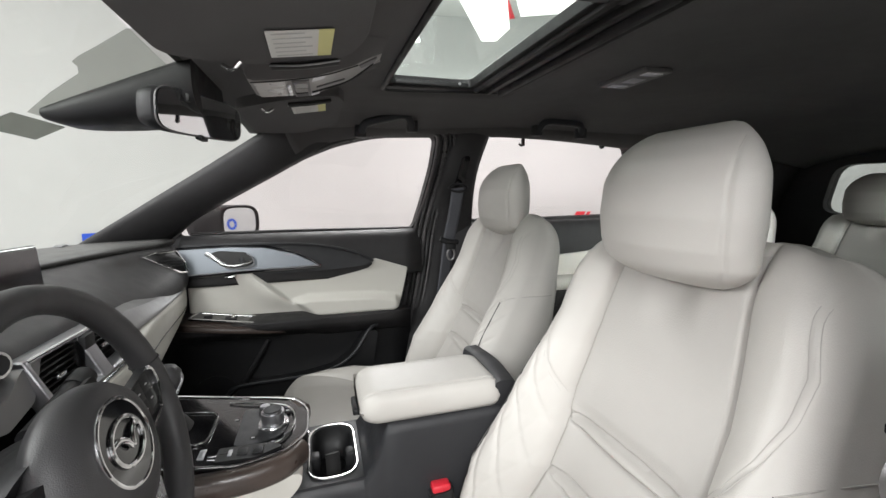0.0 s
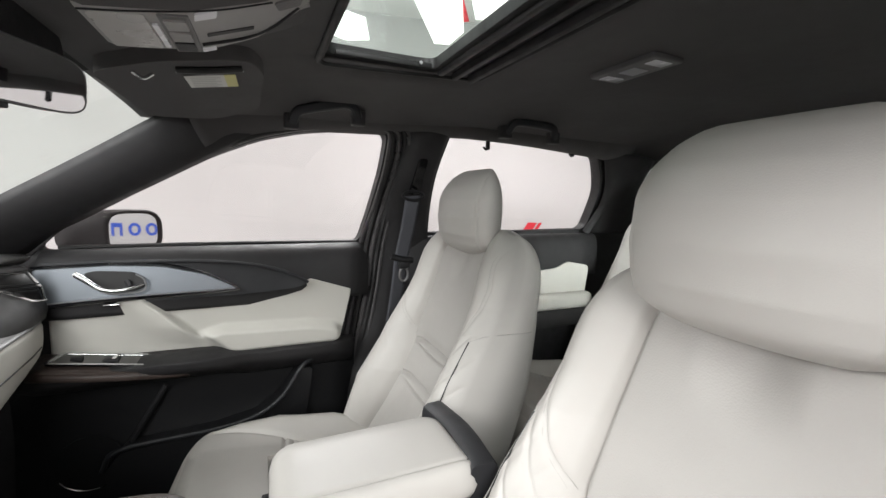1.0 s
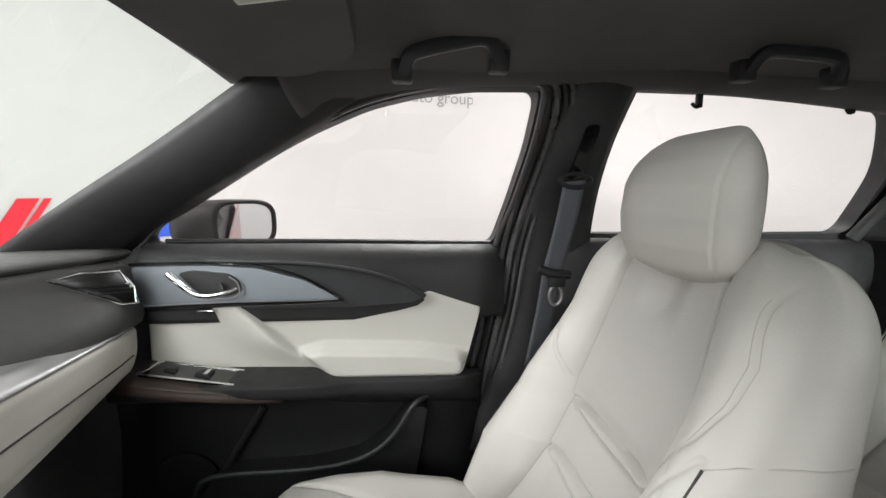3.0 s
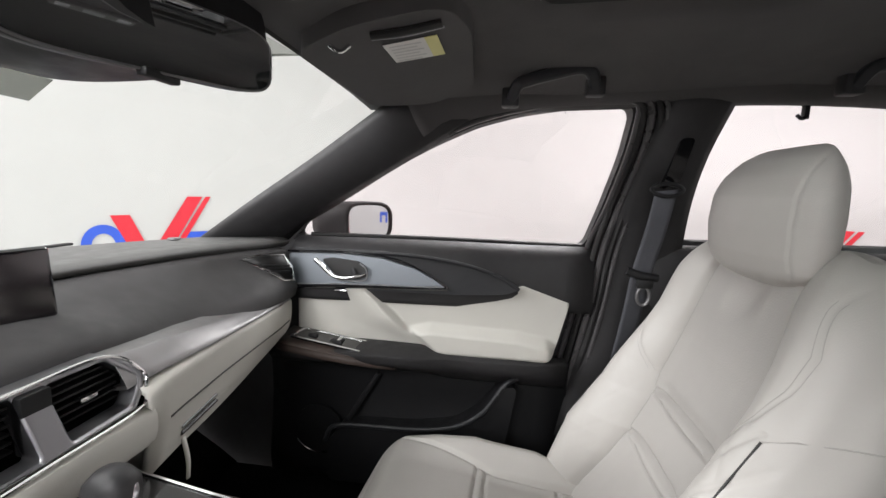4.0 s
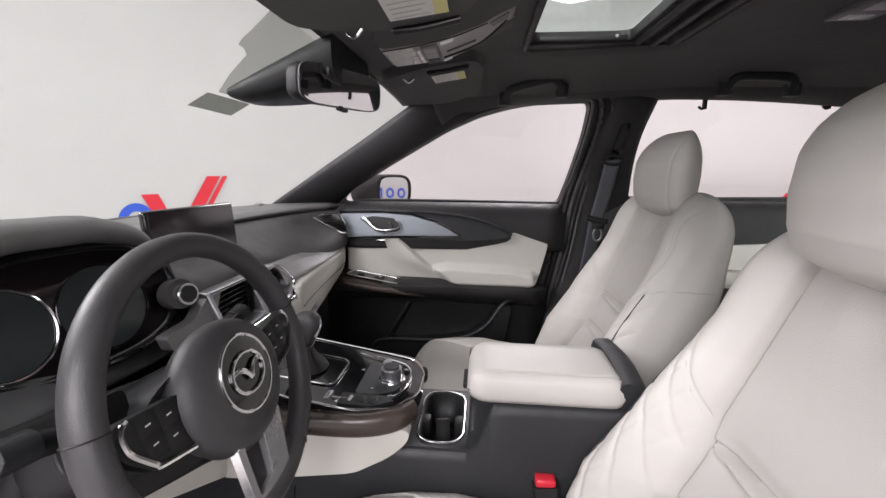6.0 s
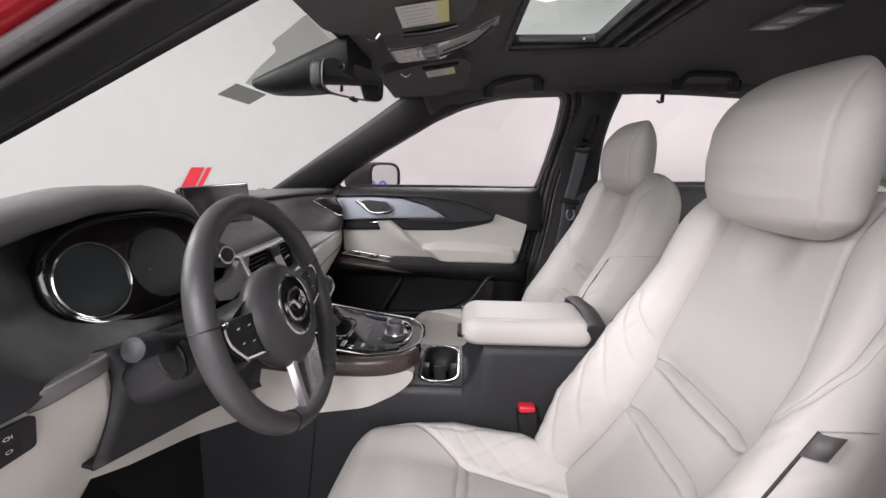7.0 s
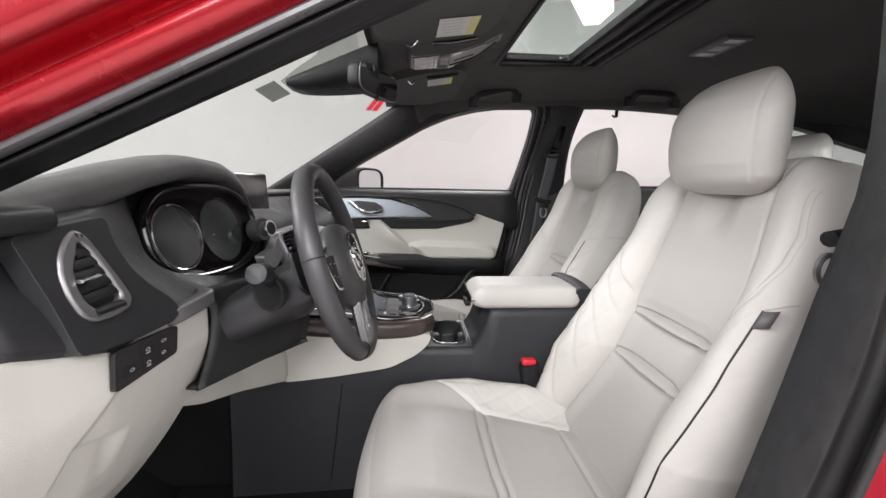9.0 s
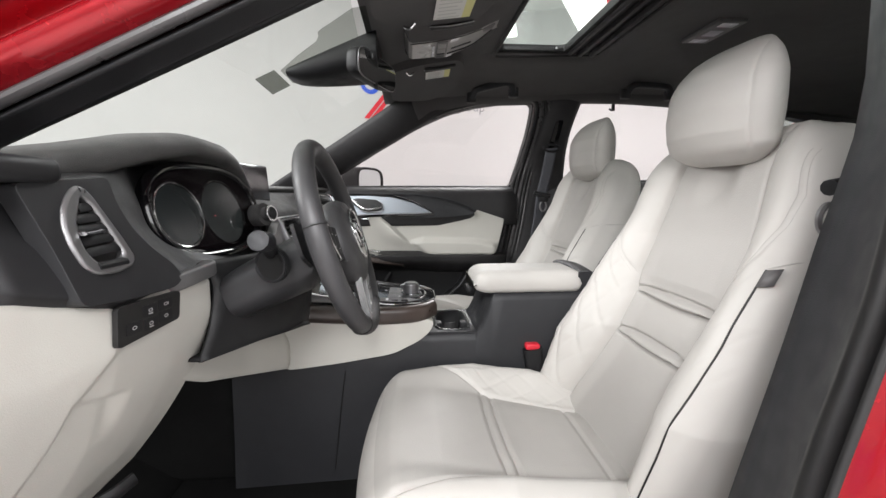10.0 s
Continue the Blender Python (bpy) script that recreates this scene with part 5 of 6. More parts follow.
def driver_side():
    d = thing("driver_dashboard", (-0.45, -0.45, 0.9), "black driver-side instrument panel with cream knee panel", "instrument panel")
    # hood over the instruments: an arch that runs forward into the dash top
    st = []
    for t in np.linspace(0, 1, 22):
        y = -0.74 + 0.60 * t
        top = tab(y, [-0.74, -0.66, -0.56, -0.45, -0.36, -0.25, -0.19, -0.16, -0.14], [1.165, 1.185, 1.205, 1.232, 1.246, 1.240, 1.222, 1.20, 1.165])
        fx = tab(y, [-0.74, -0.6, -0.45, -0.3, -0.14], [-0.40, -0.405, -0.385, -0.365, -0.37])
        drop = tab(y, [-0.74, -0.56, -0.36, -0.18, -0.14], [0.02, 0.035, 0.030, 0.028, 0.01])
        st.append([(-0.80, y, 1.165), (-0.64, y, min(top, 1.178) + 0.002), (-0.50, y, top - 0.012), (fx - 0.05, y, top), (fx - 0.012, y, top - 0.004), (fx, y, top - 0.018), (fx - 0.006, y, top - drop - 0.006), (fx - 0.05, y, top - drop - 0.014), (-0.47, y, top - drop - 0.03)])
    part("hood", sheet(st, 40, 44), DASH, d, "padded hood over the instruments", solid=0.006)
    # black face around cluster and outer vent
    st = []
    for t in np.linspace(0, 1, 20):
        y = -0.765 + 0.645 * t
        zt = tab(y, [-0.765, -0.6, -0.45, -0.2, -0.12], [1.15, 1.165, 1.19, 1.19, 1.15])
        zb = tab(y, [-0.765, -0.72, -0.66, -0.56, -0.48, -0.12], [1.050, 1.036, 1.017, 1.022, 1.012, 0.985])
        xb = tab(y, [-0.765, -0.66, -0.52, -0.40, -0.12], [-0.345, -0.318, -0.316, -0.35, -0.36])
        xt = tab(y, [-0.765, -0.6, -0.5, -0.42, -0.2, -0.12], [-0.395, -0.40, -0.41, -0.455, -0.455, -0.43])
        xm = tab(y, [-0.765, -0.66, -0.56, -0.48, -0.42, -0.2, -0.12], [-0.355, -0.345, -0.355, -0.385, -0.43, -0.43, -0.38])
        st.append([(xt, y, zt), (xt * 0.5 + xm * 0.5, y, zt * 0.65 + zb * 0.35), (xm, y, zt * 0.4 + zb * 0.6), (xb, y, zb + 0.012), (xb - 0.004, y, zb), (xb - 0.03, y, zb - 0.02)])
    part("face", sheet(st, 26, 40), DASHBLACK, d, solid=0.01)
    # outer end by the doorway
    bm = door_skin(rounded([(-0.60, 1.06), (-0.60, 1.15), (-0.42, 1.160), (-0.385, 1.148), (-0.348, 1.060), (-0.36, 1.050), (-0.60, 1.04)], 0.015), -0.795, 0.04)
    part("end_cap", bm, DASHBLACK, d, "black end cap of the dash", bevel=0.006)
    part("end_block", box(-0.56, -0.352, -0.80, -0.672, 1.150, 1.176, 0.010, 3), DASHBLACK, d, "black cap on the outer dash end")
    # driver's air vent
    pts = [(-0.645, 1.143), (-0.634, 1.120), (-0.628, 1.096), (-0.622, 1.070), (-0.629, 1.057), (-0.676, 1.053), (-0.694, 1.062), (-0.699, 1.080), (-0.693, 1.100), (-0.678, 1.120), (-0.660, 1.138)]
    rim = rounded([(u + (0.004 if u < -0.66 else -0.004), w + (0.004 if w < 1.08 else -0.004)) for u, w in pts], 0.014, 4)

    def on_face(u, w, dx=0.0):
        return Vector((-0.340 - 0.34 * (w - 1.085) + 0.05 * (u + 0.65) + dx, u, w))
    # raised pad that carries the vent, with its edge towards the cluster
    pad = rounded([(-0.724, 1.150), (-0.606, 1.160), (-0.611, 1.130), (-0.604, 1.098), (-0.586, 1.072), (-0.560, 1.048), (-0.553, 1.028), (-0.575, 1.020), (-0.640, 1.022), (-0.714, 1.030), (-0.716, 1.085)], 0.010)
    part("vent_pad", plate(pad, [rim], lambda u, w: on_face(u, w, 0.006), 0.020, (-1, 0, 0)), DASHBLACK, d, "black pad round the vent", bevel=0.012)
    inner = rounded([(-0.661, 1.138), (-0.653, 1.131), (-0.645, 1.105), (-0.6375, 1.073), (-0.646, 1.066), (-0.676, 1.067), (-0.685, 1.080), (-0.685, 1.096), (-0.680, 1.112), (-0.669, 1.126)], 0.006, 4)
    v = part("air_vent", plate(rounded([(-0.6553, 1.150), (-0.6467, 1.141), (-0.6369, 1.112), (-0.6286, 1.086), (-0.624, 1.067), (-0.633, 1.058), (-0.6565, 1.054), (-0.6844, 1.056), (-0.6957, 1.067), (-0.6995, 1.087), (-0.6975, 1.107), (-0.690, 1.124), (-0.6785, 1.137), (-0.667, 1.146)], 0.006, 4), [inner], lambda u, w: on_face(u, w, 0.010), 0.014, (-1, 0, 0)), GREYMETAL, d, "satin teardrop vent frame", bevel=0.003)
    part("vent_throat", plate(rim, [], lambda u, w: on_face(u, w, 0.001), 0.006, (-1, 0, 0)), RUBBER, v)
    for i in range(5):
        w = 1.080 + 0.0115 * i
        a, b = tab(w, [1.067, 1.080, 1.096, 1.112, 1.126, 1.138], [-0.676, -0.685, -0.685, -0.680, -0.669, -0.661]), tab(w, [1.066, 1.073, 1.105, 1.131], [-0.646, -0.6375, -0.645, -0.653])
        part("slat", tube([on_face(a, w - 0.001, 0.006), on_face(b, w + 0.001, 0.006)], 0.0055, 0.0014, 3, 8, up=(0.9, 0, 0.5)), BLACK2, v)
    part("vent_tab", tube([on_face(-0.684, 1.0995, 0.012), on_face(-0.660, 1.1005, 0.012)], 0.005, 0.0022, 3, 8), CHROME, v)
    part("vent_wheel", tube([on_face(-0.680, 1.064, 0.006), on_face(-0.640, 1.064, 0.006)], 0.006, 0.005, 3, 10), BLACK2, v)
    # instrument cluster: glossy oval lens with two ringed dials
    cl = thing("instrument_cluster", (-0.42, -0.31, 1.09), "glossy black instrument cluster with two ringed dials", "instrument cluster")
    mc = Matrix.Translation((-0.405, -0.288, 1.106)) @ Euler((0, radians(-14), radians(-11))).to_matrix().to_4x4()
    # local: x towards the driver, y across, z up
    oval = [mc @ Vector((0.012, 0.150 * math.copysign(abs(math.cos(a)) ** 0.75, math.cos(a)), 0.086 * math.copysign(abs(math.sin(a)) ** 0.85, math.sin(a)))) for a in np.linspace(0, 2 * math.pi, 56, endpoint=False)]
    part("bezel", tube(oval, 0.009, 0.012, ring=True, up=mc.to_3x3() @ Vector((1, 0, 0)), sides=10), PIANO, cl, "glossy black bezel")
    bm = bmesh.new()
    bm.faces.new([bm.verts.new(p) for p in oval])
    part("lens", bm, SCREEN, cl, "dark reflecting lens", solid=0.003)
    for yy, r, mat in ((-0.084, 0.055, CHROME), (0.036, 0.062, PIANO)):
        ring = [mc @ Vector((0.018, yy + r * math.cos(a), -0.006 + r * 1.05 * math.sin(a))) for a in np.linspace(0, 2 * math.pi, 44, endpoint=False)]
        part("dial_ring", tube(ring, 0.0019 if yy < 0 else 0.0010, None, ring=True, up=mc.to_3x3() @ Vector((1, 0, 0)), sides=6), mat, cl, "thin dial ring")
        bm = bmesh.new()
        bm.faces.new([bm.verts.new(mc @ Vector((0.0165, yy + r * 0.96 * math.cos(a), -0.006 + r * math.sin(a)))) for a in np.linspace(0, 2 * math.pi, 44, endpoint=False)])
        part("dial_face", bm, DIAL, cl, "dial face with a grey reflection put into its colour")
    part("bezel_line", tube([mc @ Vector((0.020, 0.152 * math.cos(a), 0.088 * math.sin(a))) for a in np.linspace(radians(150), radians(262), 24)], 0.0011, None, 40, 6), CHROME, cl, "thin chrome line on the bezel")
    part("warning_light", disc(0.0012, 0.001, 10, m=mc @ pose(0.018, 0.005, -0.012, 0, 90, 0)), REDPLASTIC, cl, "small red warning light")
    # start button pod
    sb = part("start_pod", disc(0.0255, 0.046, 36, 0.010, pose(-0.365, -0.152, 1.09, 0, 80, -18)), FACE, d, "round start button pod")
    part("start_ring", disc(0.0185, 0.004, 36, 0.001, pose(-0.317, -0.167, 1.098, 0, 80, -18)), CHROME, sb, "chrome ring")
    part("start_button", disc(0.0150, 0.006, 36, 0.002, pose(-0.317, -0.167, 1.098, 0, 80, -18)), CONSOLE, sb)
    # satin corner piece
    part("satin_corner", tube([(-0.345, -0.572, 1.021), (-0.322, -0.562, 1.021), (-0.312, -0.53, 1.025), (-0.306, -0.492, 1.029), (-0.316, -0.482, 1.030)], 0.010, 0.011, 24, 16, power=5), GREYMETAL, d, "grey satin corner piece")
    # cream knee panel
    cols = []
    for y in np.linspace(-0.80, -0.455, 110):
        x0 = tab(y, [-0.80, -0.74, -0.70, -0.66, -0.56, -0.48, -0.465, -0.455], [-0.358, -0.344, -0.333, -0.322, -0.310, -0.306, -0.312, -0.325])
        zt = tab(y, [-0.80, -0.75, -0.72, -0.66, -0.56, -0.48], [1.054, 1.046, 1.034, 1.016, 1.020, 1.010])
        zb = tab(y, [-0.80, -0.62, -0.455], [0.63, 0.67, 0.73])
        col = []
        for z in np.linspace(zt + 0.010, zb, 90):
            x = x0 - 1.12 * max(0.0, 0.968 - z) ** 1.5 - 0.03 * max(0.0, (z - zt + 0.006) / 0.016) ** 2
            # outer slab stands proud of the middle along a bent crease; a finger ledge starts from it
            crease = tab(z, [0.70, 0.85, 0.885, 0.925, 0.969, 1.013], [-0.755, -0.728, -0.714, -0.703, -0.662, -0.664])
            x -= 0.007 * smooth(crease - 0.006, crease + 0.008, y)
            ledge = 0.925 - 0.25 * (y + 0.703)
            if z < ledge and y > crease - 0.01:
                x -= 0.010 * smooth(ledge, ledge - 0.004, z) * smooth(ledge - 0.075, ledge - 0.01, z) * smooth(crease - 0.004, crease + 0.006, y) * smooth(-0.622, -0.650, y)
            col.append((x, y, z))
        cols.append(col)
    kp = part("knee_panel", loft(cols, closed=False), CREAM, d, "cream moulded knee panel with a finger ledge", solid=0.008, angle=1.2)
    # cream panel that runs under the column to the console's flank
    st = []
    for y in np.linspace(-0.52, -0.128, 16):
        xb = tab(y, [-0.52, -0.42, -0.27, -0.128], [-0.352, -0.358, -0.358, -0.300])
        zb = tab(y, [-0.52, -0.48, -0.42, -0.27, -0.128], [0.872, 0.850, 0.820, 0.763, 0.716])
        st.append([(xb - 0.10, y, zb + 0.03), (xb - 0.012, y, zb - 0.001), (xb, y, zb + 0.004), (xb + 0.004, y, zb + 0.03), (xb - 0.002, y, zb + 0.08), (xb - 0.05, y, zb + 0.15)])
    part("cream_sill", sheet(st, 24), CREAM, d, "cream panel under the column", solid=0.008)
    # switch bank
    def bank(u, w, dx=0.0):
        return Vector((-0.306 + 0.12 * (u + 0.577) - 0.03 * (1.0 - w) + dx, u, w))
    sp = part("switch_bank", plate(rounded([(-0.674, 1.019), (-0.575, 1.015), (-0.579, 0.979), (-0.677, 0.973)], 0.006), [], lambda u, w: bank(u, w, 0.0015), 0.006, (-1, 0, 0)), RUBBER, kp, "black bank of five switches", bevel=0.0015)
    for u, w, n in ((-0.654, 0.990, 0), (-0.629, 1.004, 1), (-0.629, 0.988, 1), (-0.604, 1.005, 2), (-0.604, 0.990, 0)):
        part("switch", plate(rounded([(u - 0.0112, w - 0.0068), (u + 0.0112, w - 0.0068), (u + 0.0112, w + 0.0068), (u - 0.0112, w + 0.0068)], 0.002), [], lambda a, b: bank(a, b, 0.0019), 0.002, (-1, 0, 0)), BLACK2, sp)
        part("switch_mark", plate(ring_pts(0.0036, 0.0022, 6), [ring_pts(0.0027, 0.0015, 6)], lambda a, b: bank(u + a, w + b, 0.0024), 0.0), ICON, sp, smooth=False)
        if n:
            part("switch_mark", plate([(-0.0035, -0.0045), (0.0035, -0.0045), (0.0035, -0.0035), (-0.0035, -0.0035)] if n == 1 else [(0.0042, -0.002), (0.0050, -0.002), (0.0050, 0.002), (0.0042, 0.002)], [], lambda a, b: bank(u + a, w + b, 0.0024), 0.0), ICON, sp, smooth=False)
    part("bonnet_lever", tube([(-0.43, -0.62, 0.735), (-0.40, -0.60, 0.745), (-0.385, -0.575, 0.752)], 0.006, 0.01, 8, 8), BLACK2, d)


driver_side()


# ---- steering wheel and column ----
def steering():
    w = thing("steering_wheel", (-0.129, -0.36, 1.06), "black leather three-spoke steering wheel with satin trim", "steering wheel")
    up = Vector((-0.105, 0, 0.351)).normalized()
    nrm = Vector((0.959, 0, 0.287)).normalized()
    side = Vector((0, 1, 0))
    m = Matrix.Identity(4)
    for i in range(3):
        m[i][0], m[i][1], m[i][2], m[i][3] = side[i], up[i], nrm[i], (-0.129, -0.36, 1.06)[i]
    # local: x to the passenger side, y up the wheel, z towards the driver
    rim = [m @ Vector((0.169 * math.cos(a), 0.167 * math.sin(a), 0)) for a in np.linspace(0, 2 * math.pi, 96, endpoint=False)]
    part("rim", tube(rim, 0.0155, 0.0175, ring=True, up=nrm, sides=18), LEATHERBLK, w, "black leather rim")
    for a in (radians(12), radians(168), radians(-62), radians(242)):
        c = m @ Vector((0.169 * math.cos(a), 0.167 * math.sin(a), 0))
        t = (m.to_3x3() @ Vector((-math.sin(a), math.cos(a), 0))).normalized()
        s = t.cross(nrm)
        ring = [c + (s * 0.0162 * math.cos(b) + nrm * 0.0182 * math.sin(b)) for b in np.linspace(0, 2 * math.pi, 20, endpoint=False)]
        part("seam", tube(ring, 0.0009, None, ring=True, up=t, sides=5), RUBBER, w)
    rings = []
    for r, z in ((0.082, -0.012), (0.086, 0.0), (0.084, 0.012), (0.076, 0.022), (0.060, 0.028), (0.03, 0.031), (0.004, 0.031)):
        rings.append([m @ Vector((r * math.cos(a) * 1.04, r * math.sin(a) * (0.88 if math.sin(a) > 0 else 1.0) - 0.006, z)) for a in np.linspace(0, 2 * math.pi, 48, endpoint=False)])
    hub = part("airbag_cover", loft(rings), LEATHERBLK, w, "round black airbag cover", angle=1.3)
    ring = [m @ Vector((0.046 * math.cos(a), 0.046 * math.sin(a), 0.031)) for a in np.linspace(0, 2 * math.pi, 44, endpoint=False)]
    part("badge_ring", tube(ring, 0.0022, None, ring=True, up=nrm, sides=8), CHROME, hub, "chrome badge ring")
    part("badge", tube([m @ Vector((0.66 * a, 0.66 * b, c)) for a, b, c in ((-0.044, 0.010, 0.032), (-0.026, 0.013, 0.034), (-0.010, 0.004, 0.035), (0, -0.010, 0.035), (0.010, 0.004, 0.035), (0.026, 0.013, 0.034), (0.044, 0.010, 0.032))], 0.0034, 0.0028, 30, 8, up=nrm), CHROME, hub, "plain chrome winged emblem")
    oval = [m @ Vector((0.030 * math.cos(a), 0.024 * math.sin(a), 0.033)) for a in np.linspace(0, 2 * math.pi, 40, endpoint=False)]
    part("badge_oval", tube(oval, 0.0026, 0.0022, ring=True, up=nrm, sides=8), CHROME, hub, "plain chrome oval")
    disc_pts = [m @ Vector((0.045 * math.cos(a), 0.045 * math.sin(a), 0.0312)) for a in np.linspace(0, 2 * math.pi, 40, endpoint=False)]
    part("badge_plate", loft([disc_pts, [p + nrm * 0.0006 for p in disc_pts]]), PIANO, hub, "glossy black badge plate")
    # side spokes with switches
    for sg in (1, -1):
        bm = plate(rounded([(sg * 0.072, 0.022), (sg * 0.155, 0.034), (sg * 0.158, 0.005), (sg * 0.130, -0.028), (sg * 0.078, -0.035)], 0.012), [], lambda u, v: m @ Vector((u, v, -0.004)), 0.014, nrm)
        sp = part("spoke", bm, BLACK2, w, "black switch spoke", bevel=0.004)
        part("spoke_trim", tube([m @ Vector((sg * u, v, 0.012)) for u, v in ((0.140, 0.031), (0.146, 0.029), (0.150, 0.022), (0.150, 0.010), (0.146, 0.0), (0.131, -0.020), (0.126, -0.024), (0.085, -0.034))], 0.003, 0.0022, 36, 6, up=nrm), CHROME, sp, "satin edge trim")
        for i, (u, v) in enumerate(((0.098, 0.012), (0.122, 0.016), (0.100, -0.010), (0.122, -0.004))):
            bm = box(-0.0112, 0.0112, -0.0112, 0.0112, 0, 0.0016, 0.0005)
            bm.transform(m @ Matrix.Translation((sg * u, v, 0.009)))
            part("switch", bm, BLACK2, sp)
            bm = box(-0.0030, 0.0030, -0.0007, 0.0007, 0, 0.0003, 0)
            bm.transform(m @ Matrix.Translation((sg * u, v, 0.0107)))
            part("switch_mark", bm, ICON, sp)
    bm = plate(rounded([(-0.046, -0.070), (0.050, -0.070), (0.040, -0.160), (-0.040, -0.160)], 0.008), [rounded([(-0.034, -0.080), (0.006, -0.080), (0.002, -0.140), (-0.029, -0.148)], 0.004)], lambda u, v: m @ Vector((u, v, -0.002 + 0.10 * (v + 0.158))), 0.012, nrm)
    lo = part("lower_spoke", bm, POLISH, w, "satin silver lower spoke", bevel=0.005)
    bm = plate(rounded([(-0.035, -0.076), (0.008, -0.076), (0.004, -0.146), (-0.031, -0.150)], 0.004), [], lambda u, v: m @ Vector((u, v, -0.006 + 0.06 * (v + 0.158))), 0.008, nrm)
    part("spoke_infill", bm, BLACK2, lo)
    # paddles and column
    for sg in (1, -1):
        bm = plate(rounded([(sg * 0.085, 0.045), (sg * 0.128, 0.050), (sg * 0.132, -0.005), (sg * 0.095, -0.03)], 0.01), [], lambda u, v: m @ Vector((u, v, -0.045)), 0.006, nrm)
        part("paddle", bm, BLACK2, w, "black shift paddle", bevel=0.002)
    c = thing("steering_column", (-0.30, -0.36, 0.95), "black plastic steering column cover with stalks", "steering column")
    rings = []
    for t in np.linspace(0, 1, 10):
        p = Vector((-0.155, -0.36, 0)).lerp(Vector((-0.47, -0.36, 0)), t)
        wy = 0.096 + 0.014 * t
        top, low = 1.106 - 0.172 * t, 0.973 - 0.135 * t
        row = []
        for a in np.linspace(0, 2 * math.pi, 40, endpoint=False):
            cc, ss = math.cos(a), math.sin(a)
            z = 0.62 * top + 0.38 * low
            q = math.copysign(abs(ss) ** 0.7, ss)
            row.append(p + Vector((0.02 * ss, wy * math.copysign(abs(cc) ** 0.6, cc), z + q * (top - z if ss > 0 else z - low))))
        rings.append(row)
    part("shroud", loft(rings), DASHBLACK, c, angle=1.2)
    # apron from the knee panel's edge to the column's underside, cut off in a straight line
    st = []
    for t in np.linspace(0, 1, 12):
        lo = Vector((-0.316, -0.512, 0.893)).lerp(Vector((-0.220, -0.262, 0.876)), t)
        tx, ty = -0.312 + 0.10 * t, -0.468 + 0.206 * t
        st.append([(tx - 0.02, ty, 1.035), (tx, ty, 1.0), (tx * 0.5 + lo.x * 0.5 + 0.006, ty * 0.5 + lo.y * 0.5, 0.945), (lo.x, lo.y, lo.z + 0.004), (lo.x - 0.006, lo.y, lo.z - 0.003), (lo.x - 0.08, lo.y + 0.02, lo.z - 0.004)])
    part("lower_cover", sheet(st, 20), BLACK2, c, "black panel under the column", solid=0.006)
    for sg, a, b in ((-1, (-0.222, -0.455, 1.046), (-0.214, -0.515, 1.071)), (1, (-0.215, -0.30, 1.055), (-0.222, -0.190, 1.066))):
        a, b = Vector(a), Vector(b)
        s = part("stalk", tube([a, a.lerp(b, 0.5), b], 0.012, 0.013, 10, 12, up=(0, 0, 1)), BLACK2, c, "black control stalk")
        e = b + Vector((0, sg * 0.022, 0.004))
        part("stalk_end", tube([b - Vector((0, sg * 0.006, 0.001)), b, e, e + Vector((0, sg * 0.004, 0.001))], 0.0150, 0.0150, 14, 24, taper=lambda t: 1 - 0.25 * smooth(0.8, 1.0, t)), BLACK2 if sg > 0 else CONSOLE, s, "round grey stalk end" if sg < 0 else "black stalk end")
        for k in range(3 if sg > 0 else 0):
            p = a.lerp(b, 0.45 + 0.18 * k) + Vector((0.011, 0, 0.003))
            part("stalk_mark", box(p.x - 0.001, p.x + 0.0008, p.y - 0.004, p.y + 0.004, p.z - 0.003, p.z + 0.003, 0), ICON, s)
    mk = pose(-0.216, -0.462, 1.030, 90, 0, -20)
    part("stalk_collar", disc(0.028, 0.014, 36, 0.003, mk), BLACK2, c, "round collar under the stalk")
    part("collar_edge", tube([mk @ Vector((0.0265 * math.cos(q), 0.0265 * math.sin(q), 0.0145)) for q in np.linspace(0, 2 * math.pi, 40, endpoint=False)], 0.0022, None, ring=True, sides=6), BLACK2, c, "raised edge of the collar")
    # flat black disc painting the shade of a hollow that isn't modelled
    part("collar_shade", disc(0.022, 0.0005, 30, 0.0001, mk @ Matrix.Translation((0, 0, 0.0142))), ROOFBLACK, c)


steering()


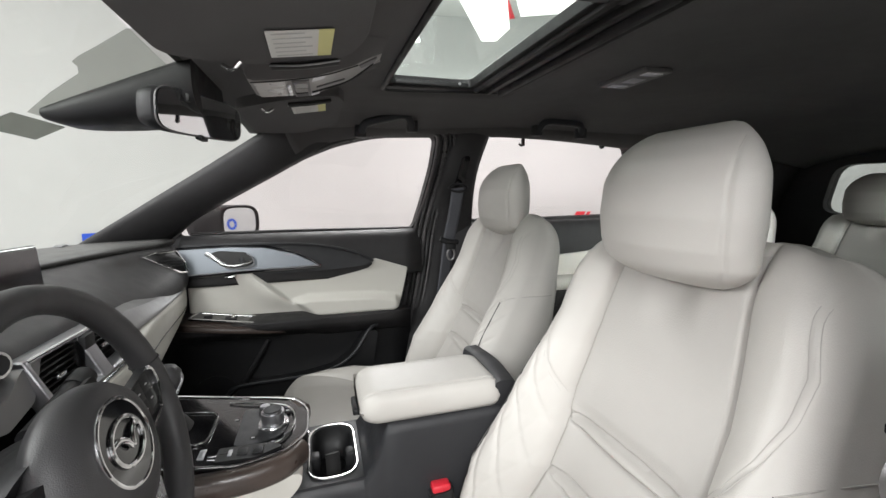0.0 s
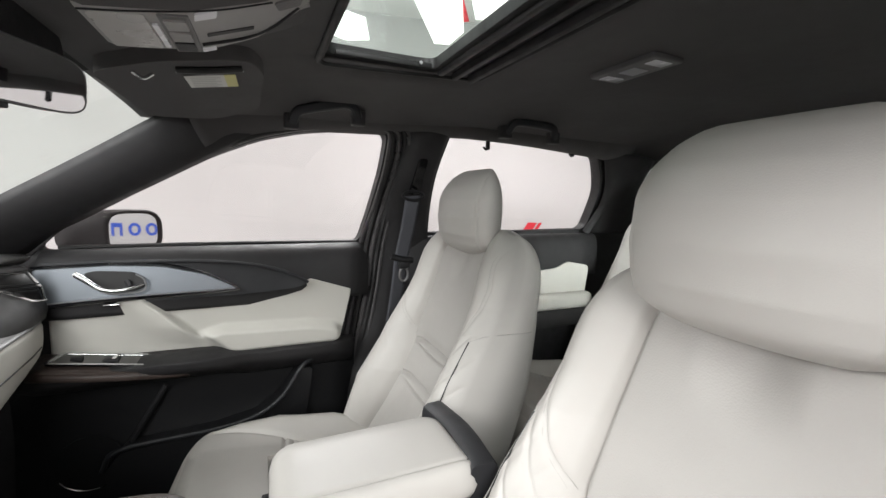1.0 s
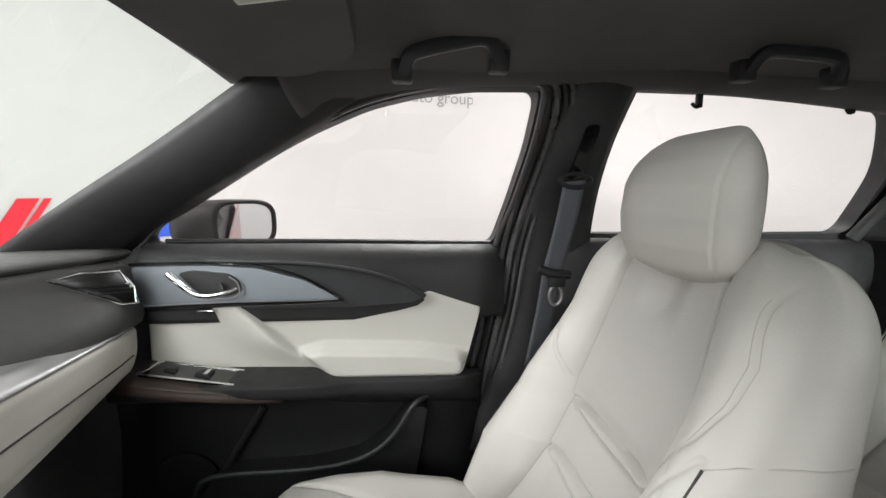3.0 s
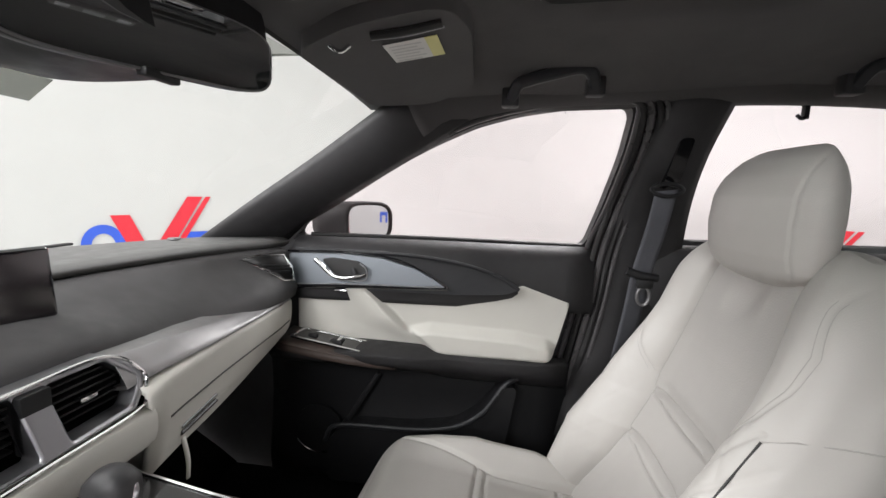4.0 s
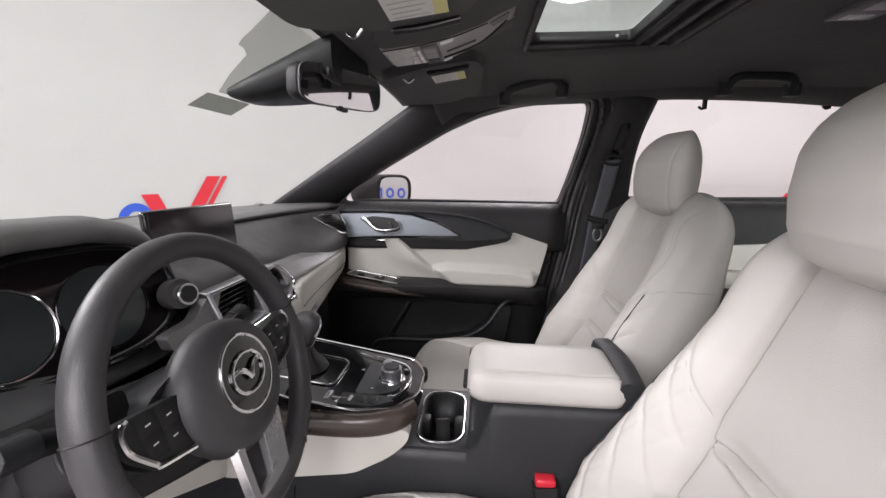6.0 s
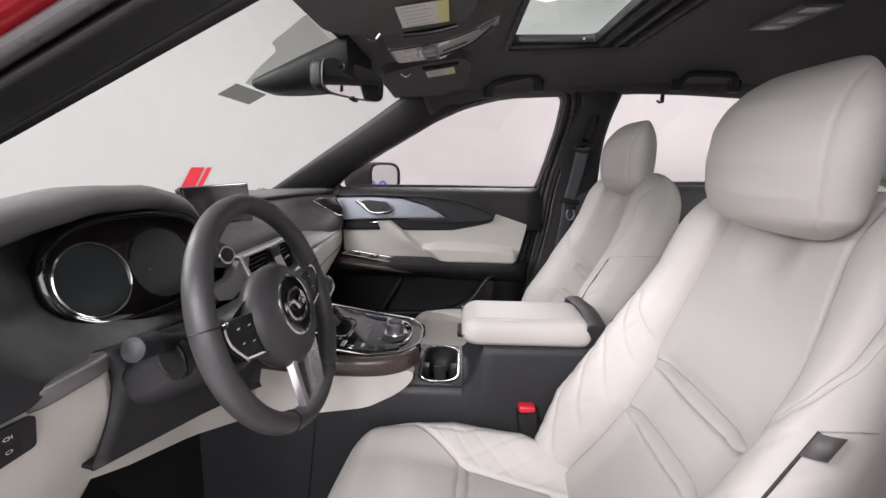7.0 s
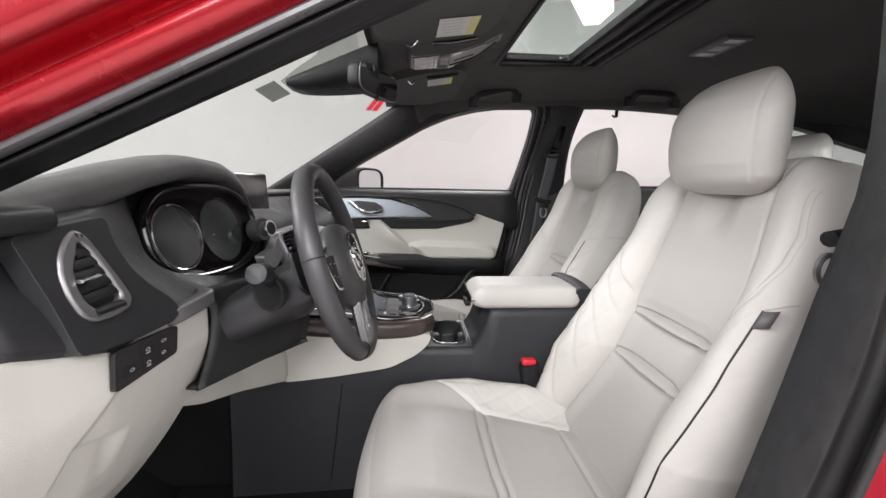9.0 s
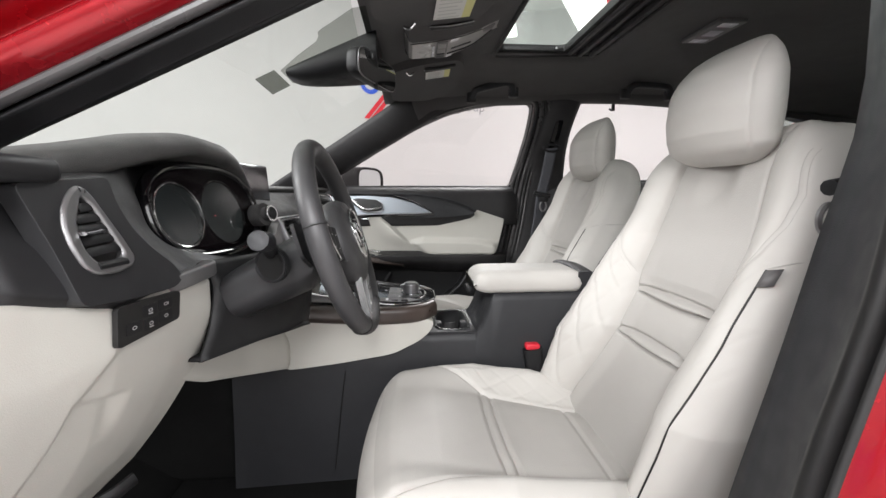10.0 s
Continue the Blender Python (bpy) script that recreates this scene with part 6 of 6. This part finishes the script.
# ---- centre console ----
def console():
    c = thing("centre_console", (0.05, 0, 0.42), "charcoal centre console with chrome-edged deck and cup holders", "console")
    rings = []
    for x in sorted([*np.linspace(-0.44, 0.50, 26), 0.046, 0.05, 0.160, 0.163, 0.172, 0.182, 0.192, 0.202, 0.210]):
        w = tab(x, [-0.46, -0.1, 0.1, 0.5], [0.14, 0.125, 0.115, 0.112])
        top = tab(x, [-0.46, -0.06, 0.02, 0.046, 0.05, 0.160, 0.163, 0.172, 0.182, 0.192, 0.202, 0.210, 0.5], [0.80, 0.80, 0.79, 0.782, 0.71, 0.71, 0.788, 0.797, 0.815, 0.842, 0.870, 0.886, 0.888])
        zs = max(top, 0.784)
        r = [(x, -w - 0.02, 0.42), (x, -w - 0.008, 0.55), (x, -w, 0.70), (x, -w + 0.003, zs - 0.02), (x, -w + 0.008, zs - 0.006), (x, -w + 0.016, zs), (x, -w + 0.02, top), (x, w - 0.02, top), (x, w - 0.016, zs), (x, w - 0.008, zs - 0.006), (x, w - 0.003, zs - 0.02), (x, w, 0.70), (x, w + 0.008, 0.55), (x, w + 0.02, 0.42)]
        rings.append(r)
    part("body", loft(rings), CONSOLE, c, angle=0.9)
    # block added in carpet black to put the footwell's shadow into colour
    part("tunnel", box(-0.84, -0.438, -0.132, 0.132, 0.42, 0.79, 0.02, 3), CARPET, c, "carpeted tunnel ahead of the console, its black standing for shade")
    part("side_seam", tube([(-0.20, -0.147, 0.45), (-0.185, -0.136, 0.58), (-0.17, -0.130, 0.70)], 0.0015, None, 12, 5), RUBBER, c)
    # cream flank with its rounded tip, brown fairing above
    for sg in (-1, 1):
        def flank(u, v):
            return (u, sg * (0.137 - 0.03 * smooth(-0.05, 0.06, u)), v)
        low = [(0.055, 0.822), (0.048, 0.795), (0.02, 0.772), (-0.057, 0.744), (-0.183, 0.725), (-0.28, 0.714), (-0.315, 0.712), (-0.315, 0.83), (-0.25, 0.835), (-0.05, 0.832)]
        part("cream_flank", plate(rounded(low, 0.02), [], flank, 0.03, (0, -sg, 0)), CREAM, c, "cream side panel of the console", bevel=0.006)
        part("brown_fairing", tube([(-0.34, sg * 0.130, 0.862), (-0.2, sg * 0.134, 0.850), (-0.06, sg * 0.128, 0.842), (0.015, sg * 0.108, 0.842), (0.050, sg * 0.065, 0.842)], 0.018, 0.022, 40, 12, power=3), BROWN, c, "dark brown glossy fairing")
    # deck: rises to the climate panel
    def deck(u, v, dz=0.0):
        return (u, v, tab(u, [-0.34, -0.24, -0.05, 0.06], [0.918, 0.888, 0.866, 0.862]) + dz)
    out = rounded([(-0.33, -0.125), (-0.33, 0.125), (-0.05, 0.122), (0.03, 0.098), (0.062, 0.045), (0.062, -0.045), (0.03, -0.098), (-0.05, -0.122)], 0.02)
    part("deck", plate(out, [], lambda u, v: deck(u, v), 0.03, (0, 0, -1)), PIANO, c, "glossy black console deck", bevel=0.003)
    edge = [Vector(deck(u, v, 0.002)) for u, v in out]
    part("deck_rim", tube(edge, 0.0021, None, ring=True, sides=8), CHROME, c, "chrome rim of the deck")
    part("deck_rim", tube([deck(-0.10, -0.095, 0.004), deck(-0.03, -0.085, 0.004), deck(0.02, -0.06, 0.004), deck(0.036, 0.0, 0.004), deck(0.02, 0.06, 0.004), deck(-0.03, 0.085, 0.004), deck(-0.10, 0.095, 0.004)], 0.0022, None, 40, 6), CHROME, c)
    part("knob_panel", plate(rounded([(-0.065, -0.066), (-0.02, -0.064), (0.014, -0.045), (0.028, 0.0), (0.014, 0.045), (-0.02, 0.064), (-0.065, 0.066)], 0.01), [], lambda u, v: deck(u, v, 0.003), 0.005, (0, 0, -1)), CONSOLE, c, "matt charcoal panel round the knob", bevel=0.001)
    part("button_strip", plate(rounded([(-0.085, -0.115), (-0.085, -0.075), (0.0, -0.070), (0.02, -0.085), (-0.02, -0.110)], 0.006), [], lambda u, v: deck(u, v, 0.006), 0.006, (0, 0, -1)), BLACK2, c)
    for u in (-0.07, -0.045, -0.02):
        part("button", box(u - 0.009, u + 0.009, -0.102, -0.080, 0.868, 0.8745, 0.002), SATIN if u < -0.06 else BLACK2, c)
    for u, v in ((-0.075, 0.03), (-0.055, 0.03), (-0.035, -0.045), (-0.06, -0.045), (0.02, 0.04), (0.005, 0.05)):
        part("button", box(u - 0.006, u + 0.006, v - 0.006, v + 0.006, 0.864, 0.8695, 0.001), BLACK2, c)
        part("button_mark", box(u - 0.003, u + 0.003, v - 0.001, v + 0.001, 0.8695, 0.8699, 0), ICON, c)
    k = part("knob_ring", disc(0.029, 0.006, 40, 0.002, Matrix.Translation((-0.004, 0.0, 0.865))), CHROME, c, "chrome ring under the knob")
    part("control_knob", disc(0.0215, 0.027, 40, 0.003, Matrix.Translation((-0.004, 0.0, 0.869))), SATIN, k, "knurled satin control knob")
    part("knob_cap", disc(0.017, 0.002, 40, 0.0006, Matrix.Translation((-0.004, 0.0, 0.896))), CONSOLE, k)
    part("volume_knob", disc(0.010, 0.014, 24, 0.002, Matrix.Translation((-0.025, 0.055, 0.866))), SATIN, c, "small satin volume knob")
    # selector
    g = part("selector_plate", plate(rounded([(-0.27, -0.06), (-0.27, 0.055), (-0.11, 0.055), (-0.11, -0.06)], 0.02), [], lambda u, v: deck(u, v, 0.004), 0.006, (0, 0, -1)), PIANO, c)
    ring = [Vector(deck(u, v, 0.006)) for u, v in rounded([(-0.27, -0.06), (-0.27, 0.055), (-0.11, 0.055), (-0.11, -0.06)], 0.025)]
    part("selector_rim", tube(ring, 0.0022, None, ring=True, sides=8), CHROME, g, "chrome rim round the selector")
    rings = []
    for z, r in ((0.885, 0.045), (0.90, 0.036), (0.915, 0.022), (0.93, 0.014)):
        rings.append(superring(-0.19, 0, z, r, r * 0.85, 2.6, 28))
    part("gaiter", loft(rings), RUBBER, g, "folded black gaiter")
    rings = []
    for z, a, b in ((0.925, 0.012, 0.011), (0.94, 0.018, 0.016), (0.96, 0.026, 0.022), (0.98, 0.030, 0.024), (0.997, 0.027, 0.022), (1.008, 0.018, 0.015), (1.012, 0.004, 0.004)):
        rings.append(superring(-0.192 + (z - 0.925) * 0.12, 0, z, a, b, 2.5, 32))
    part("selector_knob", loft(rings), LEATHERBLK, g, "black leather selector knob", angle=1.3)
    part("selector_ring", disc(0.0165, 0.006, 28, 0.001, Matrix.Translation((-0.191, 0, 0.932))), CHROME, g)
    part("selector_inlay", tube([(-0.163, -0.012, 0.96), (-0.156, 0, 0.985), (-0.165, 0.004, 1.004)], 0.004, 0.003, 10, 6), SATIN, g)
    part("letter_strip", box(-0.13, -0.105, -0.10, -0.07, 0.873, 0.876, 0.001), SATIN, g)
    for i in range(2):
        part("letter_mark", box(-0.124 + 0.010 * i, -0.119 + 0.010 * i, -0.094, -0.078, 0.876, 0.8765, 0), PRINT, g)
    # cup holders
    cx, cy = 0.108, 0.0
    ringo = rounded([(0.060, -0.092), (0.154, -0.092), (0.154, 0.092), (0.060, 0.092)], 0.044, 8)
    u = part("cup_holder", tube([(a, b, 0.790) for a, b in ringo], 0.0024, 0.0024, ring=True, sides=8), CHROME, c, "chrome rim of the cup holders")
    ringi = [(cx + (a - cx) * 0.95, cy + (b - cy) * 0.96) for a, b in ringo]
    part("tray", plate(rounded([(0.040, -0.104), (0.176, -0.104), (0.176, 0.104), (0.040, 0.104)], 0.008), [ringi], lambda a, b: (a, b, 0.788), 0.006, (0, 0, -1)), CONSOLE, u)
    part("well", loft([[(cx + (a - cx) * 0.8, cy + (b - cy) * 0.85, 0.715) for a, b in ringi], [(cx + (a - cx) * 0.84, cy + (b - cy) * 0.88, 0.72) for a, b in ringi], [(a, b, 0.789) for a, b in ringi]], caps=False), BLACK2, u, "dark well", solid=0.002)
    part("well_floor", plate(ringi, [], lambda a, b: (a, b, 0.716), 0.003, (0, 0, -1)), BLACK2, u)
    part("divider", box(0.060, 0.082, -0.014, 0.014, 0.72, 0.784, 0.006), BLACK2, u, "black spring divider")
    part("divider", box(0.132, 0.154, -0.014, 0.014, 0.72, 0.784, 0.006), BLACK2, u)
    part("spring_arm", tube([(0.108, -0.012, 0.724), (0.108, -0.002, 0.752), (0.106, 0.004, 0.778)], 0.016, 0.005, 10, 8, up=(0, 1, 0)), RUBBER, u, "black spring arm between the cups")
    for v in (-0.045, 0.045):
        part("well_ring", tube([(cx + 0.036 * math.cos(t), v + 0.034 * math.sin(t), 0.722) for t in np.linspace(0, 2 * math.pi, 30, endpoint=False)], 0.003, None, ring=True, sides=6), BLACK2, u)


console()


def armrest():
    a = thing("armrest", (0.31, 0, 0.885), "cream leather console armrest lid with a grey hinge", "armrest")
    rings = []
    for t in np.linspace(0, 1, 44):
        x = 0.160 + 0.285 * t
        k = (1 - max(0.0, (0.14 - t) / 0.14) ** 2) ** 0.5
        h = (1 - max(0.0, (t - 0.90) / 0.10) ** 2) ** 0.5
        w = 0.076 + 0.024 * k * (0.8 + 0.2 * h)
        zt, zb = 0.912 + 0.030 * k - 0.012 * (1 - h), 0.887 + 0.014 * (1 - k) + 0.008 * (1 - h)
        row = []
        for s in np.linspace(-1, 1, 61):
            z = zt - 0.014 * max(0.0, (-s - 0.84) / 0.16) ** 2.2 - 0.030 * max(0.0, (s - 0.25) / 0.75) ** 2 - 0.0035 * line((s + 0.80) * w, 0.0022)
            row.append((x, w * s, z))
        row += [(x, w * 1.015, zb + 0.014), (x, w * 0.98, zb), (x, -w * 0.98, zb), (x, -w * 1.02, zb + 0.010), (x, -w * 1.035, (zt + zb) / 2 - 0.004)]
        rings.append(row)
    part("lid", loft(rings), LEATHER, a, "padded cream leather lid", angle=1.2)
    part("hinge", tube([(0.455, -0.100, 0.908), (0.462, 0, 0.912), (0.455, 0.100, 0.908)], 0.024, 0.032, 12, 12, power=4), CONSOLE, a, "dark grey hinge block")
    part("latch", box(0.150, 0.166, -0.03, 0.03, 0.872, 0.886, 0.003), BLACK2, a)


armrest()


# ---- overhead ----
def visor(sgn):
    v = thing("sun_visor", (0.05, sgn * 0.33, 1.53), "black cloth sun visor folded up with a warning label", "sun visor", "sun visors")
    out = rounded([(-0.075, 0.225), (-0.065, 0.56), (0.07, 0.575), (0.165, 0.50), (0.175, 0.245), (0.15, 0.16), (0.02, 0.165)], 0.035)

    def lie(u, w, dz=0.0):
        return (u, sgn * w, roof_z(u, w) - (0.018 if sgn > 0 else 0.036) + dz)
    part("panel", plate(out, [], lambda u, w: lie(u, w, -0.006), 0.026, (0, 0, 1)), CLOTH, v, bevel=0.005)
    part("clip", tube([lie(-0.012, 0.196, -0.012), lie(0.0, 0.204, -0.020), lie(0.012, 0.210, -0.012)], 0.003, None, 8, 8), CHROME, v, "small bright clip")
    y0, y2 = (0.238, 0.312) if sgn > 0 else (0.205, 0.302)
    yf = 0.196 if sgn > 0 else 0.166
    part("label", plate([(0.050, y0), (0.052, y2), (0.112, y2 - 0.002), (0.110, y0 - 0.004)], [], lambda u, w: lie(u, w, -0.0085), 0.001, (0, 0, -1)), LABEL, v, "white printed warning label")
    part("label_end", plate([(0.110, y0 - 0.004), (0.112, y2 - 0.002), (0.130, y2 - 0.003), (0.128, y0 - 0.005)], [], lambda u, w: lie(u, w, -0.0085), 0.001, (0, 0, -1)), YELLOW, v, "pale yellow end of the label")
    for i in range(6):
        y = y0 + 0.008 + (y2 - y0 - 0.016) * i / 5
        part("label_line", plate([(0.058, y - 0.0015), (0.058, y + 0.0015), (0.104 - 0.008 * (i % 2), y + 0.0015), (0.104 - 0.008 * (i % 2), y - 0.0015)], [], lambda u, w: lie(u, w, -0.0100), 0.0004, (0, 0, -1)), FAINT, v)
    part("mirror_flap", tube([lie(0.046, yf, -0.010), lie(0.09, yf, -0.012), lie(0.140, yf, -0.010)], 0.007, 0.005, 12, 8), RUBBER, v, "dark edge of the mirror flap")
    part("flap_edge", tube([lie(0.044, yf + 0.010, -0.011), lie(0.09, yf + 0.010, -0.014), lie(0.142, yf + 0.010, -0.011)], 0.0014, None, 12, 6), SATIN, v, "thin satin edge of the flap")


visor(1)
visor(-1)


def overhead_console():
    o = thing("overhead_console", (0.1, 0, 1.53), "grey overhead console with lamps and switches", "overhead console")

    def drop(x):
        return tab(x, [-0.012, 0.0, 0.10, 0.17, 0.225], [0.008, 0.037, 0.040, 0.026, 0.003])

    def low(x, y, dz=0.0):
        return (x, y, roof_z(x, 0) - drop(x) + dz)
    st = []
    for x in np.linspace(-0.012, 0.225, 24):
        w0 = tab(x, [-0.012, 0.0, 0.12, 0.19, 0.225], [0.062, 0.068, 0.070, 0.062, 0.045])
        w1 = tab(x, [-0.012, 0.0, 0.10, 0.16, 0.20, 0.225], [0.056, 0.062, 0.068, 0.055, 0.020, -0.015])
        z, dz = roof_z(x, 0), drop(x)
        st.append([(x, y, z + h) for y, h in ((-w0, 0.006), (-w0 * 0.985, -dz * 0.55), (-w0 * 0.9, -dz), (-w0 * 0.4, -dz - 0.001), (w1 * 0.4, -dz - 0.001), (w1 * 0.9, -dz), (w1 * 0.985, -dz * 0.55), (w1, 0.006))])
    part("shell", sheet(st, 26), LAMPGREY, o, "warm grey plastic shell", solid=0.004)
    for k in (0, -1):
        sk = []
        for row in st:
            x, y, z = row[2 if k == 0 else -3]
            f = -1 if k == 0 else 1
            sk.append([(x, y + f * 0.075, roof_z(x, 0) - 0.001), (x, y + f * 0.03, (z + roof_z(x, 0)) / 2 - 0.004), (x, y + f * 0.004, z + 0.0005), (x, y + f * 0.0015, z + 0.006)])
        part("surround", sheet(sk, 12), CLOTH, o, "black cloth surround of the console")

    def slab(name, pts, mat, lift, label="", r=0.002, thick=0.005):
        return part(name, plate(rounded(pts, r, 3), [], lambda u, v: low(u, v, -0.0015 - lift), thick, (0, 0, 1)), mat, o, label, bevel=0.0008)
    slab("lens_panel", [(0.006, -0.056), (0.056, -0.056), (0.056, 0.052), (0.006, 0.048)], LENSGREY, 0.001, "pale grey lamp lens", 0.006)
    slab("lamp_bar", [(0.058, -0.030), (0.064, -0.030), (0.065, 0.046), (0.059, 0.046)], LENS, 0.002, "white lamp bar")
    slab("switch_block", [(0.067, -0.058), (0.096, -0.058), (0.098, 0.060), (0.069, 0.060)], DOMEGREY, 0.0015, "dark switch block")
    for y in (-0.034, 0.002, 0.036):
        slab("switch", [(0.071, y - 0.014), (0.092, y - 0.014), (0.093, y + 0.014), (0.072, y + 0.014)], BLACK2 if y > 0.01 else LAMPGREY, 0.004)
    slab("lens", [(0.102, -0.061), (0.124, -0.061), (0.122, -0.044), (0.100, -0.044)], LENS, 0.001, "white square lens")
    slab("lens", [(0.098, 0.046), (0.114, 0.046), (0.114, 0.060), (0.098, 0.060)], LENS, 0.001, "white square lens")
    slab("slot", [(0.108, 0.000), (0.160, 0.000), (0.160, 0.010), (0.108, 0.010)], ROOFBLACK, 0.0006, "dark slot of the holder")
    part("holder_line", tube([low(0.100, 0.032, -0.002), low(0.150, 0.034, -0.002), low(0.185, 0.018, -0.002), low(0.212, -0.010, -0.001)], 0.0024, None, 20, 6), BLACK2, o, "dark gap of the holder lid")
    part("seam_line", tube([low(0.002, -0.060, -0.0018), low(0.05, -0.062, -0.0018), low(0.12, -0.064, -0.0018), low(0.18, -0.056, -0.0018)], 0.0010, None, 20, 6), BLACK2, o)
    slab("end_cap", [(0.182, -0.052), (0.216, -0.044), (0.214, -0.018), (0.188, -0.026)], DOMEGREY, 0.0015, "dark end of the console", 0.004)


overhead_console()


def rear_view_mirror():
    m = thing("rear_view_mirror", (-0.09, -0.01, 1.47), "black rear-view mirror below the sensor housing", "mirror")
    a, b = Vector((-0.1265, -0.123, 1.450)), Vector((-0.0495, 0.107, 1.457))
    mid, u = (a + b) / 2, (b - a).normalized()
    n = Vector((u.y, -u.x, -0.075)).normalized()
    up = n.cross(u) * -1
    if up.z < 0:
        up = -up
    w = (b - a).length / 2

    def ring(k, dep, kz=1.0):
        return [mid + u * (w * k * math.copysign(abs(math.cos(t)) ** 0.35, math.cos(t))) + up * (0.034 * k * kz * math.copysign(abs(math.sin(t)) ** 0.5, math.sin(t))) + n * dep for t in np.linspace(0, 2 * math.pi, 44, endpoint=False)]
    part("housing", loft([ring(0.97, 0.008), ring(1.0, 0.004), ring(1.0, -0.008), ring(0.93, -0.024), ring(0.6, -0.034)]), BLACK2, m, "black mirror housing")
    part("glass_rim", tube(ring(0.982, 0.0085), 0.0014, None, ring=True, sides=6), GREYMETAL, m, "thin satin rim of the mirror")
    part("glass", loft([ring(0.955, 0.0105), ring(0.955, 0.0085)]), MIRROR, m, "mirror glass")
    part("button", box(mid.x - 0.005, mid.x + 0.006, mid.y - 0.02, mid.y + 0.02, mid.z - 0.040, mid.z - 0.032, 0.002), BLACK2, m)
    part("stem", tube([mid - n * 0.03, mid - n * 0.05 + Vector((0, 0, 0.03)), (-0.13, 0.0, 1.528)], 0.016, 0.014, 10, 10), BLACK2, m)
    s = thing("sensor_housing", (-0.2, -0.02, 1.49), "black wedge-shaped sensor housing on the windscreen", "sensor housing")
    rings = []
    for t in np.linspace(0, 1, 14):
        x = -0.315 + 0.235 * t
        y = 0.042
        zt = 1.462 + 0.088 * t
        w = 0.046 + 0.072 * t ** 0.8
        h = 0.010 + 0.038 * t ** 0.7
        rings.append([(x, y + w * math.copysign(abs(math.cos(q)) ** 0.45, math.cos(q)), zt - h + h * math.copysign(abs(math.sin(q)) ** 0.8, math.sin(q))) for q in np.linspace(0, 2 * math.pi, 30, endpoint=False)])
    part("shell", loft(rings), BLACK2, s, angle=1.0)
    for i in range(4):
        part("louvre", box(-0.125 + 0.011 * i, -0.119 + 0.011 * i, -0.07, 0.045, 1.455 + 0.004 * i, 1.47 + 0.004 * i, 0.001), RUBBER, s)
    # shaded band and clear-sensor patch on the glass
    def on_glass(u, w):
        k = (w / 0.74) ** 2
        zz = np.interp(u, [-1.22 + 0.36 * k, -0.63 + 0.20 * k, -0.13 + 0.09 * k], [1.10, 1.33 - 0.01 * k, 1.535 - 0.015 * k])
        return (u, w, float(zz) - 0.006)
    ob = part("glass_patch", plate([(-0.385, -0.022), (-0.335, -0.032), (-0.335, 0.108), (-0.388, 0.120)], [], on_glass, 0.001, (0, 0, 1)), FRIT)
    tagged(ob, "grey dotted sensor patch on the windscreen", "glass patch")
    half = [(-0.325, -0.015), (-0.27, -0.062), (-0.216, -0.098), (-0.206, -0.122), (-0.203, -0.142), (-0.190, -0.153), (-0.165, -0.165), (-0.12, -0.193), (-0.09, -0.207)]
    ob = part("glass_band", plate(half + [(x, 0.084 - y) for x, y in half[::-1]], [], on_glass, 0.0, (0, 0, 1)), FRIT)
    tagged(ob, "grey dotted shade band on the windscreen round the sensor housing", "glass band")


rear_view_mirror()


def dome_lamp():
    d = thing("dome_lamp", (0.85, 0.045, 1.59), "grey dome lamp with two white lenses in the headliner", "dome lamp")
    z = roof_z(0.85, 0.05)
    part("frame", box(0.815, 0.895, -0.035, 0.125, z - 0.009, z + 0.006, 0.004, 3), DOMEGREY, d)
    for y in (-0.012, 0.102):
        part("lens", box(0.832, 0.878, y - 0.013, y + 0.013, z - 0.0105, z - 0.006, 0.002), LENS, d, "white lamp lens")
    part("switch", box(0.835, 0.875, 0.025, 0.065, z - 0.0105, z - 0.006, 0.002), SATIN, d)


dome_lamp()
